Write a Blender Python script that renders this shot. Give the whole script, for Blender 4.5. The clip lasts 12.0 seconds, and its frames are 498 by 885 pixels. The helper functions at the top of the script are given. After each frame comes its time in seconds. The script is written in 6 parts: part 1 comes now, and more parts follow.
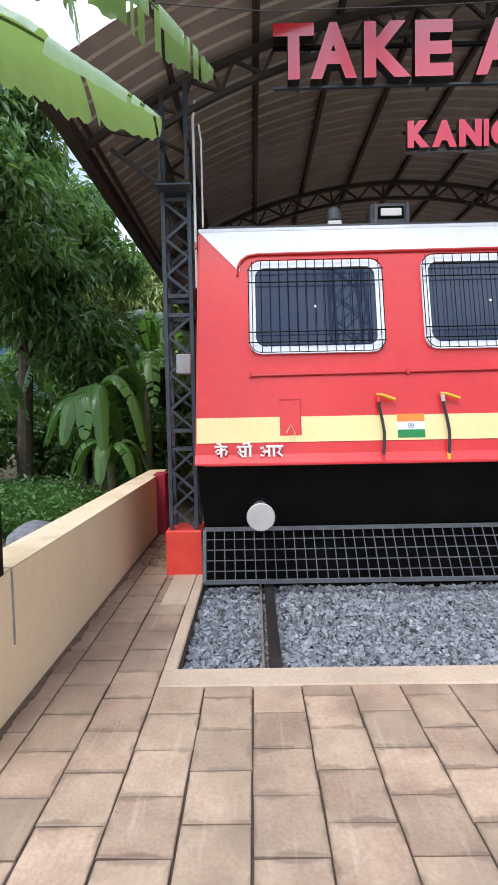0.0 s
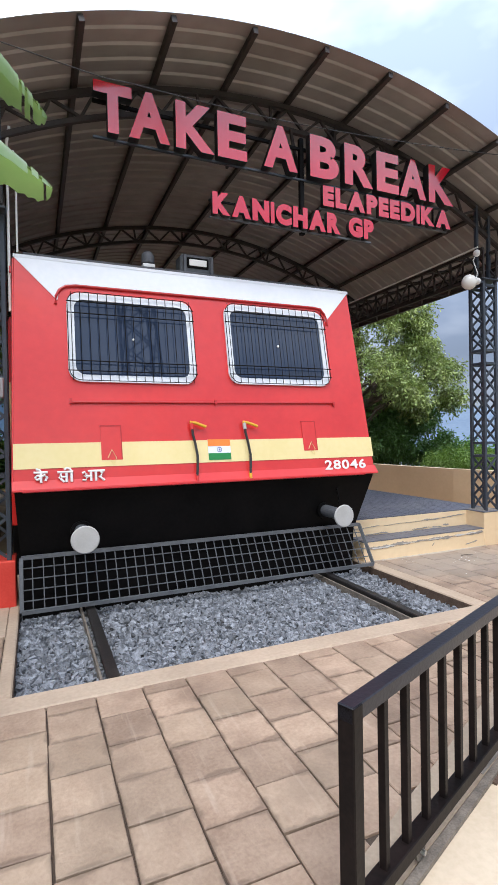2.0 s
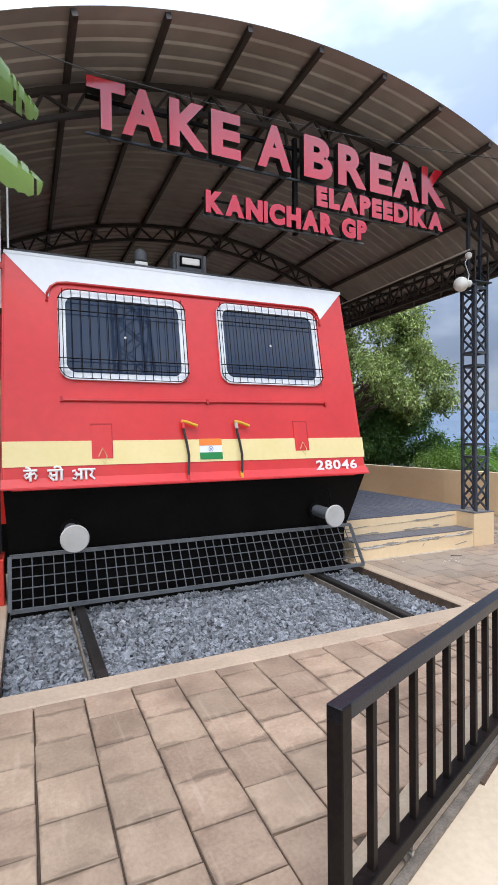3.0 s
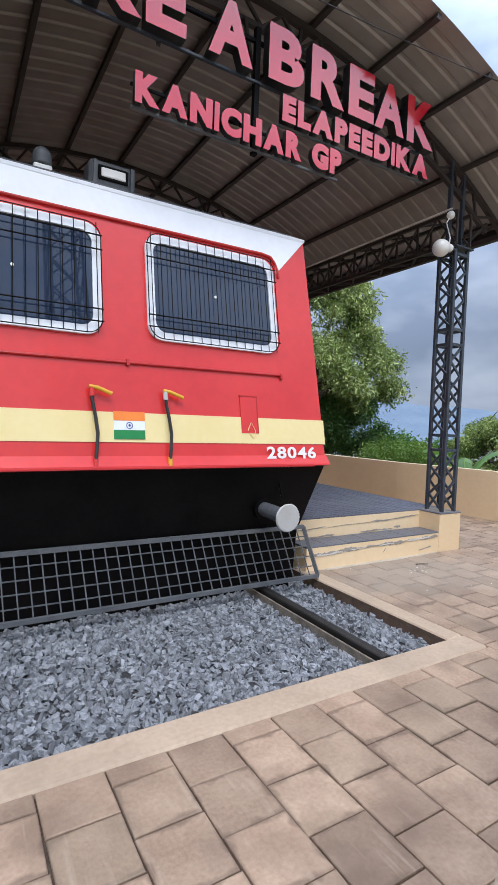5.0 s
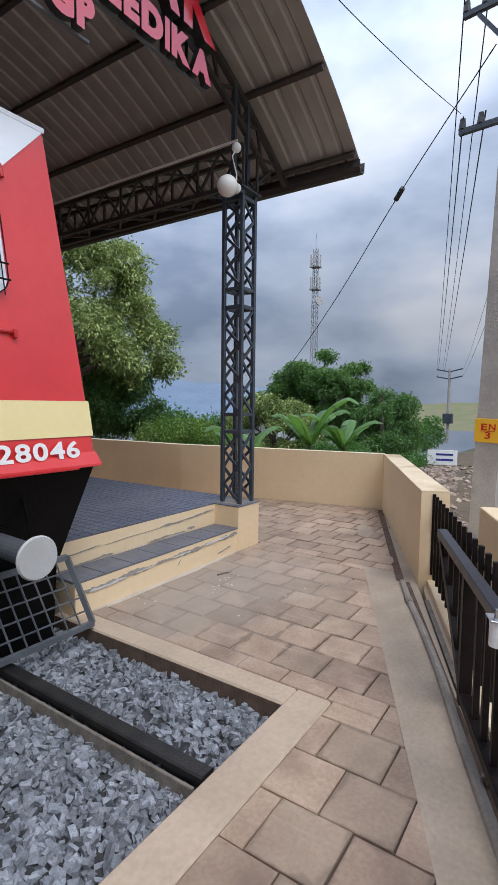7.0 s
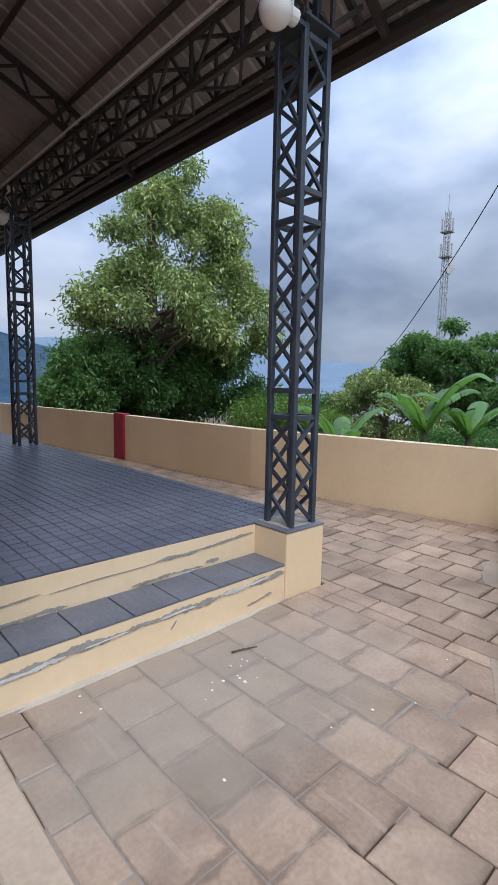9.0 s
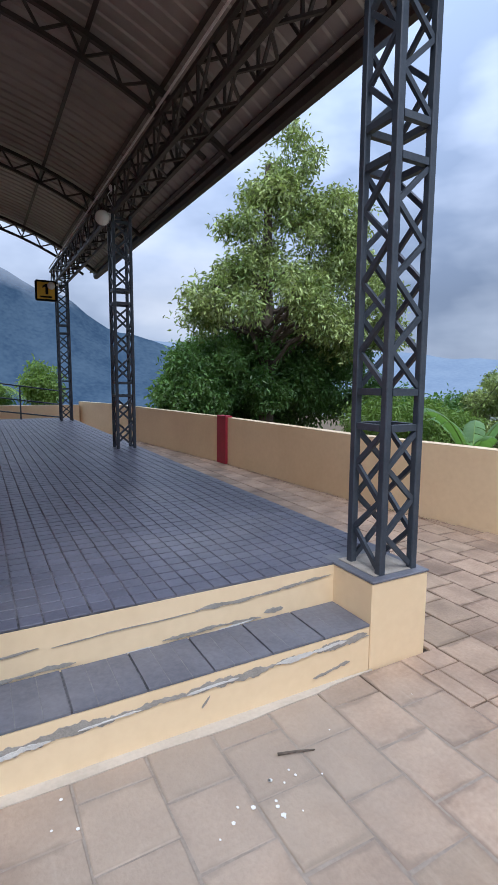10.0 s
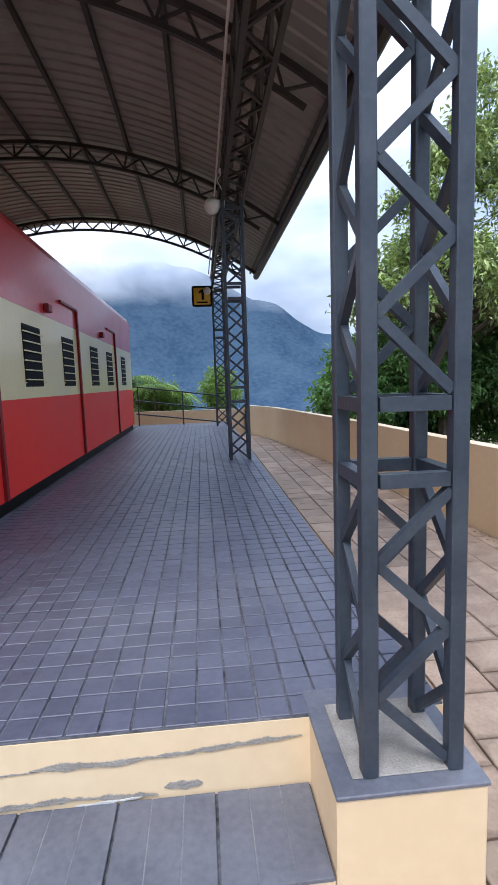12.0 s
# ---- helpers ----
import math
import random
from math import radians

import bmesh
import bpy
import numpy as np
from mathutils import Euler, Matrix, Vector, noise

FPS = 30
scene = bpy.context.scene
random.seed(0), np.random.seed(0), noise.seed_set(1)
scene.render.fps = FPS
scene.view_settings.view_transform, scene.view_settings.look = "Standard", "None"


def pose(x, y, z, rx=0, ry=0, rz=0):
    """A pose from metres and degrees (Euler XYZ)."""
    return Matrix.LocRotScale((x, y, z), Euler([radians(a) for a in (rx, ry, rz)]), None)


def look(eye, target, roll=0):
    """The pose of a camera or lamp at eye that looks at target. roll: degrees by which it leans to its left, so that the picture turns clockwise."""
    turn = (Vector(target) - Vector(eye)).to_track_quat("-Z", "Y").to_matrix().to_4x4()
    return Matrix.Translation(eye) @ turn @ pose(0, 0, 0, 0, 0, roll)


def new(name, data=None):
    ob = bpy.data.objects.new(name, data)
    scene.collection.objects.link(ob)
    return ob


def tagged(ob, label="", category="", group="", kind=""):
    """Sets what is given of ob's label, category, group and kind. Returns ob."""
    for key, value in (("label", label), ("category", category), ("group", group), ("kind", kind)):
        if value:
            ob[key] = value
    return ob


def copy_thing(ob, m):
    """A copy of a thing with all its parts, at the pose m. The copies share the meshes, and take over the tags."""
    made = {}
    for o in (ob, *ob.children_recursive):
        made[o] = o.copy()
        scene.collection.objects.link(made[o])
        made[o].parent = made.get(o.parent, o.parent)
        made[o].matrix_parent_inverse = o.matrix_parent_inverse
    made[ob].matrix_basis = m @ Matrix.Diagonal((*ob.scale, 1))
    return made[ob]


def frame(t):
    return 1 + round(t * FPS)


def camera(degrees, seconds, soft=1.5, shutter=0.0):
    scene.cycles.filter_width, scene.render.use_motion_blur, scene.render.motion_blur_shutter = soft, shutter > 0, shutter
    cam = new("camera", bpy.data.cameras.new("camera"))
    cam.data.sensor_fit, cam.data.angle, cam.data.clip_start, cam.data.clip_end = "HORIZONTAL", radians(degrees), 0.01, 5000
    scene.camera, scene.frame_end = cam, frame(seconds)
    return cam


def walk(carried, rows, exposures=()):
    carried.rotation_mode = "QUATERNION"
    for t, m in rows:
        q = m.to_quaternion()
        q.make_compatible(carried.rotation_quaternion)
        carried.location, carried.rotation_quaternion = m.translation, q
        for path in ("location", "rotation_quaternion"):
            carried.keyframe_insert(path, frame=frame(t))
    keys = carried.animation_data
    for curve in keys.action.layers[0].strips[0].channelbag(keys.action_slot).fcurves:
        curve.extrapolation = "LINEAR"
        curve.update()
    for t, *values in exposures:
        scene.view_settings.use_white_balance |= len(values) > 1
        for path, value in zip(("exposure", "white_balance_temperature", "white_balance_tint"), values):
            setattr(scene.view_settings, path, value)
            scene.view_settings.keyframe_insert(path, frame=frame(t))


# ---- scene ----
cam = camera(52.8, 12.0, soft=0.55)
PATH = [
    (0, (0.034, -0.098, 1.618), (0.013, 1.898, 1.508), -1.1),
    (0.5, (-0.023, -0.298, 1.623), (0.215, 1.685, 1.527), -1.0),
    (1, (-0.15, -0.407, 1.636), (0.342, 1.531, 1.594), -1.0),
    (1.5, (-0.279, -0.454, 1.624), (0.436, 1.414, 1.598), -1.1),
    (2, (-0.323, -0.466, 1.622), (0.464, 1.373, 1.599), -1.0),
    (2.5, (-0.334, -0.472, 1.621), (0.472, 1.358, 1.597), -0.8),
    (2.7, (-0.338, -0.479, 1.624), (0.474, 1.349, 1.6), -0.7),
    (4.5, (0.124, 0.246, 1.574), (0.994, 2.047, 1.527), 1.3),
    (5, (0.269, 0.676, 1.556), (1.294, 2.391, 1.473), 2.1),
    (5.5, (0.48, 1.026, 1.53), (1.805, 2.52, 1.426), -0.2),
    (6, (0.674, 1.281, 1.588), (2.196, 2.573, 1.475), -0.8),
    (6.5, (0.896, 1.528, 1.57), (2.525, 2.682, 1.454), 0.2),
    (6.7, (0.998, 1.625, 1.587), (2.652, 2.741, 1.459), 0.3),
    (8.3, (2.442, 2.249, 1.573), (4.076, 3.374, 1.323), 1.7),
    (8.5, (2.57, 2.293, 1.542), (4.174, 3.465, 1.306), 1.4),
    (9, (3.062, 2.51, 1.532), (4.414, 3.963, 1.29), 1.1),
    (9.5, (3.549, 2.8, 1.545), (4.671, 4.437, 1.295), 1.0),
    (10, (3.821, 2.927, 1.528), (4.768, 4.671, 1.281), 0.4),
    (10.5, (4.165, 3.092, 1.542), (4.886, 4.938, 1.279), 0.3),
    (11, (4.511, 3.371, 1.534), (5.026, 5.288, 1.283), -0.6),
    (11.5, (4.825, 3.529, 1.511), (5.2, 5.478, 1.265), -2.1),
    (12, (5.289, 3.688, 1.535), (5.47, 5.665, 1.296), -1.9),
]
SKY, SUN = 0.95, 1.4
EXPOSURES = [(0, .92, 6350, 11), (1.0, .82, 6350, 11), (2.5, .7, 6400, 11), (4.5, .62, 6200, 11), (5.0, .6, 6200, 11), (5.5, .54, 6200, 11), (6.5, .28, 6250, 11), (8.5, .34, 5950, 10), (9.5, .52, 5950, 11), (10.5, .62, 5900, 12), (11.5, .82, 5850, 12), (12, .97, 5900, 12)]
walk(cam, [(t, look(eye, target, roll)) for t, eye, target, roll in PATH], exposures=EXPOSURES)

# ---- world and light ----
world = bpy.data.worlds.new("overcast_sky")
scene.world = world
world.use_nodes = True
wn, wl = world.node_tree.nodes, world.node_tree.links
wn.clear()
w_out = wn.new("ShaderNodeOutputWorld")
w_bg = wn.new("ShaderNodeBackground")
w_sky = wn.new("ShaderNodeTexSky")
w_sky.sky_type = "NISHITA"
w_sky.sun_disc = False
w_sky.sun_elevation, w_sky.sun_rotation = radians(58), radians(200)
w_co = wn.new("ShaderNodeTexCoord")
w_map = wn.new("ShaderNodeMapping")
w_map.inputs["Scale"].default_value = (1.0, 1.0, 2.2)
w_noise = wn.new("ShaderNodeTexNoise")
w_noise.inputs["Scale"].default_value = 2.1
w_noise.inputs["Detail"].default_value = 5.0
w_noise.inputs["Roughness"].default_value = 0.5
w_ramp = wn.new("ShaderNodeValToRGB")
w_ramp.color_ramp.elements[0].position, w_ramp.color_ramp.elements[0].color = 0.36, (0.27, 0.335, 0.46, 1)
w_ramp.color_ramp.elements[1].position, w_ramp.color_ramp.elements[1].color = 0.66, (0.80, 0.83, 0.89, 1)
w_e = w_ramp.color_ramp.elements.new(0.5)
w_e.color = (0.51, 0.58, 0.71, 1)
w_scale = wn.new("ShaderNodeMix")
w_scale.data_type, w_scale.blend_type = "RGBA", "MULTIPLY"
w_scale.inputs["Factor"].default_value = 1.0
w_scale.inputs["B"].default_value = (0.10, 0.10, 0.10, 1)
w_mix = wn.new("ShaderNodeMix")
w_mix.data_type = "RGBA"
w_mix.inputs["Factor"].default_value = 0.92
wl.new(w_co.outputs["Generated"], w_map.inputs["Vector"])
wl.new(w_map.outputs["Vector"], w_noise.inputs["Vector"])
wl.new(w_noise.outputs["Fac"], w_ramp.inputs["Fac"])
wl.new(w_sky.outputs["Color"], w_scale.inputs["A"])
wl.new(w_scale.outputs["Result"], w_mix.inputs["A"])
wl.new(w_ramp.outputs["Color"], w_mix.inputs["B"])
# an overcast sky is brighter overhead than at the horizon
w_sep = wn.new("ShaderNodeSeparateXYZ")
w_up = wn.new("ShaderNodeMapRange")
w_up.inputs["From Min"].default_value, w_up.inputs["From Max"].default_value = 0.15, 0.75
w_up.inputs["To Min"].default_value, w_up.inputs["To Max"].default_value = 0.68, 1.98
w_mul = wn.new("ShaderNodeVectorMath")
w_mul.operation = "SCALE"
wl.new(w_co.outputs["Generated"], w_sep.inputs[0])
wl.new(w_sep.outputs["Z"], w_up.inputs["Value"])
wl.new(w_mix.outputs["Result"], w_mul.inputs[0])
# the cloud is thicker towards the east
w_east = wn.new("ShaderNodeMapRange")
w_east.inputs["From Min"].default_value, w_east.inputs["From Max"].default_value = 0.6, 0.92
w_east.inputs["To Min"].default_value, w_east.inputs["To Max"].default_value = 1.08, 0.80
w_both = wn.new("ShaderNodeMath")
w_both.operation = "MULTIPLY"
wl.new(w_sep.outputs["X"], w_east.inputs["Value"])
wl.new(w_up.outputs["Result"], w_both.inputs[0])
wl.new(w_east.outputs["Result"], w_both.inputs[1])
wl.new(w_both.outputs[0], w_mul.inputs["Scale"])
wl.new(w_mul.outputs[0], w_bg.inputs["Color"])
w_bg.inputs["Strength"].default_value = SKY
wl.new(w_bg.outputs["Background"], w_out.inputs["Surface"])

sun = new("sun", bpy.data.lights.new("sun", "SUN"))
sun.data.energy, sun.data.angle, sun.data.color = SUN, radians(25), (1.0, 0.96, 0.9)
sun.matrix_world = look((0, 0, 20), (0 + math.sin(radians(20)) * 10, 8, 20 - 14))


# ---- materials ----
def mat(name, c1, c2, scale=4.0, rough=0.6, bump=0.15, metal=0.0, spread=0.0, fine=9.0, spec=0.5, coat=0.0, roughvar=0.1, stain=None, stain_amt=0.0):
    """Two tones by a broad and a fine noise, relief from the fine one, and a spread of lightness from object to object."""
    m = bpy.data.materials.new(name)
    m.use_nodes = True
    n, l = m.node_tree.nodes, m.node_tree.links
    b = n["Principled BSDF"]
    geo = n.new("ShaderNodeNewGeometry")
    big, small = n.new("ShaderNodeTexNoise"), n.new("ShaderNodeTexNoise")
    big.inputs["Scale"].default_value, big.inputs["Detail"].default_value = scale, 4
    small.inputs["Scale"].default_value, small.inputs["Detail"].default_value = scale * fine, 3
    l.new(geo.outputs["Position"], big.inputs["Vector"])
    l.new(geo.outputs["Position"], small.inputs["Vector"])
    add = n.new("ShaderNodeMath")
    add.operation = "MULTIPLY_ADD"
    add.inputs[1].default_value = 0.4
    l.new(small.outputs["Fac"], add.inputs[0])
    half = n.new("ShaderNodeMath")
    half.operation = "MULTIPLY"
    half.inputs[1].default_value = 0.6
    l.new(big.outputs["Fac"], half.inputs[0])
    l.new(half.outputs[0], add.inputs[2])
    ramp = n.new("ShaderNodeMapRange")
    ramp.inputs["From Min"].default_value, ramp.inputs["From Max"].default_value = 0.36, 0.64
    l.new(add.outputs[0], ramp.inputs["Value"])
    mix = n.new("ShaderNodeMix")
    mix.data_type = "RGBA"
    mix.inputs["A"].default_value, mix.inputs["B"].default_value = (*c1, 1), (*c2, 1)
    l.new(ramp.outputs["Result"], mix.inputs["Factor"])
    colour = mix.outputs["Result"]
    if stain:
        st = n.new("ShaderNodeTexNoise")
        st.inputs["Scale"].default_value, st.inputs["Detail"].default_value = scale * 0.45, 6
        off = n.new("ShaderNodeVectorMath")
        off.inputs[1].default_value = (13.1, 4.2, 7.7)
        l.new(geo.outputs["Position"], off.inputs[0])
        l.new(off.outputs[0], st.inputs["Vector"])
        sr = n.new("ShaderNodeMapRange")
        sr.inputs["From Min"].default_value, sr.inputs["From Max"].default_value = 0.52, 0.72
        sr.inputs["To Max"].default_value = stain_amt
        l.new(st.outputs["Fac"], sr.inputs["Value"])
        sm = n.new("ShaderNodeMix")
        sm.data_type = "RGBA"
        sm.inputs["B"].default_value = (*stain, 1)
        l.new(sr.outputs["Result"], sm.inputs["Factor"])
        l.new(colour, sm.inputs["A"])
        colour = sm.outputs["Result"]
    if spread:
        info = n.new("ShaderNodeObjectInfo")
        isl = n.new("ShaderNodeNewGeometry")
        both = n.new("ShaderNodeMath")
        both.operation = "ADD"
        l.new(info.outputs["Random"], both.inputs[0])
        l.new(isl.outputs["Random Per Island"], both.inputs[1])
        fr = n.new("ShaderNodeMath")
        fr.operation = "FRACT"
        l.new(both.outputs[0], fr.inputs[0])
        vr = n.new("ShaderNodeMapRange")
        vr.inputs["To Min"].default_value, vr.inputs["To Max"].default_value = 1 - spread, 1 + spread
        l.new(fr.outputs[0], vr.inputs["Value"])
        hsv = n.new("ShaderNodeHueSaturation")
        l.new(vr.outputs["Result"], hsv.inputs["Value"])
        l.new(colour, hsv.inputs["Color"])
        colour = hsv.outputs["Color"]
    l.new(colour, b.inputs["Base Color"])
    rr = n.new("ShaderNodeMapRange")
    rr.inputs["To Min"].default_value, rr.inputs["To Max"].default_value = max(0.02, rough - roughvar), min(1, rough + roughvar)
    l.new(big.outputs["Fac"], rr.inputs["Value"])
    l.new(rr.outputs["Result"], b.inputs["Roughness"])
    b.inputs["Metallic"].default_value = metal
    b.inputs["Specular IOR Level"].default_value = spec
    b.inputs["Coat Weight"].default_value = coat
    b.inputs["Coat Roughness"].default_value = 0.08
    if bump:
        bp = n.new("ShaderNodeBump")
        bp.inputs["Strength"].default_value, bp.inputs["Distance"].default_value = bump, 0.01
        l.new(small.outputs["Fac"], bp.inputs["Height"])
        l.new(bp.outputs["Normal"], b.inputs["Normal"])
    return m


def leaf_mat(name, c1, c2, spread=0.35, rough=0.45, thin=0.3):
    m = mat(name, c1, c2, scale=1.2, rough=rough, bump=0.0, spread=spread, spec=0.4)
    b = m.node_tree.nodes["Principled BSDF"]
    tr = m.node_tree.nodes.new("ShaderNodeBsdfTranslucent")
    tr.inputs["Color"].default_value = (c2[0] * 1.6, c2[1] * 1.7, c2[2] * 0.9, 1)
    ms = m.node_tree.nodes.new("ShaderNodeMixShader")
    ms.inputs["Fac"].default_value = thin
    m.node_tree.links.new(b.outputs[0], ms.inputs[1])
    m.node_tree.links.new(tr.outputs[0], ms.inputs[2])
    m.node_tree.links.new(ms.outputs[0], m.node_tree.nodes["Material Output"].inputs["Surface"])
    return m


RED = mat("red_gloss_paint", (0.60, 0.027, 0.026), (0.68, 0.036, 0.032), 1.3, 0.33, 0.05, coat=0.35)
RED_DARK = mat("dark_red_paint", (0.42, 0.012, 0.014), (0.50, 0.018, 0.018), 3, 0.35, 0.05)
RED_UP = mat("faded_red_paint", (0.58, 0.03, 0.035), (0.66, 0.045, 0.05), 1.2, 0.32, 0.04, coat=0.3)
RED_PED = mat("red_wall_paint", (0.72, 0.05, 0.035), (0.80, 0.075, 0.05), 6, 0.6, 0.2)
MAROON = mat("maroon_wall_paint", (0.28, 0.012, 0.03), (0.36, 0.02, 0.045), 6, 0.6, 0.2)
RED_COACH = mat("red_coach_enamel", (0.74, 0.028, 0.022), (0.80, 0.038, 0.028), 1.1, 0.5, 0.05, spec=0.3)
COACH_TRIM = mat("maroon_trim_paint", (0.16, 0.008, 0.010), (0.22, 0.012, 0.014), 3, 0.45, 0.05, spec=0.3)
CREAM = mat("cream_paint", (0.80, 0.66, 0.30), (0.84, 0.70, 0.35), 2, 0.35, 0.05, coat=0.4)
WHITE = mat("white_paint", (0.78, 0.82, 0.88), (0.84, 0.87, 0.92), 2, 0.35, 0.05, stain=(0.6, 0.62, 0.66), stain_amt=0.3)
WHITE_PLAIN = mat("white_plastic", (0.78, 0.78, 0.76), (0.84, 0.84, 0.82), 8, 0.4, 0.05)
BLACK = mat("black_paint", (0.003, 0.003, 0.003), (0.007, 0.006, 0.006), 3, 0.5, 0.1, spec=0.10)
BLACK_GATE = mat("black_brown_enamel", (0.006, 0.005, 0.005), (0.016, 0.011, 0.010), 5, 0.42, 0.1, spec=0.10)
GATE_TOP = mat("dark_blue_grey_enamel", (0.014, 0.014, 0.020), (0.024, 0.024, 0.032), 7, 0.35, 0.1, spec=0.3)
DARK_GREY = mat("dark_grey_roof_paint", (0.07, 0.075, 0.085), (0.11, 0.115, 0.125), 3, 0.5, 0.1)
GRILLE = mat("grey_steel_paint", (0.085, 0.09, 0.10), (0.13, 0.14, 0.15), 9, 0.45, 0.1)
STEEL = mat("slate_blue_steel_paint", (0.030, 0.040, 0.055), (0.050, 0.062, 0.080), 6, 0.42, 0.12, stain=(0.10, 0.11, 0.12), stain_amt=0.4)
STEEL_BROWN = mat("dark_brown_primer", (0.030, 0.024, 0.022), (0.050, 0.040, 0.036), 6, 0.5, 0.12)
BUFFER = mat("pale_grey_paint", (0.43, 0.425, 0.415), (0.50, 0.495, 0.48), 8, 0.5, 0.1, stain=(0.4, 0.38, 0.34), stain_amt=0.4)
RAIL = mat("tarry_rail_steel", (0.010, 0.009, 0.009), (0.030, 0.026, 0.023), 9, 0.5, 0.3)
RAIL_SIDE = mat("rail_web_dusty", (0.10, 0.085, 0.07), (0.24, 0.205, 0.165), 12, 0.7, 0.3)
SHEET = mat("galvanised_roof_sheet", (0.29, 0.265, 0.245), (0.39, 0.36, 0.335), 0.9, 0.45, 0.02, metal=0.2, fine=5, stain=(0.20, 0.165, 0.14), stain_amt=0.6)
BEIGE = mat("beige_wall_paint", (0.75, 0.57, 0.35), (0.81, 0.63, 0.40), 1.2, 0.75, 0.12, fine=14, stain=(0.62, 0.44, 0.25), stain_amt=0.4)
BEIGE_TOP = mat("stained_wall_cap", (0.66, 0.51, 0.32), (0.80, 0.65, 0.45), 3, 0.8, 0.2, stain=(0.40, 0.28, 0.11), stain_amt=0.85)
PAVER_CUT = mat("buff_concrete_paver_cut", (0.300, 0.205, 0.142), (0.435, 0.315, 0.224), 5, 0.7, 0.4, spread=0.2, fine=10, stain=(0.19, 0.13, 0.092), stain_amt=0.85)
PAVER = PAVER_CUT.copy()
PAVER.name = "buff_concrete_paver"


def grimy_edges(m, half, tone):
    """Dirt that has crept in unevenly from a paver's rim, and faint streaks of the mould along it."""
    n, l = m.node_tree.nodes, m.node_tree.links
    b = n["Principled BSDF"]
    old = b.inputs["Base Color"].links[0].from_socket
    co = n.new("ShaderNodeTexCoord")
    ab = n.new("ShaderNodeVectorMath")
    ab.operation = "ABSOLUTE"
    l.new(co.outputs["Object"], ab.inputs[0])
    sep = n.new("ShaderNodeSeparateXYZ")
    l.new(ab.outputs[0], sep.inputs[0])
    mx = n.new("ShaderNodeMath")
    mx.operation = "MAXIMUM"
    l.new(sep.outputs["X"], mx.inputs[0])
    l.new(sep.outputs["Y"], mx.inputs[1])
    geo = n.new("ShaderNodeNewGeometry")
    nz = n.new("ShaderNodeTexNoise")
    nz.inputs["Scale"].default_value, nz.inputs["Detail"].default_value = 7.0, 5
    l.new(geo.outputs["Position"], nz.inputs["Vector"])
    ad = n.new("ShaderNodeMath")
    ad.operation = "MULTIPLY_ADD"
    ad.inputs[1].default_value = 0.11
    l.new(nz.outputs["Fac"], ad.inputs[0])
    l.new(mx.outputs[0], ad.inputs[2])
    mr = n.new("ShaderNodeMapRange")
    mr.inputs["From Min"].default_value, mr.inputs["From Max"].default_value = half + 0.038, half + 0.056
    mr.inputs["To Max"].default_value = 0.6
    l.new(ad.outputs[0], mr.inputs["Value"])
    mix = n.new("ShaderNodeMix")
    mix.data_type = "RGBA"
    mix.inputs["B"].default_value = (*tone, 1)
    l.new(mr.outputs["Result"], mix.inputs["Factor"])
    l.new(old, mix.inputs["A"])
    mp = n.new("ShaderNodeMapping")
    mp.inputs["Scale"].default_value = (14.0, 1.2, 1.0)
    l.new(geo.outputs["Position"], mp.inputs["Vector"])
    sk = n.new("ShaderNodeTexNoise")
    sk.inputs["Scale"].default_value, sk.inputs["Detail"].default_value = 1.6, 3
    l.new(mp.outputs["Vector"], sk.inputs["Vector"])
    sr = n.new("ShaderNodeMapRange")
    sr.inputs["From Min"].default_value, sr.inputs["From Max"].default_value = 0.6, 0.75
    sr.inputs["To Max"].default_value = 0.35
    l.new(sk.outputs["Fac"], sr.inputs["Value"])
    m2 = n.new("ShaderNodeMix")
    m2.data_type = "RGBA"
    m2.inputs["B"].default_value = (0.55, 0.44, 0.34, 1)
    l.new(sr.outputs["Result"], m2.inputs["Factor"])
    l.new(mix.outputs["Result"], m2.inputs["A"])
    # some pavers came out of the mould greyer or greener
    info = n.new("ShaderNodeObjectInfo")
    k7 = n.new("ShaderNodeMath")
    k7.operation = "MULTIPLY"
    k7.inputs[1].default_value = 7.3
    l.new(info.outputs["Random"], k7.inputs[0])
    k1 = n.new("ShaderNodeMath")
    k1.operation = "FRACT"
    l.new(k7.outputs[0], k1.inputs[0])
    kr = n.new("ShaderNodeMapRange")
    kr.inputs["From Min"].default_value, kr.inputs["From Max"].default_value = 0.45, 1.0
    kr.inputs["To Max"].default_value = 0.26
    l.new(k1.outputs[0], kr.inputs["Value"])
    m3 = n.new("ShaderNodeMix")
    m3.data_type = "RGBA"
    m3.inputs["B"].default_value = (0.33, 0.27, 0.185, 1)
    l.new(kr.outputs["Result"], m3.inputs["Factor"])
    l.new(m2.outputs["Result"], m3.inputs["A"])
    l.new(m3.outputs["Result"], b.inputs["Base Color"])


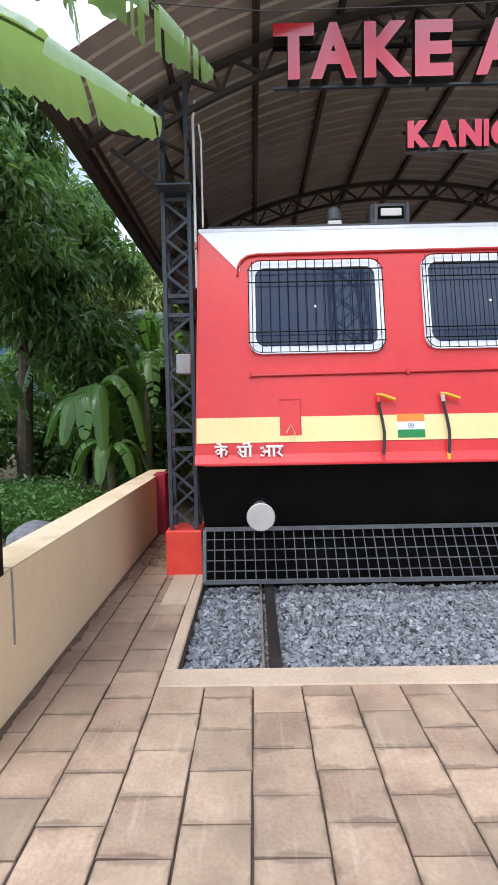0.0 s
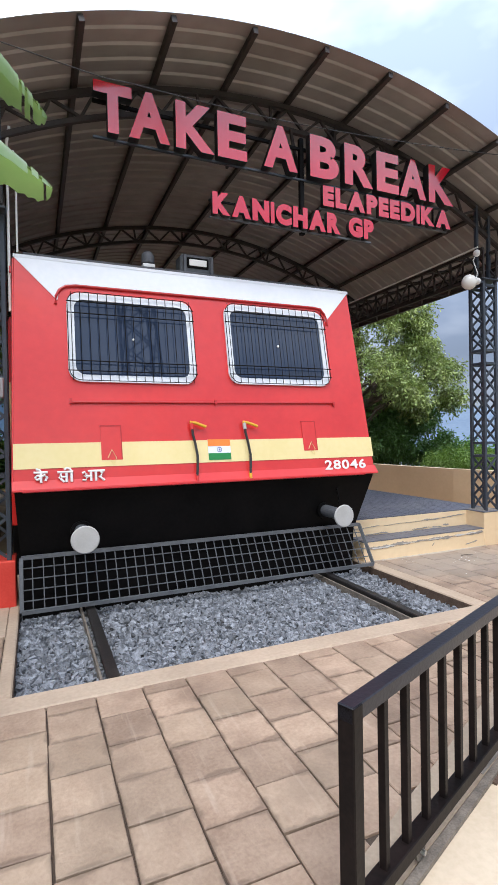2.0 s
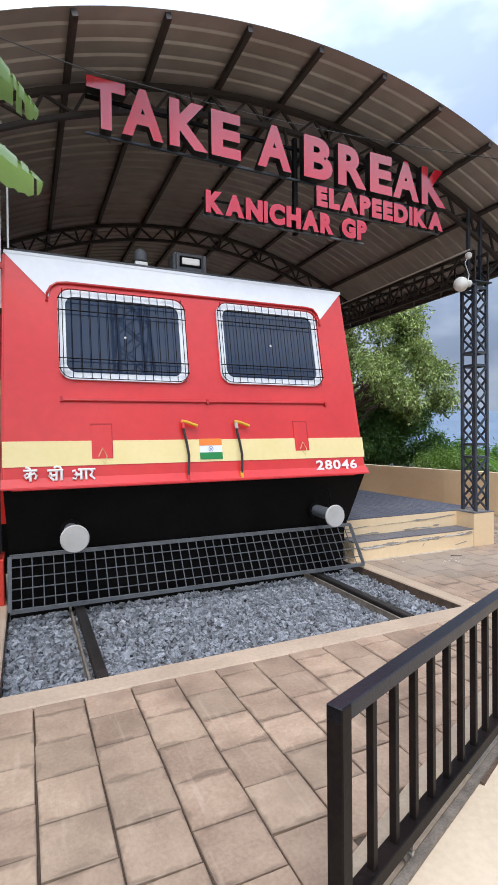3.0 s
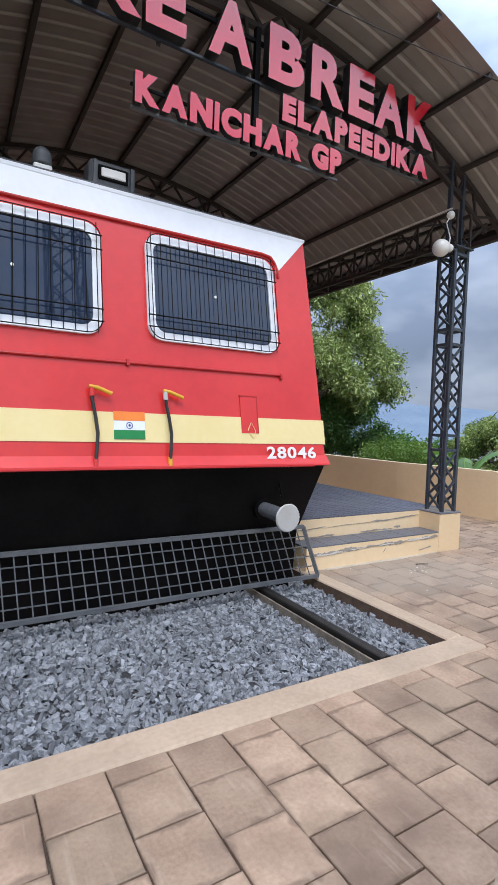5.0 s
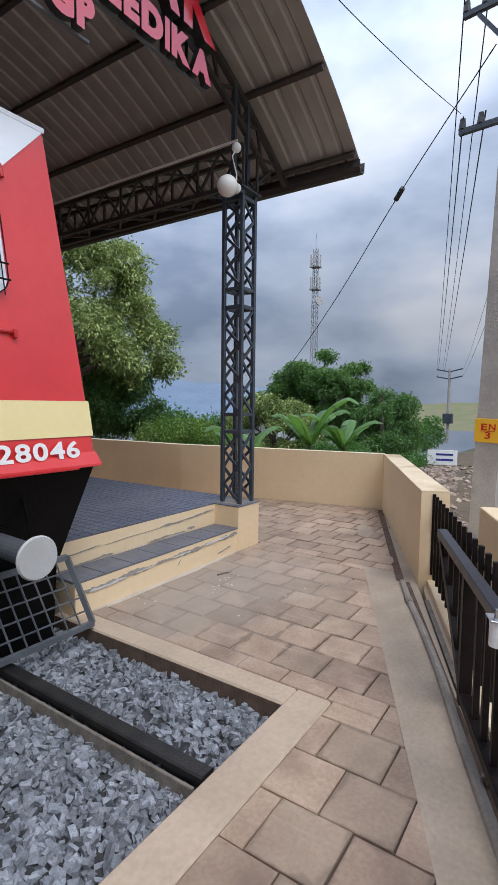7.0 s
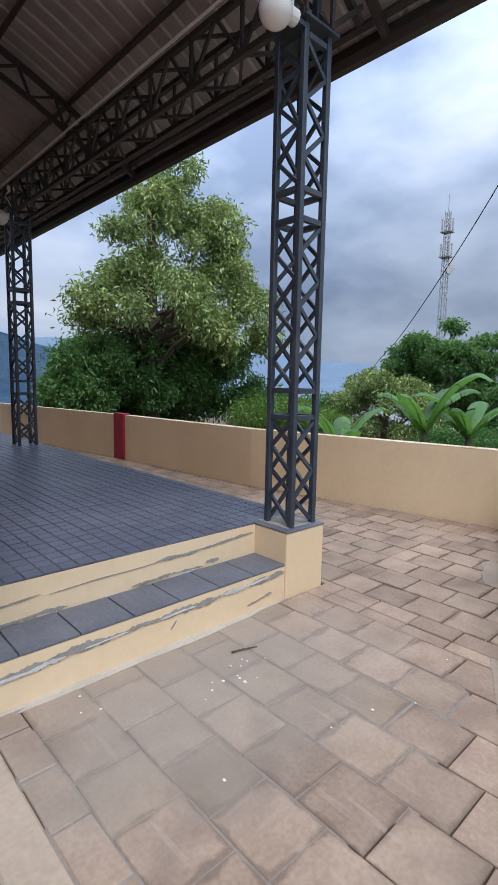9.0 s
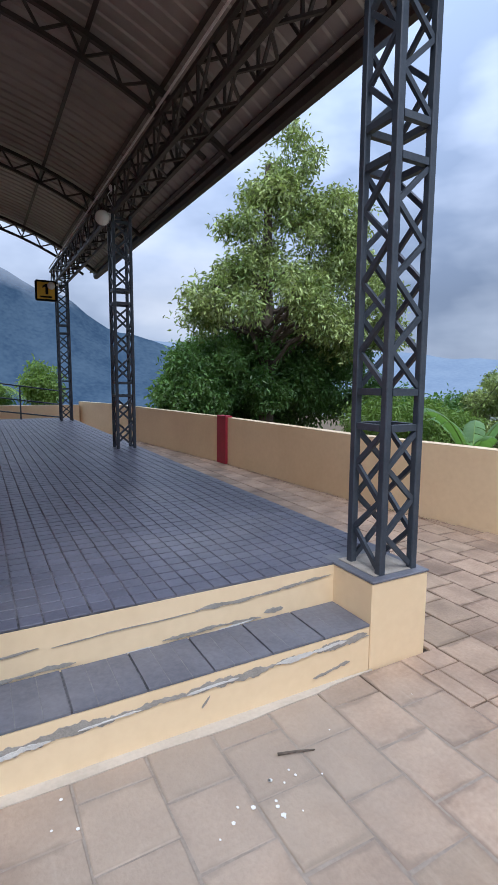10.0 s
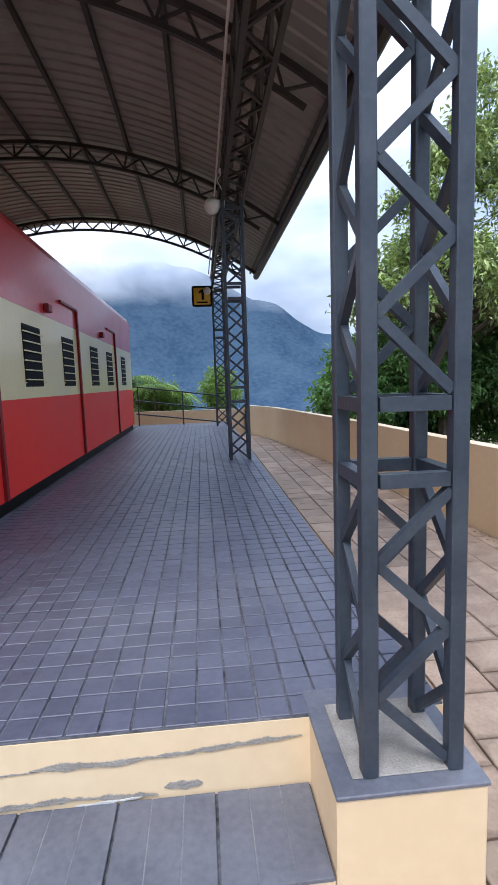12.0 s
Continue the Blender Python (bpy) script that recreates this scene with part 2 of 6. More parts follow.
def film(m, centre, spread, tone, amount):
    """A film with an uneven rim spread over the paving: spilled slurry, washed-in soil."""
    n, l = m.node_tree.nodes, m.node_tree.links
    b = n["Principled BSDF"]
    old = b.inputs["Base Color"].links[0].from_socket
    geo = n.new("ShaderNodeNewGeometry")
    sub_ = n.new("ShaderNodeVectorMath")
    sub_.operation = "SUBTRACT"
    sub_.inputs[1].default_value = (*centre, 0.0)
    l.new(geo.outputs["Position"], sub_.inputs[0])
    sc = n.new("ShaderNodeVectorMath")
    sc.operation = "MULTIPLY"
    sc.inputs[1].default_value = (*spread, 0.0)
    l.new(sub_.outputs[0], sc.inputs[0])
    ln = n.new("ShaderNodeVectorMath")
    ln.operation = "LENGTH"
    l.new(sc.outputs[0], ln.inputs[0])
    wob = n.new("ShaderNodeTexNoise")
    wob.inputs["Scale"].default_value, wob.inputs["Detail"].default_value = 3.0, 6
    l.new(geo.outputs["Position"], wob.inputs["Vector"])
    wa = n.new("ShaderNodeMath")
    wa.operation = "MULTIPLY_ADD"
    wa.inputs[1].default_value = 0.9
    l.new(wob.outputs["Fac"], wa.inputs[0])
    l.new(ln.outputs["Value"], wa.inputs[2])
    wr = n.new("ShaderNodeMapRange")
    wr.inputs["From Min"].default_value, wr.inputs["From Max"].default_value = 1.45, 0.75
    wr.inputs["To Max"].default_value = amount
    l.new(wa.outputs[0], wr.inputs["Value"])
    m4 = n.new("ShaderNodeMix")
    m4.data_type = "RGBA"
    m4.inputs["B"].default_value = (*tone, 1)
    l.new(wr.outputs["Result"], m4.inputs["Factor"])
    l.new(old, m4.inputs["A"])
    l.new(m4.outputs["Result"], b.inputs["Base Color"])


grimy_edges(PAVER, 0.1425, (0.13, 0.085, 0.06))
for m_ in (PAVER, PAVER_CUT):
    film(m_, (4.55, 4.45), (0.62, 1.05), (0.36, 0.308, 0.252), 0.62)
    film(m_, (-1.25, 4.2), (1.25, 0.30), (0.125, 0.078, 0.052), 0.6)
JOINT = mat("sandy_joint_bed", (0.055, 0.038, 0.028), (0.10, 0.07, 0.05), 14, 0.9, 0.5)
CONCRETE = mat("buff_concrete", (0.42, 0.32, 0.23), (0.53, 0.41, 0.30), 2.2, 0.8, 0.35, fine=16, stain=(0.33, 0.25, 0.18), stain_amt=0.6)
SCREED = mat("grey_cement_screed", (0.35, 0.275, 0.20), (0.46, 0.365, 0.27), 2.5, 0.8, 0.3, fine=18, stain=(0.22, 0.18, 0.14), stain_amt=0.7)
APRON = mat("pale_concrete_apron", (0.54, 0.43, 0.30), (0.64, 0.52, 0.38), 1.8, 0.85, 0.3, fine=20, stain=(0.42, 0.36, 0.29), stain_amt=0.6)
DIRT = mat("brown_washed_soil", (0.07, 0.042, 0.028), (0.15, 0.10, 0.07), 9, 0.95, 0.4)
TREAD = mat("worn_slate_tread", (0.105, 0.11, 0.135), (0.165, 0.17, 0.195), 4, 0.5, 0.15, fine=12, stain=(0.26, 0.25, 0.25), stain_amt=0.5)
GROOVE = mat("dusty_groove", (0.14, 0.142, 0.155), (0.25, 0.25, 0.25), 9, 0.9, 0.3)
DUST = mat("pale_cement_dust", (0.44, 0.385, 0.315), (0.54, 0.475, 0.395), 5, 0.9, 0.3)
DRY_LEAF = mat("dry_brown_leaf", (0.10, 0.045, 0.025), (0.22, 0.12, 0.06), 9, 0.8, 0.1, spread=0.4)
PLASTER_PALE = mat("pale_broken_plaster", (0.55, 0.53, 0.50), (0.66, 0.64, 0.60), 14, 0.9, 0.5)
PLASTER_GREY = mat("bare_grey_plaster", (0.255, 0.235, 0.205), (0.37, 0.34, 0.30), 14, 0.9, 0.5)
TILE = mat("slate_blue_floor_tile", (0.084, 0.087, 0.122), (0.124, 0.128, 0.168), 2.5, 0.4, 0.12, spread=0.10, spec=0.4, fine=16, stain=(0.22, 0.22, 0.24), stain_amt=0.35)
TILE_BED = mat("dusty_tile_grout", (0.02, 0.021, 0.026), (0.20, 0.20, 0.225), 4, 0.85, 0.3)
JOINT_FILL = mat("cement_filled_joint", (0.235, 0.195, 0.16), (0.34, 0.29, 0.24), 6, 0.9, 0.4)
STONE = mat("crushed_granite", (0.13, 0.14, 0.155), (0.30, 0.315, 0.34), 18, 0.8, 0.4, spread=0.4)
# near-black so that the gaps between the stones look shaded
STONE_SHADE_BED = mat("ballast_shadow_bed", (0.025, 0.025, 0.028), (0.06, 0.06, 0.062), 25, 0.9, 0.6)
RUBBLE = mat("broken_brown_stone", (0.22, 0.15, 0.11), (0.42, 0.33, 0.26), 9, 0.9, 0.4, spread=0.4)
EARTH = mat("weedy_brown_earth", (0.085, 0.06, 0.035), (0.15, 0.105, 0.06), 0.6, 0.95, 0.5, stain=(0.04, 0.065, 0.02), stain_amt=0.95)
ASPHALT = mat("worn_asphalt", (0.10, 0.10, 0.10), (0.16, 0.155, 0.15), 3, 0.85, 0.4)
BARK = mat("grey_brown_bark", (0.07, 0.055, 0.042), (0.14, 0.11, 0.085), 7, 0.9, 0.8)
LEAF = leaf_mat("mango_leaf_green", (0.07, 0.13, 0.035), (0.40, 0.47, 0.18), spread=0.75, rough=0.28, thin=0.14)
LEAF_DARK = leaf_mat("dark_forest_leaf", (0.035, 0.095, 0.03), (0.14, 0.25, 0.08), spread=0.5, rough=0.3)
LEAF_LIGHT = leaf_mat("light_leaf_green", (0.09, 0.17, 0.035), (0.17, 0.26, 0.06))
LEAF_BUSH = leaf_mat("bush_leaf_green", (0.045, 0.13, 0.035), (0.11, 0.21, 0.06))
BANANA = leaf_mat("banana_leaf_green", (0.065, 0.155, 0.042), (0.14, 0.265, 0.078), spread=0.3, rough=0.3, thin=0.38)
STEM = mat("banana_stem_brown_green", (0.035, 0.045, 0.02), (0.09, 0.10, 0.045), 6, 0.7, 0.3)
BANANA_NEAR = leaf_mat("banana_leaf_pale", (0.15, 0.26, 0.10), (0.24, 0.35, 0.16), spread=0.1, rough=0.3)
LETTER = mat("red_acrylic", (0.60, 0.012, 0.03), (0.64, 0.015, 0.035), 2, 0.12, 0.0, roughvar=0.04, spec=1.0, coat=1.0)
LETTER_SIDE = mat("black_letter_return", (0.012, 0.012, 0.013), (0.02, 0.02, 0.022), 5, 0.4, 0.05)
PIPE = mat("dusty_grey_plastic", (0.22, 0.195, 0.17), (0.34, 0.30, 0.25), 5, 0.6, 0.2, stain=(0.10, 0.085, 0.07), stain_amt=0.7)
CHROME = mat("bright_steel", (0.55, 0.55, 0.56), (0.68, 0.68, 0.69), 10, 0.3, 0.05, metal=1.0)
YELLOW = mat("yellow_enamel", (0.70, 0.38, 0.02), (0.76, 0.43, 0.03), 8, 0.4, 0.05)
ORANGE = mat("saffron_paint", (0.85, 0.22, 0.03), (0.88, 0.26, 0.04), 8, 0.45, 0.03)
GREEN_PAINT = mat("green_paint", (0.01, 0.20, 0.05), (0.015, 0.24, 0.06), 8, 0.45, 0.03)
BLUE_PAINT = mat("navy_paint", (0.02, 0.03, 0.22), (0.02, 0.03, 0.25), 8, 0.45, 0.03)
RUBBER = mat("black_rubber_hose", (0.012, 0.012, 0.013), (0.03, 0.03, 0.03), 12, 0.5, 0.1)
POLE = mat("grey_concrete_pole", (0.30, 0.28, 0.26), (0.40, 0.375, 0.345), 4, 0.85, 0.4, stain=(0.22, 0.2, 0.18), stain_amt=0.6)
GALV = mat("weathered_galvanised_steel", (0.26, 0.27, 0.28), (0.36, 0.37, 0.38), 3, 0.5, 0.1, metal=0.3)
WIRE = mat("black_cable", (0.012, 0.012, 0.013), (0.02, 0.02, 0.02), 3, 0.6, 0.0)
# distance haze is mixed into both hill colours as blue
HILL_BASE = mat("haze_tinted_forest", (0.032, 0.058, 0.094), (0.060, 0.094, 0.132), 0.012, 0.95, 0.0, fine=8, spec=0.0)
HILL_FAR = mat("haze_tinted_ridge", (0.15, 0.20, 0.27), (0.18, 0.235, 0.30), 0.008, 0.95, 0.0, fine=8, spec=0.0)
SLOPE = mat("dry_grass_slope", (0.20, 0.16, 0.09), (0.13, 0.16, 0.06), 0.15, 0.95, 0.0, fine=6)
GLOBE = mat("opal_lamp_globe", (0.78, 0.77, 0.74), (0.84, 0.83, 0.80), 6, 0.25, 0.0)


def cloud_fade(m, z0, z1):
    """Fades the mountain's head to transparent with height, as a stand-in for cloud."""
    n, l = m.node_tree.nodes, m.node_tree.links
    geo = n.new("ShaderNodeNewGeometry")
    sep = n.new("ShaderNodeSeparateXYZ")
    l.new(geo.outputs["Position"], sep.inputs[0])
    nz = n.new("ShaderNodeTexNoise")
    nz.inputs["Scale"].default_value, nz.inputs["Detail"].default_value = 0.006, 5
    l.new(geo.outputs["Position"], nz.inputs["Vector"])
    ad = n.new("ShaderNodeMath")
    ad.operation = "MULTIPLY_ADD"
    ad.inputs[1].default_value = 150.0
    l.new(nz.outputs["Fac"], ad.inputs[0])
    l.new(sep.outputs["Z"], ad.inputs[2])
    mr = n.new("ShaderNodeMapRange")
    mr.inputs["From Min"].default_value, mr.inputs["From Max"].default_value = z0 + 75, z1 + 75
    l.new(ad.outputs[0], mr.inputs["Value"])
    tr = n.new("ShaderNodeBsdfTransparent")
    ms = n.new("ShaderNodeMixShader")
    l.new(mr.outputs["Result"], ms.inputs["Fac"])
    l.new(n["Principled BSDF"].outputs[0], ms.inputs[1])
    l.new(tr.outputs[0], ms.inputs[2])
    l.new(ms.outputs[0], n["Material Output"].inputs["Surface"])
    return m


HILL = cloud_fade(HILL_BASE, 190.0, 330.0)


def glass_mat(name, tint, rough=0.015):
    m = bpy.data.materials.new(name)
    m.use_nodes = True
    b = m.node_tree.nodes["Principled BSDF"]
    b.inputs["Base Color"].default_value = (*tint, 1)
    b.inputs["Roughness"].default_value = rough
    b.inputs["Specular IOR Level"].default_value = 0.6
    b.inputs["Coat Weight"].default_value = 0.15
    b.inputs["Coat Roughness"].default_value = 0.02
    return m


GLASS = glass_mat("dark_tinted_glass", (0.018, 0.030, 0.060))
COACH_GLASS = mat("dusty_dark_pane", (0.006, 0.007, 0.009), (0.014, 0.015, 0.018), 3, 0.6, 0.0, spec=0.06)


# ---- mesh helpers ----
def part(name, bm, material, parent=None, label="", smooth=False):
    me = bpy.data.meshes.new(name)
    bm.normal_update()
    bm.to_mesh(me)
    bm.free()
    return link(name, me, material, parent, label, smooth)


def link(name, me, material, parent=None, label="", smooth=False):
    for m in (material if isinstance(material, (list, tuple)) else [material]):
        if len(me.materials) < (len(material) if isinstance(material, (list, tuple)) else 1):
            me.materials.append(m)
    if smooth:
        me.polygons.foreach_set("use_smooth", [True] * len(me.polygons))
    ob = new(name, me)
    if parent is not None:
        ob.parent = parent
    if label:
        ob["label"] = label
    return ob


def thing(name, label, category, at=(0, 0, 0), group="", kind="", rz=0.0):
    ob = new(name)
    ob.empty_display_size = 0.1
    ob.matrix_world = pose(*at, 0, 0, rz)
    return tagged(ob, label, category, group, kind)


def box(bm, x0, x1, y0, y1, z0, z1, bevel=0.0, seg=1):
    vs = [bm.verts.new((x, y, z)) for z in (z0, z1) for y in (y0, y1) for x in (x0, x1)]
    fs = [bm.faces.new([vs[i] for i in q]) for q in ((0, 2, 3, 1), (4, 5, 7, 6), (0, 1, 5, 4), (2, 6, 7, 3), (0, 4, 6, 2), (1, 3, 7, 5))]
    if bevel:
        es = {e for f in fs for e in f.edges}
        bmesh.ops.bevel(bm, geom=list(es), offset=bevel, segments=seg, affect="EDGES", profile=0.7)
    return bm


def boxm(*a, **k):
    return box(bmesh.new(), *a, **k)


def frame_of(d):
    d = Vector(d).normalized()
    up = Vector((0, 0, 1)) if abs(d.z) < 0.95 else Vector((0, 1, 0))
    s = d.cross(up).normalized()
    return d, s, s.cross(d).normalized()


def beam(bm, p, q, w, h=None):
    """A square bar of width w and height h from p to q."""
    h = h or w
    p, q = Vector(p), Vector(q)
    d, s, u = frame_of(q - p)
    ring = [(-w / 2, -h / 2), (w / 2, -h / 2), (w / 2, h / 2), (-w / 2, h / 2)]
    a = [bm.verts.new(p + s * i + u * j) for i, j in ring]
    b = [bm.verts.new(q + s * i + u * j) for i, j in ring]
    for i in range(4):
        bm.faces.new((a[i], a[(i + 1) % 4], b[(i + 1) % 4], b[i]))
    bm.faces.new(a[::-1])
    bm.faces.new(b)
    return bm


def beamm(*a, **k):
    return beam(bmesh.new(), *a, **k)


def tube(bm, pts, r, n=8, taper=None, caps=True):
    """A round tube along a line of points; taper: the radius at the end."""
    pts = [Vector(p) for p in pts]
    rings = []
    for i, p in enumerate(pts):
        d = pts[min(i + 1, len(pts) - 1)] - pts[max(i - 1, 0)]
        _, s, u = frame_of(d)
        rr = r if taper is None else r + (taper - r) * i / (len(pts) - 1)
        rings.append([bm.verts.new(p + (s * math.cos(a) + u * math.sin(a)) * rr) for a in [2 * math.pi * k / n for k in range(n)]])
    for a, b in zip(rings, rings[1:]):
        for k in range(n):
            bm.faces.new((a[k], a[(k + 1) % n], b[(k + 1) % n], b[k]))
    if caps:
        bm.faces.new(rings[0][::-1])
        bm.faces.new(rings[-1])
    return bm


def tubem(*a, **k):
    return tube(bmesh.new(), *a, **k)


def sweep(bm, pts, profile, side):
    """A profile of (side, up) offsets carried along pts; side: the fixed cross direction."""
    side = Vector(side)
    pts = [Vector(p) for p in pts]
    rings = []
    for i, p in enumerate(pts):
        d = (pts[min(i + 1, len(pts) - 1)] - pts[max(i - 1, 0)]).normalized()
        u = side.cross(d).normalized()
        rings.append([bm.verts.new(p + side * a + u * b) for a, b in profile])
    n = len(profile)
    for a, b in zip(rings, rings[1:]):
        for k in range(n):
            bm.faces.new((a[k], a[(k + 1) % n], b[(k + 1) % n], b[k]))
    bm.faces.new(rings[0][::-1])
    bm.faces.new(rings[-1])
    return bm


def prism(bm, pts, z0, z1):
    """An upright prism over the polygon pts (anticlockwise)."""
    a = [bm.verts.new((x, y, z0)) for x, y in pts]
    b = [bm.verts.new((x, y, z1)) for x, y in pts]
    n = len(pts)
    bm.faces.new(a[::-1])
    bm.faces.new(b)
    for i in range(n):
        bm.faces.new((a[i], a[(i + 1) % n], b[(i + 1) % n], b[i]))
    return bm


def from_arrays(name, verts, faces):
    me = bpy.data.meshes.new(name)
    me.from_pydata([tuple(v) for v in verts], [], [tuple(f) for f in faces])
    me.update()
    return me


def rounded(x0, x1, z0, z1, r, n=6):
    """A rounded rectangle's outline."""
    pts = []
    for cx, cz, a0 in ((x1 - r, z0 + r, -90), (x1 - r, z1 - r, 0), (x0 + r, z1 - r, 90), (x0 + r, z0 + r, 180)):
        for k in range(n + 1):
            a = radians(a0 + 90 * k / n)
            pts.append((cx + r * math.cos(a), cz + r * math.sin(a)))
    return pts


# ---- ground and setting ----
SLOPE_G = 1.83 / 4.5            # the gate's line: y = 0.85 + SLOPE_G * (x - 0.55)
GATE_LEN = math.hypot(4.5, 1.83)
GATE_RZ = math.degrees(math.atan2(1.83, 4.5))


def gate_y(x):
    return 0.85 + SLOPE_G * (x - 0.55)


def paving_y(x):
    return 2.02 + 0.468 * (x - 2.70)


def ground_z(x, y):
    z = -0.24
    far = max(0.0, y - 21.0)
    if y > 21:
        z -= min(60.0, far * 0.55)
    east = max(0.0, x - 9.5)
    if y > 6 and x > 9.5:
        z -= min(40.0, east * 0.22) * min(1.0, (y - 6) / 6)
    if x < -2 and y > 0:
        z += 0.42 * min(1.0, y / 2.5) + 0.06 * noise.noise(Vector((x * 0.6, y * 0.6, 0)))
    return z


xs = [-900, -400, -200, -100, -60, -40, -30, -22] + [-18 + 1.2 * i for i in range(40)] + [34, 40, 50, 65, 90, 130, 200, 400, 900]
ys = [-900, -300, -100, -50, -25, -15, -10] + [-8 + 1.2 * i for i in range(40)] + [42, 50, 65, 90, 130, 200, 400, 900, 1500]
gv = [(x, y, ground_z(x, y)) for y in ys for x in xs]
nx = len(xs)
gf = [(j * nx + i, j * nx + i + 1, (j + 1) * nx + i + 1, (j + 1) * nx + i) for j in range(len(ys) - 1) for i in range(nx - 1)]
tagged(link("ground", from_arrays("ground", gv, gf), EARTH, smooth=True), "brown earth overgrown with patches of low weeds", "ground", kind="structure")

WALL_LINE = [(5.69, 2.93), (8.72, 4.30), (8.30, 6.45), (8.02, 7.8), (7.80, 11.25), (7.12, 17.0), (6.55, 18.8)]
# the bed under the pavers, with the ballast pit left open
pavement = thing("pavement", "buff square concrete pavers laid in staggered columns", "pavement", kind="structure")


def bed(pts):
    bm = bmesh.new()
    prism(bm, pts, -0.2, -0.014)
    return part("paver_bed", bm, JOINT, pavement)


bed([(-1.34, -1.5), (-1.34 + 0.01, -1.5), (3.62, paving_y(3.62)), (3.62, 2.80), (-1.34, 2.80)])
bed([(-1.34, 2.80), (-0.56, 2.80), (-0.56, 7.6), (-1.34, 7.6)])
bed([(3.62, paving_y(3.62)), (5.915, paving_y(5.915)), (5.925, 3.17), (8.66, 4.34), (8.30, 6.45), (6.03, 6.45), (6.03, 4.83), (3.62, 4.83)])
bed([(6.03, 6.45), (8.30, 6.45), (8.0, 7.8), (7.78, 11.25), (7.1, 17.0), (6.5, 18.7), (6.03, 18.7)])

# concrete kerb round the pit and the slab beside it
kerb = thing("pit_kerb", "smooth buff concrete kerb round the ballast pit", "kerb", kind="structure")
part("kerb_front", boxm(-0.577, 3.62, 2.82, 3.03, -0.2, 0.004, bevel=0.012), CONCRETE, kerb)
part("kerb_side", boxm(3.45, 3.62, 3.032, 5.0, -0.2, 0.002, bevel=0.01), CONCRETE, kerb)
part("kerb_slab", boxm(-0.577, -0.488, 3.032, 7.4, -0.2, 0.003, bevel=0.01), CONCRETE, kerb)
part("cement_patch", boxm(-0.80, -0.579, 4.12, 4.925, -0.03, 0.0065, bevel=0.003), CONCRETE, kerb, "buff cement spread over the pavers")
part("kerb_dirt", boxm(3.446, 3.4495, 3.034, 4.99, -0.19, -0.010), DIRT, kerb, "dark earth-stained inner face")
part("kerb_dirt", boxm(-0.4875, -0.4845, 3.034, 4.99, -0.19, -0.010), DIRT, kerb, "dark earth-stained inner face")
# cement strip along the gate and apron outside it
strip = bmesh.new()
prism(strip, [(-1.6, gate_y(-1.6) + 0.0), (5.83, 2.99), (8.66, 4.28), (8.60, 4.34), (5.92, 3.16), (5.92, paving_y(5.92)), (-1.6, paving_y(-1.6))], -0.2, -0.003)
tagged(part("cement_strip", strip, SCREED), "rough grey cement strip edging the pavers", "pavement", kind="structure")
ap = bmesh.new()
prism(ap, [(-6.0, -6.0), (7.5, -6.0), (7.5, gate_y(7.5) - 0.15), (5.0, gate_y(5.0) - 0.02), (-1.6, gate_y(-1.6) - 0.02), (-6.0, -1.6)], -0.2, -0.012)
tagged(part("apron", ap, APRON), "pale stained concrete apron outside the gate", "pavement", kind="structure")
# gate rail set in the floor
tr = thing("gate_track", "worn steel angle track in the cement", "gate track", at=(0.55, 0.85, 0), rz=GATE_RZ)
part("track_bar", beamm((-1.5, -0.03, 0.002), (GATE_LEN + 0.3, -0.03, 0.002), 0.035, 0.02), RAIL_SIDE, tr)
# road beyond
rd = bmesh.new()
prism(rd, [(6.0, -7.0), (80, 3.0), (80, 9.5), (12.5, 1.2), (8.0, -1.0)], -0.3, -0.10)
tagged(part("road", rd, ASPHALT), "narrow worn grey asphalt road", "road", kind="structure")


def jag(x, seed):
    """Broken edge: coarse to fine noise, 0 to about 1.6."""
    return max(0.0, 0.55 + 0.8 * noise.noise(Vector((x * 5, seed, 1))) + 0.55 * noise.noise(Vector((x * 16, seed, 2))) + 0.4 * noise.noise(Vector((x * 45, seed, 3))) + 0.22 * noise.noise(Vector((x * 110, seed, 4))))


def wall_run(name, line, h, t, label, side=1, cap=True):
    """An upright wall along a line, t thick on its outer side, with a paler cap face."""
    root = thing(name, label, "wall", kind="structure")
    for (x0, y0), (x1, y1) in zip(line, line[1:]):
        d = Vector((x1 - x0, y1 - y0, 0)).normalized()
        n = Vector((d.y, -d.x, 0)) * t * side
        pts = [(x0, y0), (x1, y1), (x1 + n.x, y1 + n.y), (x0 + n.x, y0 + n.y)]
        if side > 0:
            pts = pts[::-1]
        bm = bmesh.new()
        prism(bm, pts, -0.25, h)
        part("wall_panel", bm, BEIGE, root)
        if cap:
            bm = bmesh.new()
            prism(bm, [(p[0], p[1]) for p in pts], h, h + 0.012)
            part("wall_cap", bm, BEIGE_TOP, root)
    return root


wall_run("wall_east", WALL_LINE[1:], 0.835, 0.16, "low beige painted boundary wall round the platform", 1)
wall_run("wall_gate", [WALL_LINE[0], WALL_LINE[1]], 0.835, 0.24, "low beige painted wall beside the gate", 1)
wall_run("wall_north", [(6.55, 18.8), (-2.0, 19.6)], 0.74, 0.16, "low beige painted end wall", -1)
wall_run("wall_west", [(-1.32, 2.0), (-1.32, 7.6)], 0.79, 0.26, "low beige painted wall beside the planting", -1)
bm = bmesh.new()
box(bm, -1.318, -1.312, 2.603, 2.618, 0.37, 0.788)
box(bm, -1.58, -1.312, 2.603, 2.618, 0.7975, 0.805)
tagged(part("wall_joint", bm, PLASTER_GREY), "grey cement joint between two wall lengths", "wall joint", kind="structure")
bm = bmesh.new()
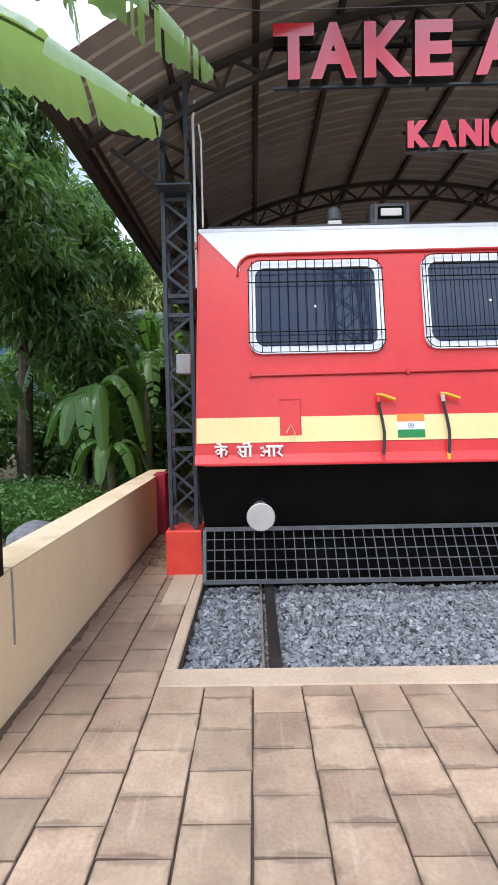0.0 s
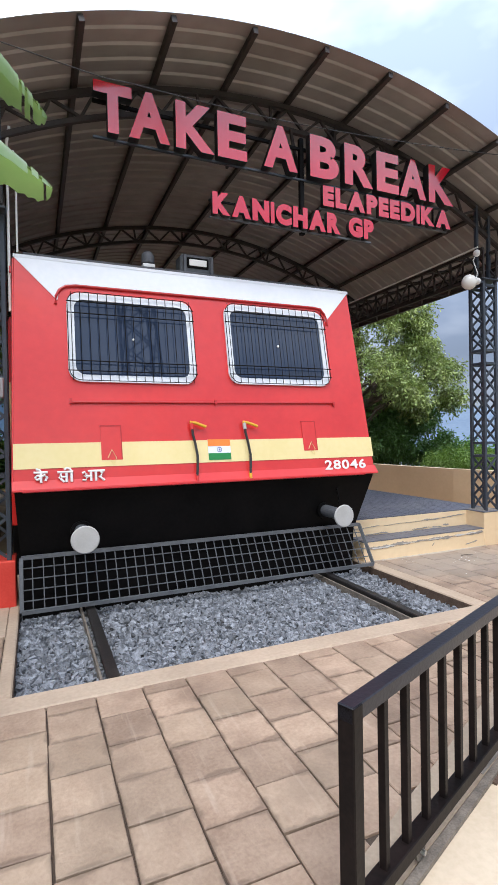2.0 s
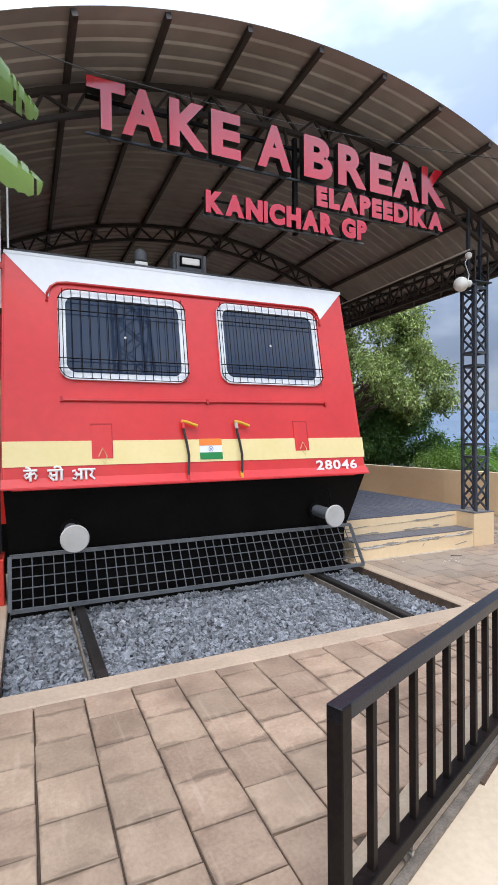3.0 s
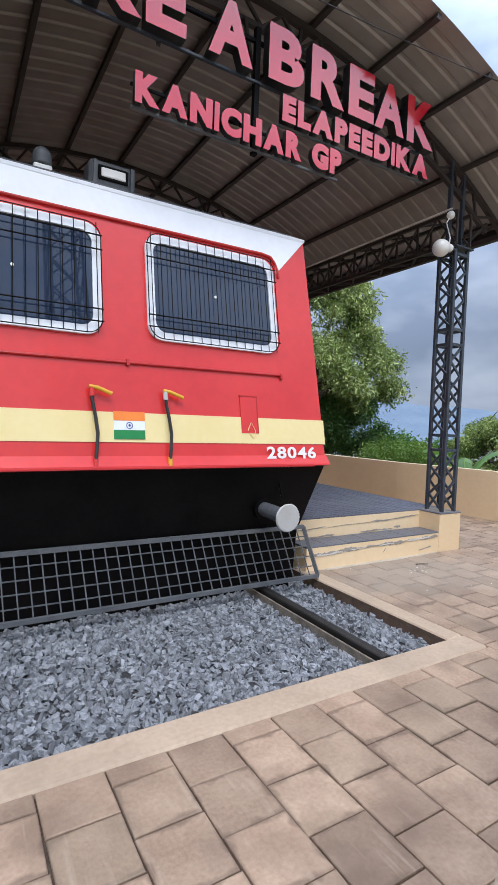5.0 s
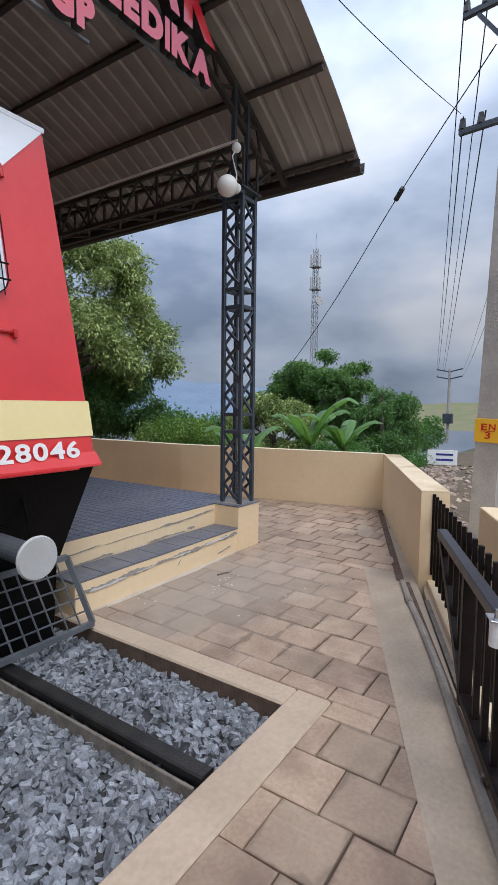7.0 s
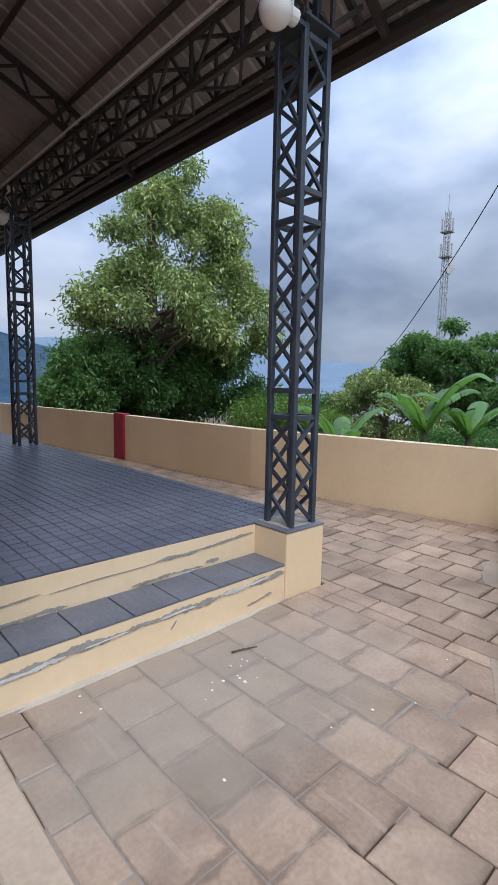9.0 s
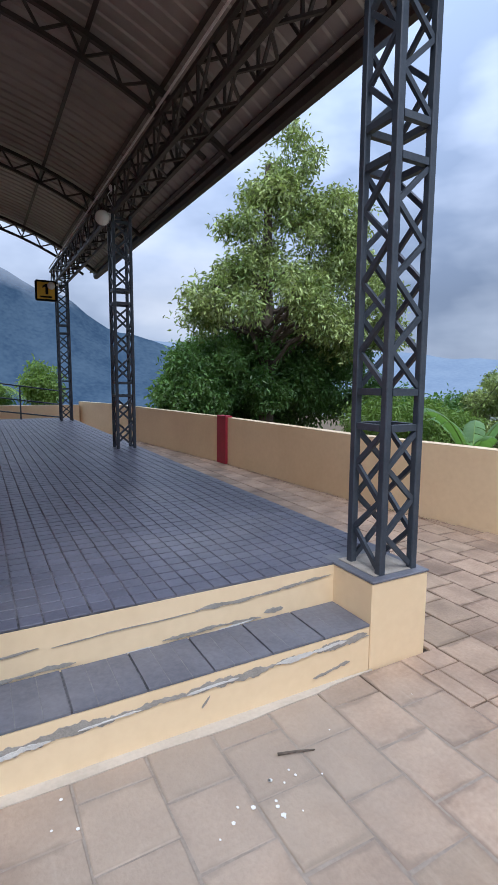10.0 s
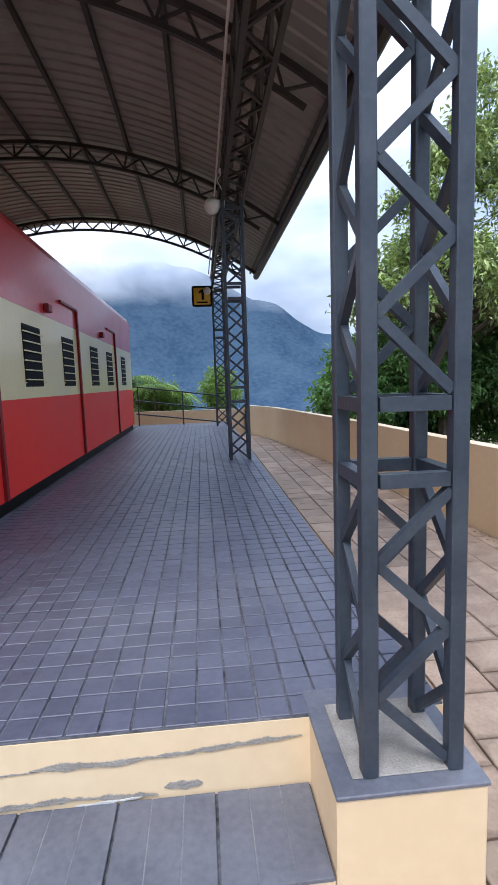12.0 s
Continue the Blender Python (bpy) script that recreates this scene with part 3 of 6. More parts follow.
foot = [(-1.3195, 1.7 + 0.02 * i) for i in range(285)]
edge = [(-1.3195 + 0.012 + 0.045 * jag(y * 0.6, 3.0), y) for _, y in foot]
prism(bm, foot[::-1] + edge, -0.01, 0.0052)
tagged(part("dirt_line", bm, DIRT), "dark brown soil washed against the wall's foot", "dirt", kind="structure")
stub = bmesh.new()
box(stub, -3.6, -1.585, 2.06, 2.40, -0.25, 0.79)
tagged(part("wall_return", stub, BEIGE), "beige painted wall return at the gateway", "wall", kind="structure")


rock = bmesh.new()
bmesh.ops.create_icosphere(rock, subdivisions=3, radius=0.3)
for v in rock.verts:
    v.co = Vector((v.co.x * 0.9, v.co.y * 1.3, max(-0.2, v.co.z * 0.8))) * (1 + 0.28 * noise.noise(v.co * 4.0))
tagged(part("boulder", rock, STONE), "blue-grey boulder lying in the planting", "boulder").location = (-2.35, 5.3, 0.26)


def red_pillar(x, y, rz, h=0.88):
    p = thing("wall_pillar", "maroon painted pilaster on the beige wall", "pillar", at=(x, y, 0), rz=rz, group="wall pillars")
    part("shaft", boxm(-0.05, 0.10, -0.16, 0.16, -0.05, h, bevel=0.006), MAROON, p)
    return p


red_pillar(7.80, 11.25, 4)
part("shaft", boxm(-1.36, -1.20, 6.74, 7.05, -0.05, 0.83, bevel=0.006), MAROON, thing("wall_pillar", "maroon painted pilaster at the wall's end", "pillar", group="wall pillars"))

# ---- ballast pit ----
pit = thing("ballast_bed", "loose grey crushed granite ballast between rails", "ballast", kind="stuff")
# dark bed paints the shade between the stones
part("bed", boxm(-0.60, 3.60, 2.9, 7.0, -0.22, -0.115), STONE_SHADE_BED, pit)
rs = np.random.RandomState(7)
base = np.array([(-1, -1, -.6), (1, -1, -.7), (1, 1, -.6), (-1, 1, -.7), (-.7, -.8, .6), (.8, -.6, .7), (.6, .8, .5), (-.8, .6, .7)]) * 0.5
quads = np.array([(0, 3, 2, 1), (4, 5, 6, 7), (0, 1, 5, 4), (1, 2, 6, 5), (2, 3, 7, 6), (3, 0, 4, 7)])


def stones(n, x0, x1, y0, y1, z, size):
    vs, fs = [], []
    for i in range(n):
        s = size * (0.6 + 0.9 * rs.rand()) * np.array([1.0, 0.75 + 0.35 * rs.rand(), 0.6 + 0.3 * rs.rand()])
        v = (base + rs.uniform(-0.13, 0.13, base.shape)) * s
        e = Euler((rs.rand() * 6, rs.rand() * 6, rs.rand() * 6)).to_matrix()
        v = v @ np.array(e).T
        x, y = rs.uniform(x0, x1), rs.uniform(y0, y1)
        zz = z + 0.018 * noise.noise(Vector((x * 2.2, y * 2.2, 1))) + rs.uniform(-0.024, 0.014)
        vs.append(v + (x, y, zz))
        fs.append(quads + 8 * i)
    return np.concatenate(vs), np.concatenate(fs)


sv, sf = stones(14500, -0.475, 3.44, 3.05, 4.95, -0.108, 0.036)
link("stones", from_arrays("stones", sv, sf), STONE, pit)
RAIL_PROFILE = [(-0.055, 0), (0.055, 0), (0.055, 0.012), (0.012, 0.028), (0.012, 0.085), (0.042, 0.095), (0.042, 0.125), (0.034, 0.132), (-0.034, 0.132), (-0.042, 0.125), (-0.042, 0.095), (-0.012, 0.085), (-0.012, 0.028), (-0.055, 0.012)]
for x in (0.148, 2.835):
    r = thing("rail", "dark tarry railway rail bedded in ballast", "rail", at=(x, 0, -0.135), group="rails")
    bm = bmesh.new()
    sweep(bm, [(0, 3.045, 0), (0, 7.0, 0)], RAIL_PROFILE, (1, 0, 0))
    part("rail_bar", bm, RAIL, r)
    part("guard_flat", boxm(-0.088, -0.070, 3.06, 6.0, 0.02, 0.105, bevel=0.003), RAIL_SIDE, r, "dusty pale flat bar beside the rail")

# broken stone and rubble on the verge beyond the wall
rv_, rf_ = [], []
for i in range(420):
    k = 0.05 + 0.13 * rs.rand() ** 2
    v = (base + rs.uniform(-0.13, 0.13, base.shape)) * k * np.array([1.3, 1.0, 0.6])
    v = v @ np.array(Euler((rs.uniform(-0.4, 0.4), rs.uniform(-0.4, 0.4), rs.rand() * 6)).to_matrix()).T
    x = 9.2 + 8.5 * rs.rand()
    rv_.append(v + (x, 4.35 + 0.10 * (x - 9.2) + rs.normal() * 0.55, -0.235 + 0.1 * k))
    rf_.append(quads + 8 * i)
link("stones", from_arrays("rubble", np.concatenate(rv_), np.concatenate(rf_)), RUBBLE, thing("rubble", "broken brown and grey stones strewn on the earth verge", "rubble", kind="stuff"))

# ---- platform ----
PX0, PX1, PY0, PY1, PZ = 3.50, 6.03, 5.14, 17.3, 0.49
platform = thing("platform", "raised platform with slate-blue chequered tiles and beige sides", "platform", kind="structure")
part("platform_block", boxm(PX0, PX1, PY0, PY1, -0.2, PZ - 0.016), BEIGE, platform)
part("tile_bed", boxm(PX0 + 0.004, PX1 - 0.004, PY0 + 0.004, PY1 - 0.004, PZ - 0.016, PZ - 0.009), TILE_BED, platform)
steps = thing("platform_step", "beige plastered step with slate tread and chipped edges", "step", kind="structure")
part("step_block", boxm(PX0, 5.583, 4.82, PY0 - 0.002, -0.1, 0.243, bevel=0.004), BEIGE, steps)


def ragged(name, x0, x1, za, zb, h, y, parent, seed, material=PLASTER_GREY):
    """An uneven strip of bare plaster on an upright face, from (x0, za) to (x1, zb)."""
    n = max(16, int((x1 - x0) / 0.006))
    bm = bmesh.new()
    top, bot = [], []
    for i in range(n + 1):
        t = i / n
        x = x0 + (x1 - x0) * t
        f = min(1.0, 9 * t + 0.05, 9 * (1 - t) + 0.05)
        c = za + (zb - za) * t + 0.012 * noise.noise(Vector((x * 3.1, seed, 9)))
        top.append(bm.verts.new((x, y, c + h * f * jag(x, seed) + 0.0006)))
        bot.append(bm.verts.new((x, y, c - h * f * jag(x, seed + 50) - 0.0006)))
    for i in range(n):
        bm.faces.new((bot[i], bot[i + 1], top[i + 1], top[i]))
    ex = bmesh.ops.extrude_face_region(bm, geom=bm.faces[:])
    for v in [g for g in ex["geom"] if isinstance(g, bmesh.types.BMVert)]:
        v.co.y -= 0.003
    return part(name, bm, material, parent)


for sd, (x0, x1, za, zb, h, yy) in enumerate([
        (3.51, 4.5, 0.165, 0.185, 0.026, 4.82), (4.4, 5.57, 0.183, 0.203, 0.024, 4.82), (5.28, 5.56, 0.195, 0.215, 0.02, 4.82), (5.22, 5.45, 0.06, 0.085, 0.014, 4.82), (4.62, 4.66, 0.10, 0.15, 0.012, 4.82),
        (4.72, 5.56, 0.385, 0.418, 0.010, 5.14), (4.05, 4.75, 0.365, 0.378, 0.003, 5.14), (3.52, 4.0, 0.36, 0.375, 0.006, 5.14), (4.55, 5.10, 0.268, 0.272, 0.013, 5.14), (5.12, 5.24, 0.29, 0.295, 0.014, 5.14), (3.7, 4.15, 0.268, 0.27, 0.012, 5.14)]):
    ragged("plaster_patch", x0, x1, za, zb, h, yy - 0.001 - 0.0011 * (sd % 3), steps, sd * 3.7, PLASTER_GREY)
for sd, (x0, x1, za, zb, h, yy) in enumerate([
        (5.0, 5.42, 0.193, 0.208, 0.014, 4.82), (4.55, 4.8, 0.180, 0.186, 0.009, 4.82), (3.62, 4.0, 0.155, 0.163, 0.014, 4.82), (4.1, 4.35, 0.174, 0.178, 0.006, 4.82), (4.85, 5.05, 0.266, 0.268, 0.007, 5.14), (4.3, 4.5, 0.263, 0.264, 0.005, 5.14)]):
    ragged("plaster_chip", x0, x1, za, zb, h, yy - 0.0062, steps, 40 + sd * 3.1, PLASTER_PALE)
pedestal = thing("column_base", "beige plastered column base with slate tile top", "column base", kind="structure")
part("base_block", boxm(5.585, 5.99, 4.815, 5.26, -0.1, 0.474, bevel=0.005), BEIGE, pedestal)
part("base_top", boxm(5.583, 5.994, 4.81, 5.262, 0.4745, 0.488, bevel=0.003), TREAD, pedestal, "slate tile edging")
part("base_infill", boxm(5.64, 5.945, 4.862, 5.17, 0.488, 0.493, bevel=0.002), PLASTER_GREY, pedestal, "grey cement patch")
pedestal_w = thing("column_base", "bright red painted column base", "column base", kind="structure")
part("base_block", boxm(-0.885, -0.515, 4.93, 5.33, -0.1, 0.45, bevel=0.008), RED_PED, pedestal_w)


# ---- canopy ----
CX, ROOF_R, ROOF_Z = 2.60, 7.34, 5.72     # the vault's axis, radius and crown
RY0, RY1 = 4.06, 17.35


def vault(x, drop=0.0):
    r = ROOF_R - drop
    return ROOF_Z - ROOF_R + math.sqrt(r * r - (x - CX) ** 2)


def vault_pt(a, y, drop=0.0):
    r = ROOF_R - drop
    return Vector((CX + r * math.sin(a), y, ROOF_Z - ROOF_R + r * math.cos(a)))


A_EAVE = math.asin(4.30 / ROOF_R)
canopy = thing("canopy_roof", "vaulted grey-brown corrugated metal sheet roof", "canopy roof", kind="structure")
prof = []
y = RY0
while y < RY1:
    prof += [(y, 0.0), (y + 0.135, 0.0), (y + 0.155, 0.02), (y + 0.19, 0.02)]
    y += 0.21
prof.append((RY1 + 0.1, 0.0))
na = 48
rv = []
for off in (0.0, 0.004):
    for i in range(na + 1):
        a = -A_EAVE + 2 * A_EAVE * i / na
        rv += [vault_pt(a, yy, -(h + off)) for yy, h in prof]
npf = len(prof)
rf = []
for i in range(na):
    for j in range(npf - 1):
        q = (i * npf + j, i * npf + j + 1, (i + 1) * npf + j + 1, (i + 1) * npf + j)
        rf.append(q[::-1])
        rf.append(tuple(k + (na + 1) * npf for k in q))
link("roof_sheet", from_arrays("roof_sheet", rv, rf), SHEET, canopy)

for k in range(-5, 6):
    a = math.asin(0.83 * k / ROOF_R)
    pm = bmesh.new()
    sweep(pm, [vault_pt(a, RY0 + 0.02, 0.035), vault_pt(a, RY1, 0.035)], [(-0.025, -0.03), (0.025, -0.03), (0.025, 0.03), (-0.025, 0.03)], (math.cos(a), 0, -math.sin(a)))
    part("purlin", pm, STEEL_BROWN, canopy)
for s in (1, -1):
    gx = CX + s * 4.27
    gz = vault(CX + 4.27) - 0.03
    gm = bmesh.new()
    sweep(gm, [(gx, RY0 - 0.02, gz), (gx, RY1, gz)], [(-0.07, 0.05), (-0.075, -0.03), (-0.04, -0.085), (0.03, -0.09), (0.075, -0.05), (0.08, 0.06), (0.07, 0.06), (0.06, -0.04), (0.02, -0.07), (-0.035, -0.07), (-0.062, -0.02), (-0.06, 0.05)], (1, 0, 0))
    part("gutter", gm, STEEL_BROWN, canopy, "dark metal eave gutter")


def arch(y, brown=STEEL_BROWN):
    t = thing("arch_truss", "dark steel arched roof truss with zigzag webbing", "roof truss", at=(0, y, 0), group="arched trusses")
    n = 36
    for name, drop, lim, w in (("upper_chord", 0.10, A_EAVE * 0.985, 0.06), ("lower_chord", 0.36, A_EAVE * 0.93, 0.05)):
        pts = [vault_pt(-lim + 2 * lim * i / n, 0, drop) for i in range(n + 1)]
        bm = bmesh.new()
        sweep(bm, pts, [(-w / 2, -w / 2), (w / 2, -w / 2), (w / 2, w / 2), (-w / 2, w / 2)], (0, 1, 0))
        part(name, bm, brown, t)
    m = 18
    lim = A_EAVE * 0.92
    for i in range(m):
        a0, a1 = -lim + 2 * lim * i / m, -lim + 2 * lim * (i + 1) / m
        am = (a0 + a1) / 2
        part("web", beamm(vault_pt(a0, 0, 0.12), vault_pt(am, 0, 0.34), 0.028), brown, t)
        part("web", beamm(vault_pt(am, 0, 0.34), vault_pt(a1, 0, 0.12), 0.028), brown, t)
        if i % 2 == 0:
            part("web", beamm(vault_pt(am, 0, 0.12), vault_pt(am, 0, 0.34), 0.028), brown, t)
    return t


first_arch = arch(5.0)
for yy in (8.93, 12.87, 16.80):
    copy_thing(first_arch, pose(0, yy, 0))


def column(x, y, z, top, s, label):
    """A square lattice column: four legs, double bands and zigzag bracing on every side."""
    c = thing("lattice_column", label, "column", at=(x, y, z), group="lattice columns")
    h, o = s / 2, s / 2 - 0.021
    height = top - z
    leg = boxm(-0.021, 0.021, -0.021, 0.021, 0, height, bevel=0.004)
    me = bpy.data.meshes.new("leg")
    leg.to_mesh(me)
    leg.free()
    for i in (-1, 1):
        for j in (-1, 1):
            ob = link("leg", me, STEEL, c)
            ob.location = (i * o, j * o, 0)
    bands = [v - z for v in (1.28, 1.47, 2.63, 2.82) if v > z] + [height - 0.1]
    for b in bands:
        for k in range(4):
            bm = beamm((-o + 0.027, -o, b), (o - 0.027, -o, b), 0.034, 0.036)
            ob = part("band", bm, STEEL, c)
            ob.rotation_euler = (0, 0, k * math.pi / 2)
    spans = [(0.03, bands[0] - 0.03), (bands[1] + 0.03, bands[2] - 0.03), (bands[3] + 0.03, bands[4] - 0.03)]
    for a, b in spans:
        n = max(2, round((b - a) / (s * 0.64)))
        for i in range(n):
            z0, z1 = a + (b - a) * i / n, a + (b - a) * (i + 1) / n
            for k in range(4):
                up = i % 2 == 1
                bm = beamm((-o + 0.02, -o, z0 if up else z1), (o - 0.02, -o, z1 if up else z0), 0.020 + 0.003 * (i % 2), 0.027)
                ob = part("brace", bm, STEEL, c)
                ob.rotation_euler = (0, 0, k * math.pi / 2)
    return c


COL_X, COL_TOP = 5.806, 3.86
column(COL_X, 4.994, 0.488, COL_TOP, 0.275, "slate-blue steel lattice column on a beige base")
c2 = column(COL_X - 0.02, 10.55, PZ, COL_TOP, 0.29, "slate-blue steel lattice column standing on the tiles")
copy_thing(c2, pose(COL_X - 0.02, 16.15, PZ))
column(-0.70, 5.13, 0.45, COL_TOP, 0.30, "slate-blue steel lattice column on a red base")
column(-0.70, 10.55, 0.0, COL_TOP, 0.30, "slate-blue steel lattice column behind the train")


def eave_truss(x):
    """A box truss along the eave from column to column."""
    t = thing("eave_truss", "dark brown steel box truss along the eave", "roof truss", at=(x, 0, 0), group="eave trusses")
    o, z0, z1, y0, y1 = 0.13, 3.88, 4.27, 4.86, 17.2
    for i in (-1, 1):
        for zc in (z0, z1):
            part("chord", beamm((i * o, y0, zc), (i * o, y1, zc), 0.045), STEEL_BROWN, t)
    n = 40
    def shared(name, p, q):
        bm = beamm(p, q, 0.024)
        me = bpy.data.meshes.new(name)
        bm.to_mesh(me)
        bm.free()
        return me
    dy = (y1 - y0) / n
    kinds = {}
    for i in range(n):
        ya = y0 + dy * i
        for side in (-1, 1):
            key = ("s", side, i % 2)
            if key not in kinds:
                za, zb = (z0, z1) if i % 2 == 0 else (z1, z0)
                kinds[key] = shared("brace", (side * o, 0, za), (side * o, dy, zb))
            link("brace", kinds[key], STEEL_BROWN, t).location = (0, ya, 0)
        for zc in (z0, z1):
            key = ("h", zc, i % 2)
            if key not in kinds:
                xa = -o if i % 2 == 0 else o
                kinds[key] = shared("brace", (xa, 0, zc), (-xa, dy, zc))
            link("brace", kinds[key], STEEL_BROWN, t).location = (0, ya, 0)
        if i % 2 == 0:
            for side in (-1, 1):
                key = ("v", side)
                if key not in kinds:
                    kinds[key] = shared("upright", (side * o, 0, z0), (side * o, 0, z1))
                link("upright", kinds[key], STEEL_BROWN, t).location = (0, ya, 0)
    return t


et = eave_truss(COL_X)
copy_thing(et, pose(-0.70, 0, 0))
# struts from the column heads to the vault
for x, s in ((COL_X, 1), (-0.70, -1)):
    for yy in (4.99,):
        st = thing("column_head", "dark steel head struts joining column and roof", "bracket", at=(x, yy, 0), group="column heads")
        for i in (-1, 1):
            part("strut", beamm((i * 0.12, 0, 3.85), (i * 0.12, 0, vault(x + i * 0.12) - 0.10), 0.045), STEEL, st)
        part("strut", beamm((0.1 * s, 0, 3.87), (0.62 * s, 0, vault(x + 0.62 * s) - 0.33), 0.04), STEEL_BROWN, st)
        part("plate", boxm(-0.17, 0.17, -0.17, 0.17, 3.83, 3.85, bevel=0.003), STEEL, st)

cw = thing("conduit", "white plastic conduit rising beside the red-based column", "conduit")
part("pipe", tubem([(-0.515, 5.02, 2.9), (-0.515, 5.02, 4.55), (-0.49, 5.02, 4.72)], 0.014, 8), WHITE_PLAIN, cw)
part("pipe", tubem([(-0.44, 5.04, 3.5), (-0.44, 5.04, 4.35), (-0.46, 5.04, 4.5)], 0.010, 8), WHITE_PLAIN, cw)
jb = thing("junction_box", "small grey junction box strapped to the column", "junction box", at=(-0.66, 5.02, 2.14))
part("box", boxm(-0.075, 0.075, -0.06, 0.03, -0.10, 0.10, bevel=0.01), GALV, jb)
part("strap", beamm((-0.15, 0.0, 0.0), (0.12, 0.0, 0.0), 0.02), STEEL, jb)
# white conduit along the eave truss
cd = thing("conduit", "thin white cable conduit along the eave truss", "conduit")
part("pipe", tubem([(COL_X - 0.19, 4.9, 4.30), (COL_X - 0.20, 16.8, 4.28)], 0.012, 8), WHITE_PLAIN, cd)


def globe_lamp(x, y, z, dx):
    l = thing("globe_lamp", "round white opal globe lamp on a wall bracket", "lamp", at=(x, y, z), group="globe lamps")
    bm = bmesh.new()
    bmesh.ops.create_uvsphere(bm, u_segments=20, v_segments=12, radius=0.105)
    part("globe", bm, GLOBE, l, "opal white globe", smooth=True)
    part("holder", tubem([(0.07, 0, 0.03), (0.13, 0, 0.03), (0.17, 0, 0.03)], 0.05, 12), WHITE_PLAIN, l)
    part("arm", beamm((0.15, 0, 0.03), (dx, 0, 0.03), 0.03), STEEL, l)
    part("cable", tubem([(0.14, 0, 0.06), (0.16, 0.0, 0.16), (0.12, 0.0, 0.24), (0.08, 0, 0.32), (0.14, 0, 0.40)], 0.007, 6), WHITE_PLAIN, l)
    bm = bmesh.new()
    bmesh.ops.create_uvsphere(bm, u_segments=12, v_segments=8, radius=0.05)
    bmesh.ops.translate(bm, verts=bm.verts, vec=(0.15, 0, 0.43))
    part("junction_box", bm, WHITE_PLAIN, l, smooth=True)
    return l


gl = globe_lamp(5.41, 4.87, 3.765, 0.27)
copy_thing(gl, pose(5.53, 10.48, 3.80))
copy_thing(gl, pose(5.53, 16.05, 3.72))

# ---- lettering ----
def glyph(ch, x0, x1, z0, z1, depth, bold=0.045):
    """One raised letter as a mesh that fills the given box, its face towards -y."""
    cu = bpy.data.curves.new("glyph", "FONT")
    cu.body, cu.size, cu.extrude, cu.offset, cu.resolution_u = ch, 1.0, 0.5, bold, 4
    ob = bpy.data.objects.new("glyph", cu)
    scene.collection.objects.link(ob)
    me = bpy.data.meshes.new_from_object(ob.evaluated_get(bpy.context.evaluated_depsgraph_get()))
    bpy.data.objects.remove(ob)
    bpy.data.curves.remove(cu)
    n = len(me.vertices)
    co = np.empty(n * 3)
    me.vertices.foreach_get("co", co)
    co = co.reshape(-1, 3)
    lo, hi = co.min(0), co.max(0)
    u = (co - lo) / np.maximum(hi - lo, 1e-6)
    out = np.stack([x0 + u[:, 0] * (x1 - x0), -u[:, 2] * depth, z0 + u[:, 1] * (z1 - z0)], 1)
    me.vertices.foreach_set("co", out.ravel())
    me.update()
    return me


def glyph_size(ch, bold=0.03):
    cu = bpy.data.curves.new("glyph", "FONT")
    cu.body, cu.size, cu.offset = ch, 1.0, bold
    ob = bpy.data.objects.new("glyph", cu)
    scene.collection.objects.link(ob)
    me = bpy.data.meshes.new_from_object(ob.evaluated_get(bpy.context.evaluated_depsgraph_get()))
    bpy.data.objects.remove(ob)
    co = np.array([v.co[:] for v in me.vertices])
    return (co.max(0) - co.min(0))[:2] if len(co) else np.array([0.3, 0.7])


def two_tone(me):
    """The letter's front face takes the first material, its returns the second."""
    me.materials.append(LETTER)
    me.materials.append(LETTER_SIDE)
    ymin = min(v.co.y for v in me.vertices)
    for p in me.polygons:
        p.material_index = 0 if abs(p.center.y - ymin) < 1e-4 and abs(p.normal.y) > 0.9 else 1


def sign_word(parent, word, boxes, z0, z1, depth, bold=0.045):
    for ch, (a, b) in zip(word, boxes):
        me = glyph(ch, a, b, z0, z1, depth, bold)
        two_tone(me)
        ob = link("letter", me, [LETTER, LETTER_SIDE], parent, "raised red letter " + ch)
        ob.location = (0, 4.68, 0)


def spaced(word, x0, x1, gap=0.06, space=0.28):
    widths = [glyph_size(c)[0] if c != " " else space for c in word]
    total = sum(widths) + gap * (len(word) - 1)
    k, x, out = (x1 - x0) / total, x0, []
    for c, w in zip(word, widths):
        if c != " ":
            out.append((x, x + w * k))
        x += (w + gap) * k
    return out


sg = thing("sign_line", "large red raised letters reading TAKE A BREAK", "sign")
sign_word(sg, "TAKEABREAK", [(0.268, 0.635), (0.602, 1.017), (1.08, 1.50), (1.535, 1.875), (2.075, 2.50), (2.665, 3.055), (3.135, 3.545), (3.60, 3.94), (3.955, 4.376), (4.42, 4.835)], 4.615, 5.10, 0.10)
part("support_bar", beamm((0.27, 4.70, 4.612), (4.84, 4.70, 4.612), 0.03, 0.02), STEEL, sg)
part("support_bar", beamm((0.27, 4.72, 4.98), (4.84, 4.72, 4.98), 0.03, 0.03), BLACK, sg)
for x in (0.5, 1.7, 2.62, 3.8, 4.6):
    part("hanger", beamm((x, 4.74, 4.6), (x, 4.97, vault(x) - 0.36), 0.03), STEEL_BROWN, sg)
part("post", beamm((2.62, 4.72, 3.98), (2.62, 4.72, 5.1), 0.05), BLACK, sg)
sg2 = thing("sign_line", "smaller red raised letters reading KANICHAR GP", "sign")
sign_word(sg2, "KANICHARGP", spaced("KANICHAR GP", 1.478, 3.575), 4.015, 4.255, 0.06, 0.072)
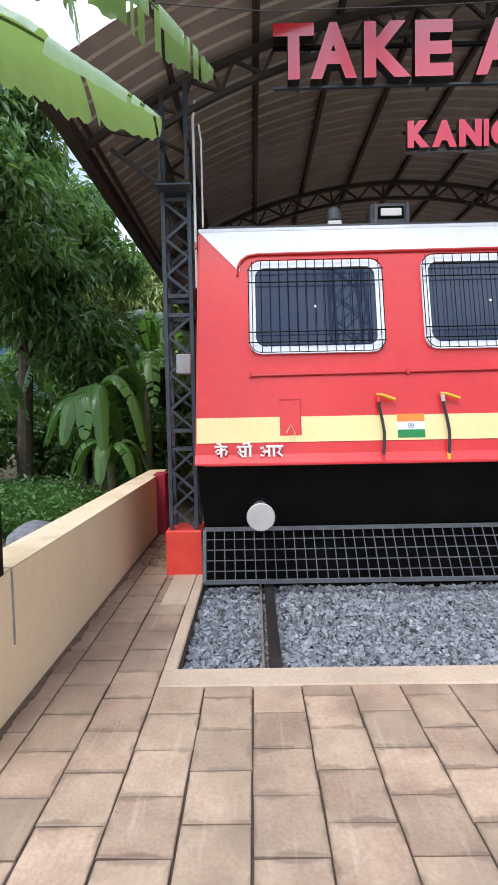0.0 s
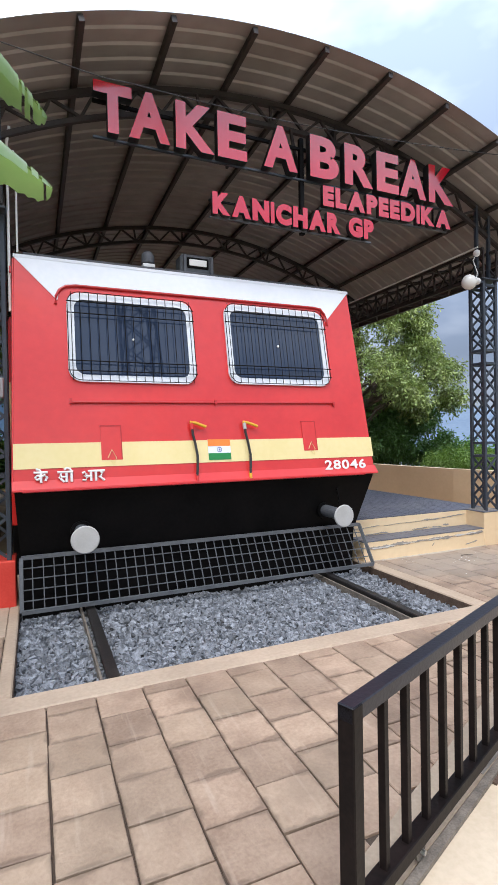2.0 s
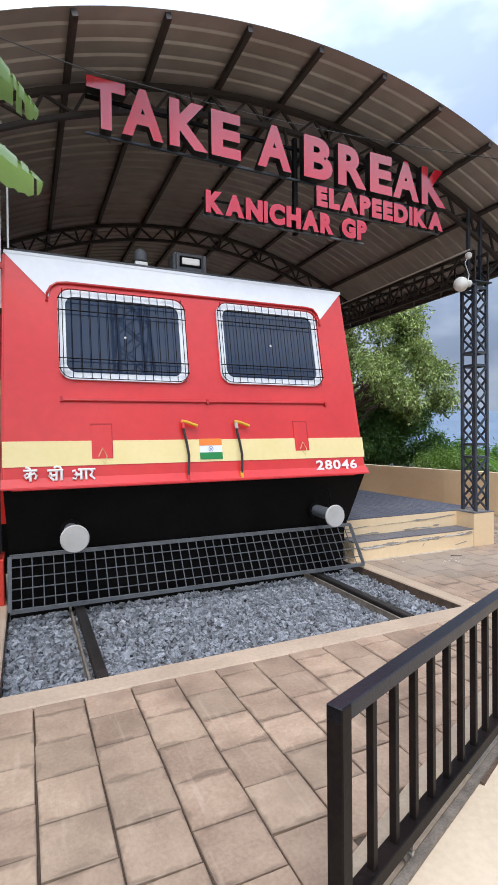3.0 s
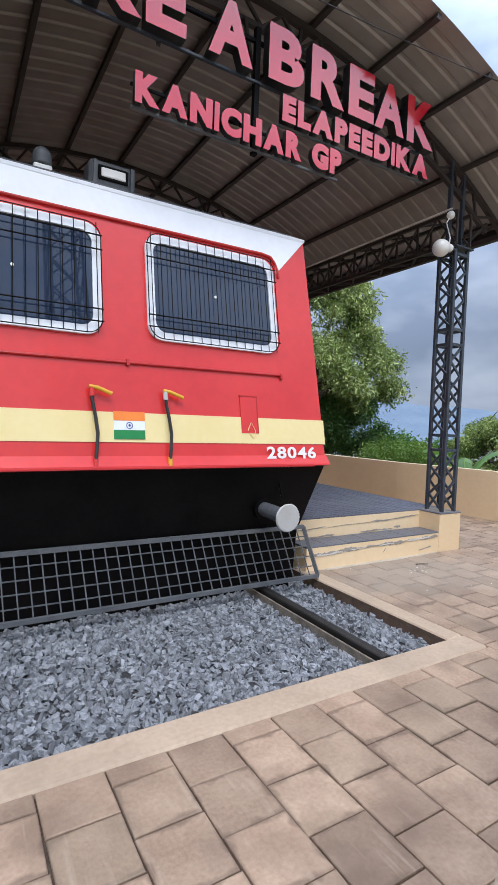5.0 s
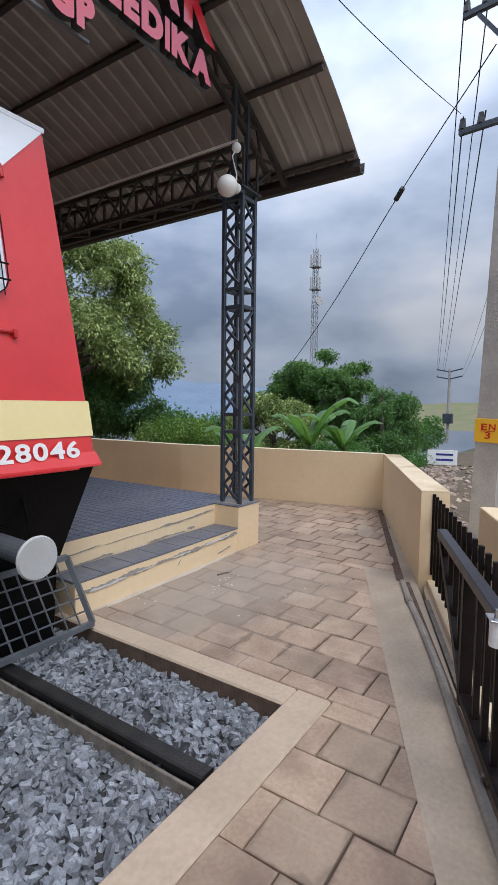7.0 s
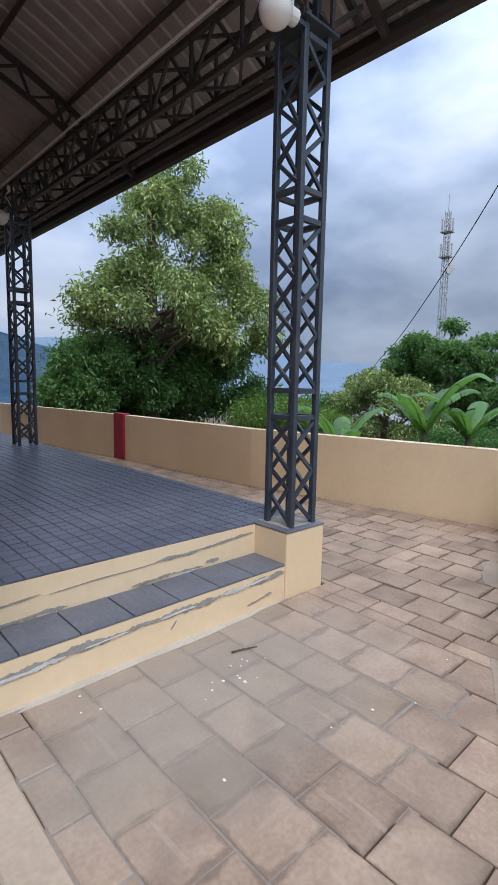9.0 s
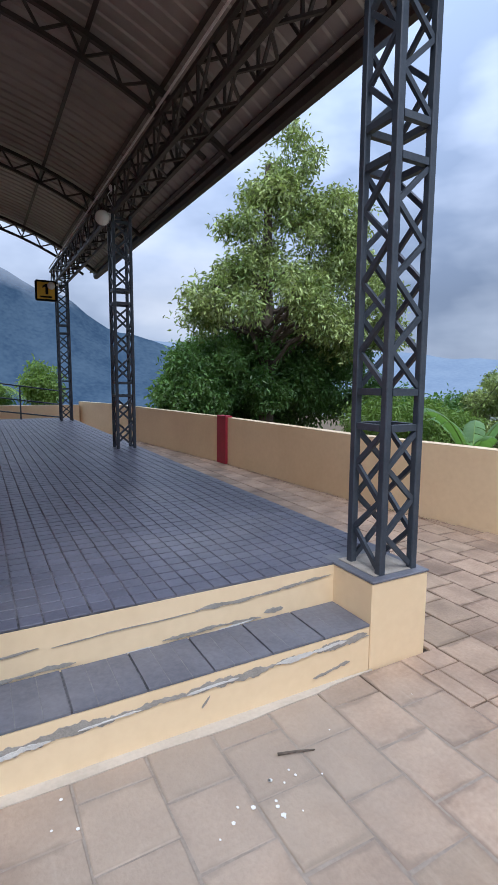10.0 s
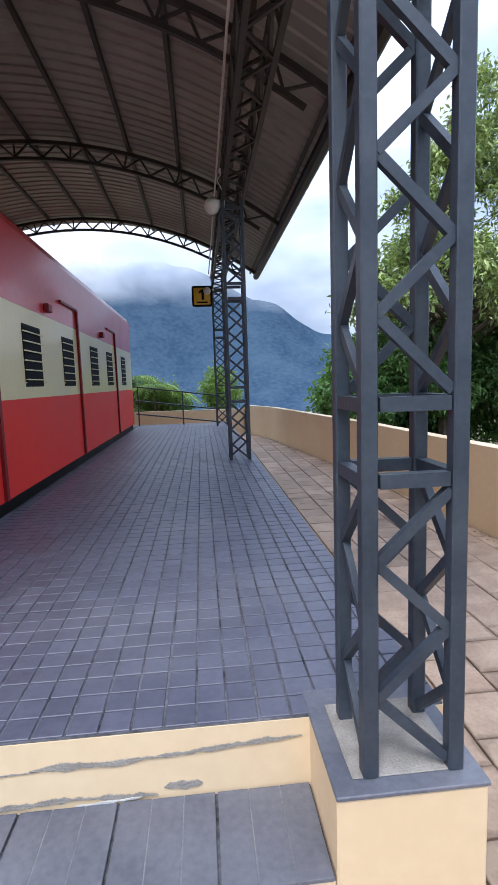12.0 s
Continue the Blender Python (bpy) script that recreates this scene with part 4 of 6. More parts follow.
part("support_bar", beamm((1.47, 4.70, 4.012), (3.58, 4.70, 4.012), 0.03, 0.02), GRILLE, sg2)
part("support_bar", beamm((1.47, 4.72, 4.2), (3.0, 4.72, 4.2), 0.02, 0.02), BLACK, sg2)
sg3 = thing("sign_line", "smaller red raised letters reading ELAPEEDIKA", "sign")
sign_word(sg3, "ELAPEEDIKA", spaced("ELAPEEDIKA", 2.855, 4.82), 4.325, 4.565, 0.06, 0.072)
part("support_bar", beamm((2.85, 4.70, 4.322), (4.82, 4.70, 4.322), 0.03, 0.02), GRILLE, sg3)
for x in (2.9, 3.7, 4.6):
    part("hanger", beamm((x, 4.71, 4.33), (x, 4.71, 4.64), 0.02), BLACK, sg3)

# ---- locomotive ----
loco = thing("locomotive", "red model locomotive front with cream band and white brow", "train", at=(0, 0, 0))
LEAN_K = 0.455 / 2.295


def face_pt(x, z, off=0.0):
    return Vector((x, 4.542 + (z - 1.155) * LEAN_K - 0.981 * off, z + 0.1945 * off))


def plate(pts, thick, lift=0.0):
    """A flat plate on the leaning front: outline of (x, z), anticlockwise seen from the front."""
    bm = bmesh.new()
    a = [bm.verts.new(face_pt(x, z, lift)) for x, z in pts]
    b = [bm.verts.new(face_pt(x, z, lift + thick)) for x, z in pts]
    n = len(pts)
    bm.faces.new(a[::-1])
    bm.faces.new(b)
    for i in range(n):
        bm.faces.new((a[i], a[(i + 1) % n], b[(i + 1) % n], b[i]))
    bmesh.ops.recalc_face_normals(bm, faces=bm.faces[:])
    return bm


def face_tube(pts, r, off, n=8):
    return tubem([face_pt(x, z, off) for x, z in pts], r, n)


def rect(x0, x1, z0, z1):
    return [(x0, z0), (x1, z0), (x1, z1), (x0, z1)]


# nose shell
bm = bmesh.new()
nose_rings = [
    [face_pt(-0.52, 1.155), face_pt(3.49, 1.155), face_pt(3.43, 3.45), face_pt(-0.49, 3.45)],
    [Vector((-0.60, 6.2, 1.155)), Vector((3.60, 6.2, 1.155)), Vector((3.54, 6.2, 3.42)), Vector((-0.54, 6.2, 3.42))],
]
vv = [[bm.verts.new(p) for p in ring] for ring in nose_rings]
bm.faces.new(vv[0])
bm.faces.new(vv[1][::-1])
for i in range(4):
    bm.faces.new((vv[0][(i + 1) % 4], vv[0][i], vv[1][i], vv[1][(i + 1) % 4]))
bmesh.ops.recalc_face_normals(bm, faces=bm.faces[:])
bmesh.ops.bevel(bm, geom=[e for e in bm.edges], offset=0.02, segments=3, affect="EDGES")
part("nose_shell", bm, RED, loco)
brow = [(-0.485, 3.445), (-0.083, 3.02), (-0.065, 3.10), (-0.03, 3.155), (0.03, 3.19), (0.12, 3.202), (2.87, 3.215), (2.96, 3.20), (3.01, 3.16), (3.032, 3.10), (3.043, 3.035), (3.425, 3.447)]
part("brow", plate(brow, 0.006, 0.002), WHITE, loco, "glossy white band over the windows")
part("brow_fold", beamm(face_pt(-0.48, 3.45, 0.0), face_pt(3.425, 3.452, 0.0), 0.03, 0.03), WHITE, loco)
hood = [(-0.10, 2.98), (-0.095, 3.06), (-0.06, 3.13), (0.0, 3.175), (0.10, 3.19), (2.88, 3.203), (2.98, 3.19), (3.03, 3.13), (3.055, 3.06), (3.06, 2.99)]
part("hood_moulding", face_tube(hood, 0.014, 0.012), RED_DARK, loco)
part("cream_band", plate(rect(-0.505, 3.483, 1.357, 1.592), 0.004, 0.003), CREAM, loco, "pale yellow painted band")
part("waist_rail", face_tube([(0.012, 1.985), (3.01, 2.007)], 0.012, 0.012), RED_DARK, loco)
for x in (0.012, 1.5, 3.0):
    part("rail_stop", plate(rect(x - 0.012, x + 0.012, 1.97, 2.02), 0.03, 0.0), RED_DARK, loco)
ledge = bmesh.new()
ends = [[ledge.verts.new(face_pt(x, z, off)) for z, off in ((1.250, 0.002), (1.165, 0.052), (1.150, 0.052), (1.150, -0.01))] for x in (-0.518, 3.488)]
for i in range(4):
    ledge.faces.new((ends[0][i], ends[0][(i + 1) % 4], ends[1][(i + 1) % 4], ends[1][i]))
ledge.faces.new(ends[0][::-1])
ledge.faces.new(ends[1])
bmesh.ops.recalc_face_normals(ledge, faces=ledge.faces[:])
part("lower_ledge", ledge, RED, loco, "bright red sloping ledge")
part("ledge_lip", plate(rect(-0.43, 3.30, 1.140, 1.152), 0.056, 0.0), RED_DARK, loco)
for x0, x1, z0, z1 in ((0.277, 0.471, 1.417, 1.752), (2.531, 2.706, 1.449, 1.785)):
    hatch = part("hatch", plate(rect(x0, x1, z0, z1), 0.006, 0.004), RED, loco, "small red hatch cover")
    part("hatch_edge", plate(rect(x0 - 0.006, x1 + 0.006, z1 - 0.004, z1 + 0.008), 0.014, 0.0), RED_DARK, hatch)
    part("hatch_edge", plate(rect(x1 - 0.003, x1 + 0.007, z0, z1), 0.012, 0.0), RED_DARK, hatch)
    part("wire_loop", face_tube([(x0 + 0.06, z0 + 0.02), (x0 + 0.10, z0 + 0.10), (x0 + 0.14, z0 + 0.02), (x0 + 0.12, z0 - 0.05), (x0 + 0.08, z0 + 0.0)], 0.004, 0.018, 6), CREAM, hatch)
part("shutoff_lamp", plate(rect(-0.515, -0.495, 3.26, 3.32), 0.03, 0.0), RED_DARK, loco)


def ring_plate(x0, x1, z0, z1, w, r, thick, lift):
    """A rounded rectangular frame."""
    out, inn = rounded(x0, x1, z0, z1, r), rounded(x0 + w, x1 - w, z0 + w, z1 - w, r - w * 0.55)
    bm = bmesh.new()
    n = len(out)
    rows = [[bm.verts.new(face_pt(x, z, l)) for x, z in pts] for pts, l in ((out, lift), (out, lift + thick), (inn, lift + thick), (inn, lift))]
    for a, b in zip(rows, rows[1:]):
        for i in range(n):
            bm.faces.new((a[i], a[(i + 1) % n], b[(i + 1) % n], b[i]))
    bmesh.ops.recalc_face_normals(bm, faces=bm.faces[:])
    return bm


for x0, x1, z0, z1 in ((0.0, 1.305, 2.192, 3.112), (1.684, 2.992, 2.210, 3.142)):
    win = part("windscreen", ring_plate(x0, x1, z0, z1, 0.07, 0.13, 0.022, 0.001), WHITE, loco, "white rounded window frame")
    part("pane", plate(rounded(x0 + 0.06, x1 - 0.06, z0 + 0.06, z1 - 0.06, 0.085), 0.004, 0.003), GLASS, win, "dark reflective glass")
    n = 15
    for i in range(n):
        x = x0 + 0.04 + (x1 - x0 - 0.08) * i / (n - 1)
        part("guard_bar", face_tube([(x, z0 + 0.005), (x, z0 + 0.02), (x, z1 - 0.02), (x, z1 - 0.005)], 0.0038, 0.05, 6), BLACK, win)
    for z in (z0 + 0.20, z0 + 0.10, z1 - 0.23, z1 - 0.11):
        part("guard_rod", face_tube([(x0 - 0.005, z), (x0 + 0.06, z), (x1 - 0.06, z), (x1 + 0.005, z)], 0.006, 0.056, 6), BLACK, win)
    bm = bmesh.new()
    pts = rounded(x0 + 0.005, x1 - 0.005, z0 + 0.005, z1 - 0.005, 0.12)
    tube(bm, [face_pt(x, z, 0.05) for x, z in pts + pts[:1]], 0.0045, 6)
    part("guard_edge", bm, BLACK, win)
    part("wiper_stud", plate(rounded((x0 + x1) / 2 - 0.013, (x0 + x1) / 2 + 0.013, (z0 + z1) / 2 - 0.013, (z0 + z1) / 2 + 0.013, 0.012, 3), 0.01, 0.007), WHITE_PLAIN, win)

# flag
flag = part("flag_field", plate(rect(1.372, 1.626, 1.380, 1.598), 0.003, 0.008), WHITE, loco, "painted flag with saffron, white and green stripes")
part("saffron_stripe", plate(rect(1.372, 1.626, 1.526, 1.598), 0.002, 0.0112), ORANGE, flag)
part("green_stripe", plate(rect(1.372, 1.626, 1.380, 1.452), 0.002, 0.0112), GREEN_PAINT, flag)
wheel = bmesh.new()
tube(wheel, [face_pt(1.499 + 0.024 * math.cos(a), 1.489 + 0.024 * math.sin(a), 0.0125) for a in [2 * math.pi * k / 20 for k in range(21)]], 0.003, 6)
part("wheel_ring", wheel, BLUE_PAINT, flag)
part("wheel_hub", plate(rounded(1.490, 1.508, 1.480, 1.498, 0.008, 3), 0.003, 0.0112), BLUE_PAINT, flag)

# brake hoses
for x in (1.19, 1.79):
    hose = part("brake_hose", face_tube([(x + 0.012, 1.73), (x + 0.015, 1.66), (x + 0.035, 1.55), (x + 0.05, 1.42), (x + 0.04, 1.30), (x + 0.03, 1.22)], 0.014, 0.045, 10), RUBBER, loco, "black rubber brake hose")
    part("hose_cock", face_tube([(x - 0.01, 1.775), (x + 0.05, 1.768), (x + 0.165, 1.725)], 0.016, 0.05, 8), YELLOW, hose, "yellow metal cock handle")
    part("hose_collar", face_tube([(x + 0.008, 1.78), (x + 0.012, 1.70)], 0.02, 0.045, 10), RED if x < 1.5 else BUFFER, hose)
    part("hose_end", face_tube([(x + 0.032, 1.235), (x + 0.03, 1.165)], 0.018, 0.04, 8), RED if x < 1.5 else YELLOW, hose)

# painted number and letters
for ch, (a, b) in zip("28046", spaced("28046", 2.775, 3.342, gap=0.07)):
    ob = link("numeral", glyph(ch, a, b, 0, 0.112, 0.003, 0.026), WHITE_PLAIN, loco, "white painted numeral " + ch)
    ob.matrix_local = Matrix.Translation(face_pt(0, 1.218, 0.0235)) @ pose(0, 0, 0, -11.2)


def stroke(pts, w=0.024):
    bm = bmesh.new()
    tube(bm, [face_pt(x, z, 0.0245) for x, z in pts], w / 2, 6)
    return bm


# the painted letters of the owner's mark, drawn stroke by stroke
mark = part("painted_mark", stroke([(-0.335, 1.320), (-0.215, 1.320)]), WHITE_PLAIN, loco, "white painted letters के सी आर")
hx, hz, hs = -0.335, 1.222, 0.098
STROKES = [
    [(0.062, 0.098), (0.062, 0.0)], [(0.062, 0.055), (0.035, 0.075), (0.012, 0.055), (0.025, 0.03), (0.062, 0.05)], [(0.062, 0.06), (0.095, 0.078), (0.115, 0.055), (0.10, 0.02)], [(0.066, 0.1), (0.05, 0.125), (0.02, 0.135)],
    [(0.205, 0.098), (0.345, 0.098)], [(0.235, 0.098), (0.235, 0.065), (0.215, 0.045), (0.235, 0.03), (0.265, 0.0)], [(0.235, 0.05), (0.285, 0.05)], [(0.285, 0.098), (0.285, 0.0)], [(0.33, 0.098), (0.33, 0.0)], [(0.33, 0.1), (0.315, 0.13), (0.285, 0.135), (0.265, 0.12)],
    [(0.478, 0.098), (0.635, 0.098)], [(0.425, 0.08), (0.45, 0.09), (0.465, 0.07), (0.44, 0.052), (0.47, 0.035), (0.455, 0.008), (0.425, 0.015)], [(0.455, 0.05), (0.505, 0.05)], [(0.505, 0.098), (0.505, 0.0)], [(0.55, 0.098), (0.55, 0.0)],
    [(0.585, 0.098), (0.61, 0.075), (0.60, 0.05), (0.58, 0.045), (0.63, 0.0)],
]
for s in STROKES:
    part("mark_stroke", stroke([(hx + a, hz + b * 0.96) for a, b in s]), WHITE_PLAIN, mark)

# black underframe, buffers and grille
bm = bmesh.new()
rings = [[(-0.50, 4.56, 1.15), (3.47, 4.56, 1.15), (3.50, 6.2, 1.15), (-0.53, 6.2, 1.15)],
         [(-0.46, 4.76, 0.46), (3.31, 4.76, 0.46), (3.40, 6.2, 0.46), (-0.48, 6.2, 0.46)],
         [(-0.46, 4.80, -0.12), (3.30, 4.80, -0.12), (3.38, 6.2, -0.12), (-0.48, 6.2, -0.12)]]
vv = [[bm.verts.new(p) for p in r] for r in rings]
bm.faces.new(vv[0])
bm.faces.new(vv[2][::-1])
for a, b in zip(vv, vv[1:]):
    for i in range(4):
        bm.faces.new((a[i], b[i], b[(i + 1) % 4], a[(i + 1) % 4]))
bmesh.ops.recalc_face_normals(bm, faces=bm.faces[:])
part("underframe", bm, BLACK, loco, "matt black underframe panel")
for x in (0.08, 2.832):
    bf = part("buffer", tubem([(x, 4.66, 0.735), (x, 4.30, 0.725), (x, 4.262, 0.722)], 0.068, 20), DARK_GREY, loco, "grey buffer stock")
    bm = bmesh.new()
    tube(bm, [(x, 4.262, 0.722), (x, 4.25, 0.722)], 0.122, 28)
    tube(bm, [(x, 4.25, 0.722), (x, 4.238, 0.722)], 0.126, 28, taper=0.118)
    part("buffer_disc", bm, BUFFER, bf, "pale grey round buffer plate")
    part("buffer_flange", tubem([(x, 4.70, 0.735), (x, 4.64, 0.735)], 0.10, 20), BLACK, bf)
part("bracket_hook", tubem([(2.97, 4.60, 0.99), (2.99, 4.58, 0.85), (2.98, 4.59, 0.80)], 0.012, 6), BLACK, loco)
gp = lambda u, v: Vector((-0.46 + (3.80 + 0.11 * (1 - v)) * u, 4.56 + 0.13 * v, 0.045 + 0.475 * v))
gr = part("grille_frame", beamm(gp(0, 1), gp(1, 1), 0.035, 0.035), GRILLE, loco, "grey steel grille frame")
part("grille_edge", beamm(gp(0, 0), gp(1, 0), 0.035, 0.035), GRILLE, gr)
part("grille_edge", beamm(gp(0, 0), gp(0, 1), 0.035, 0.035), GRILLE, gr)
part("grille_edge", beamm(gp(1, 0), gp(1, 1), 0.035, 0.035), GRILLE, gr)
for i in range(1, 40):
    part("grille_bar", beamm(gp(i / 40, 0.02), gp(i / 40, 0.98), 0.009), GRILLE, gr)
for j in range(1, 5):
    part("grille_rod", beamm(gp(0.005, j / 5), gp(0.995, j / 5), 0.009), GRILLE, gr)

# roof of the nose and what stands on it
part("roof_slab", boxm(-0.40, 3.34, 5.06, 6.25, 3.44, 3.52, bevel=0.015), DARK_GREY, loco, "dark grey roof slab")
bm = bmesh.new()
box(bm, 1.255, 1.665, 5.12, 5.36, 3.50, 3.745, bevel=0.06, seg=3)
hl = part("headlight", bm, DARK_GREY, loco, "dark grey headlight housing", smooth=False)
part("lens_frame", boxm(1.33, 1.59, 5.105, 5.125, 3.575, 3.70, bevel=0.01), BLACK, hl)
part("lens", boxm(1.355, 1.565, 5.096, 5.11, 3.60, 3.675, bevel=0.006), WHITE_PLAIN, hl, "white headlight lens")
for x in (1.30, 1.62):
    part("lamp_foot", beamm((x, 5.10, 3.50), (x, 5.10, 3.72), 0.03), DARK_GREY, hl)
bc = part("beacon", boxm(0.825, 0.965, 5.12, 5.26, 3.50, 3.575, bevel=0.008), WHITE_PLAIN, loco, "roof beacon with white base")
bm = bmesh.new()
bmesh.ops.create_uvsphere(bm, u_segments=18, v_segments=12, radius=0.075)
for v in bm.verts:
    v.co.z = v.co.z * 1.1 if v.co.z > 0 else v.co.z
    if v.co.z < 0:
        k = 0.075 / max(0.02, math.hypot(v.co.x, v.co.y)) if math.hypot(v.co.x, v.co.y) > 0.02 else 1.0
        v.co.x, v.co.y = v.co.x * k, v.co.y * k
bmesh.ops.translate(bm, verts=bm.verts, vec=(0.895, 5.19, 3.652))
part("beacon_dome", bm, DARK_GREY, bc, "smoky dark dome", smooth=True)

# ---- coach behind the nose ----
coach = thing("coach", "red and cream railway coach standing beside the platform", "train")
CXR, CXL, CY0, CY1 = 3.62, -0.60, 6.2, 16.25


part("coach_base", boxm(CXL + 0.02, CXR - 0.03, CY0, CY1 - 0.02, 0.0, 0.60), BLACK, coach, "black plinth strip")
part("lower_panel", boxm(CXL, CXR, CY0, CY1, 0.60, 1.448, bevel=0.004), RED_COACH, coach, "bright red lower body")
part("cream_panel", boxm(CXL + 0.002, CXR - 0.002, CY0, CY1 - 0.002, 1.448, 2.325), CREAM, coach, "cream painted window band")
bm = bmesh.new()
sec = [(CXL, 2.325), (CXR, 2.325), (CXR, 3.02), (CXR - 0.03, 3.10), (CXR - 0.12, 3.16), (CXR - 0.5, 3.25), (1.51, 3.33), (CXL + 0.5, 3.25), (CXL + 0.12, 3.16), (CXL + 0.03, 3.10), (CXL, 3.02)]
a = [bm.verts.new((x, CY0, z)) for x, z in sec]
b = [bm.verts.new((x, CY1 - 0.12, z)) for x, z in sec]
c = [bm.verts.new((x, CY1, min(z, 3.02) if z > 2.4 else z)) for x, z in sec]
for p, q in ((a, b), (b, c)):
    for i in range(len(sec)):
        bm.faces.new((p[i], p[(i + 1) % len(sec)], q[(i + 1) % len(sec)], q[i]))
bm.faces.new(a[::-1])
bm.faces.new(c)
bmesh.ops.recalc_face_normals(bm, faces=bm.faces[:])
part("upper_panel", bm, RED_UP, coach, "shiny dark red upper body")
for y0, y1 in ((8.72, 9.27), (10.11, 10.66), (11.69, 12.26), (13.04, 13.63), (14.71, 15.28)):
    w = part("window", boxm(CXR - 0.03, CXR + 0.002, y0, y1, 1.56, 2.165), BLACK, coach, "dark barred coach window")
    part("pane", boxm(CXR + 0.002, CXR + 0.005, y0 + 0.015, y1 - 0.015, 1.575, 2.15), COACH_GLASS, w)
    for i in range(6):
        z = 1.63 + 0.092 * i
        part("window_bar", beamm((CXR + 0.022, y0 - 0.03, z), (CXR + 0.022, y1 + 0.03, z), 0.012), CREAM, w)
    for yy in (y0 - 0.03, y1 + 0.03):
        part("bar_bracket", beamm((CXR, yy, 1.60), (CXR + 0.022, yy, 1.60), 0.01), CREAM, w)
for y0, y1 in ((7.10, 7.98), (10.09, 10.90), (13.14, 13.95)):
    d = part("door_trim", beamm((CXR + 0.016, y0, 2.58), (CXR + 0.016, y1, 2.58), 0.03, 0.03), COACH_TRIM, coach)
    part("door_post", beamm((CXR + 0.016, y1, 0.61), (CXR + 0.016, y1, 2.58), 0.03, 0.05), COACH_TRIM, d)
for yy in (9.53, 12.61):
    part("side_lamp", boxm(CXR, CXR + 0.06, yy - 0.07, yy + 0.07, 2.37, 2.46, bevel=0.008), COACH_TRIM, coach)


# ---- fittings on the platform ----
ps = thing("platform_sign", "square yellow sign with black border and a black numeral 1", "sign", at=(5.41, 16.0, 3.60))
bm = bmesh.new()
pts = rounded(-0.24, 0.24, -0.24, 0.24, 0.05)
va = [bm.verts.new((x, 0, z)) for x, z in pts]
bm.faces.new(va)
ex = bmesh.ops.extrude_face_region(bm, geom=bm.faces[:])
bmesh.ops.translate(bm, verts=[g for g in ex["geom"] if isinstance(g, bmesh.types.BMVert)], vec=(0, 0.05, 0))
bmesh.ops.recalc_face_normals(bm, faces=bm.faces[:])
part("border", bm, BLACK, ps)
part("panel", boxm(-0.195, 0.195, -0.006, 0.0, -0.195, 0.195, bevel=0.002), YELLOW, ps, "yellow face")
bm = bmesh.new()
va = [bm.verts.new((x, -0.007, z)) for x, z in ((-0.012, -0.085), (0.05, -0.085), (0.05, 0.16), (0.002, 0.16), (-0.075, 0.105), (-0.075, 0.055), (-0.012, 0.09))]
bm.faces.new(va)
ex = bmesh.ops.extrude_face_region(bm, geom=bm.faces[:])
bmesh.ops.translate(bm, verts=[g for g in ex["geom"] if isinstance(g, bmesh.types.BMVert)], vec=(0, -0.003, 0))
bmesh.ops.recalc_face_normals(bm, faces=bm.faces[:])
part("numeral", bm, BLACK, ps, "black numeral 1")
part("text_bar", boxm(-0.13, 0.13, -0.010, -0.0065, -0.165, -0.125), BLACK, ps)
part("bracket", beamm((0.24, 0.02, 0.05), (0.40, 0.10, 0.05), 0.03), STEEL, ps)

er = thing("end_railing", "thin dark steel railing sloping down at the platform's end", "railing", at=(0, 16.9, PZ))
for x, z in ((3.66, 1.02), (4.80, 0.86)):
    part("rail_post", beamm((x, 0, -0.0), (x, 0, z), 0.035), STEEL, er)
for dz in (0.0, -0.36, -0.70):
    part("rail_bar", tubem([(3.60, 0, 1.02 + dz), (5.75, 0, 0.72 + dz * 0.98)], 0.018, 8), STEEL, er)

# tread tiles of the step
tread = part("tread_bed", boxm(PX0, 5.582, 4.822, 5.137, 0.243, 0.247), TILE_BED, steps)
for k in range(7):
    x1 = 5.580 - 0.300 * k
    x0 = max(PX0 + 0.002, x1 - 0.2965)
    bm = bmesh.new()
    for j in range(3):
        a = x0 + (x1 - x0) * j / 3
        b = x0 + (x1 - x0) * (j + 1) / 3
        box(bm, a + (0.003 if j == 0 else 0.0016), b - (0.003 if j == 2 else 0.0016), 4.817, 5.132, 0.2462, 0.2585 - 0.0006 * (j == 1), bevel=0.001)
    tt = part("tread_tile", bm, TREAD, steps)
    part("groove_dust", boxm(x0 + 0.006, x1 - 0.006, 4.820, 5.129, 0.2475, 0.2572), GROOVE, tt, "pale dust in the grooves")

# ---- gate ----
gate = thing("sliding_gate", "low black-brown steel picket gate on a floor track", "gate", at=(0.55, 0.85, 0), rz=GATE_RZ)
GL, TAIL = 4.42, 3.62
part("top_rail", boxm(0.0, GL, -0.03, 0.03, 0.725, 0.78, bevel=0.004), GATE_TOP, gate)
part("bottom_rail", boxm(0.0, TAIL + 0.03, -0.03, 0.03, 0.075, 0.13, bevel=0.004), BLACK_GATE, gate)
part("end_post", boxm(0.0, 0.055, -0.031, 0.031, 0.06, 0.779, bevel=0.004), BLACK_GATE, gate)
part("end_post", boxm(TAIL - 0.03, TAIL + 0.025, -0.031, 0.031, 0.06, 0.73, bevel=0.004), BLACK_GATE, gate)
part("tail_brace", beamm((TAIL, 0, 0.12), (GL - 0.02, 0, 0.735), 0.05, 0.055), BLACK_GATE, gate)
pk = bpy.data.meshes.new("picket")
bm = boxm(-0.014, 0.014, -0.014, 0.014, 0.128, 0.727, bevel=0.002)
bm.to_mesh(pk)
bm.free()
i = 0
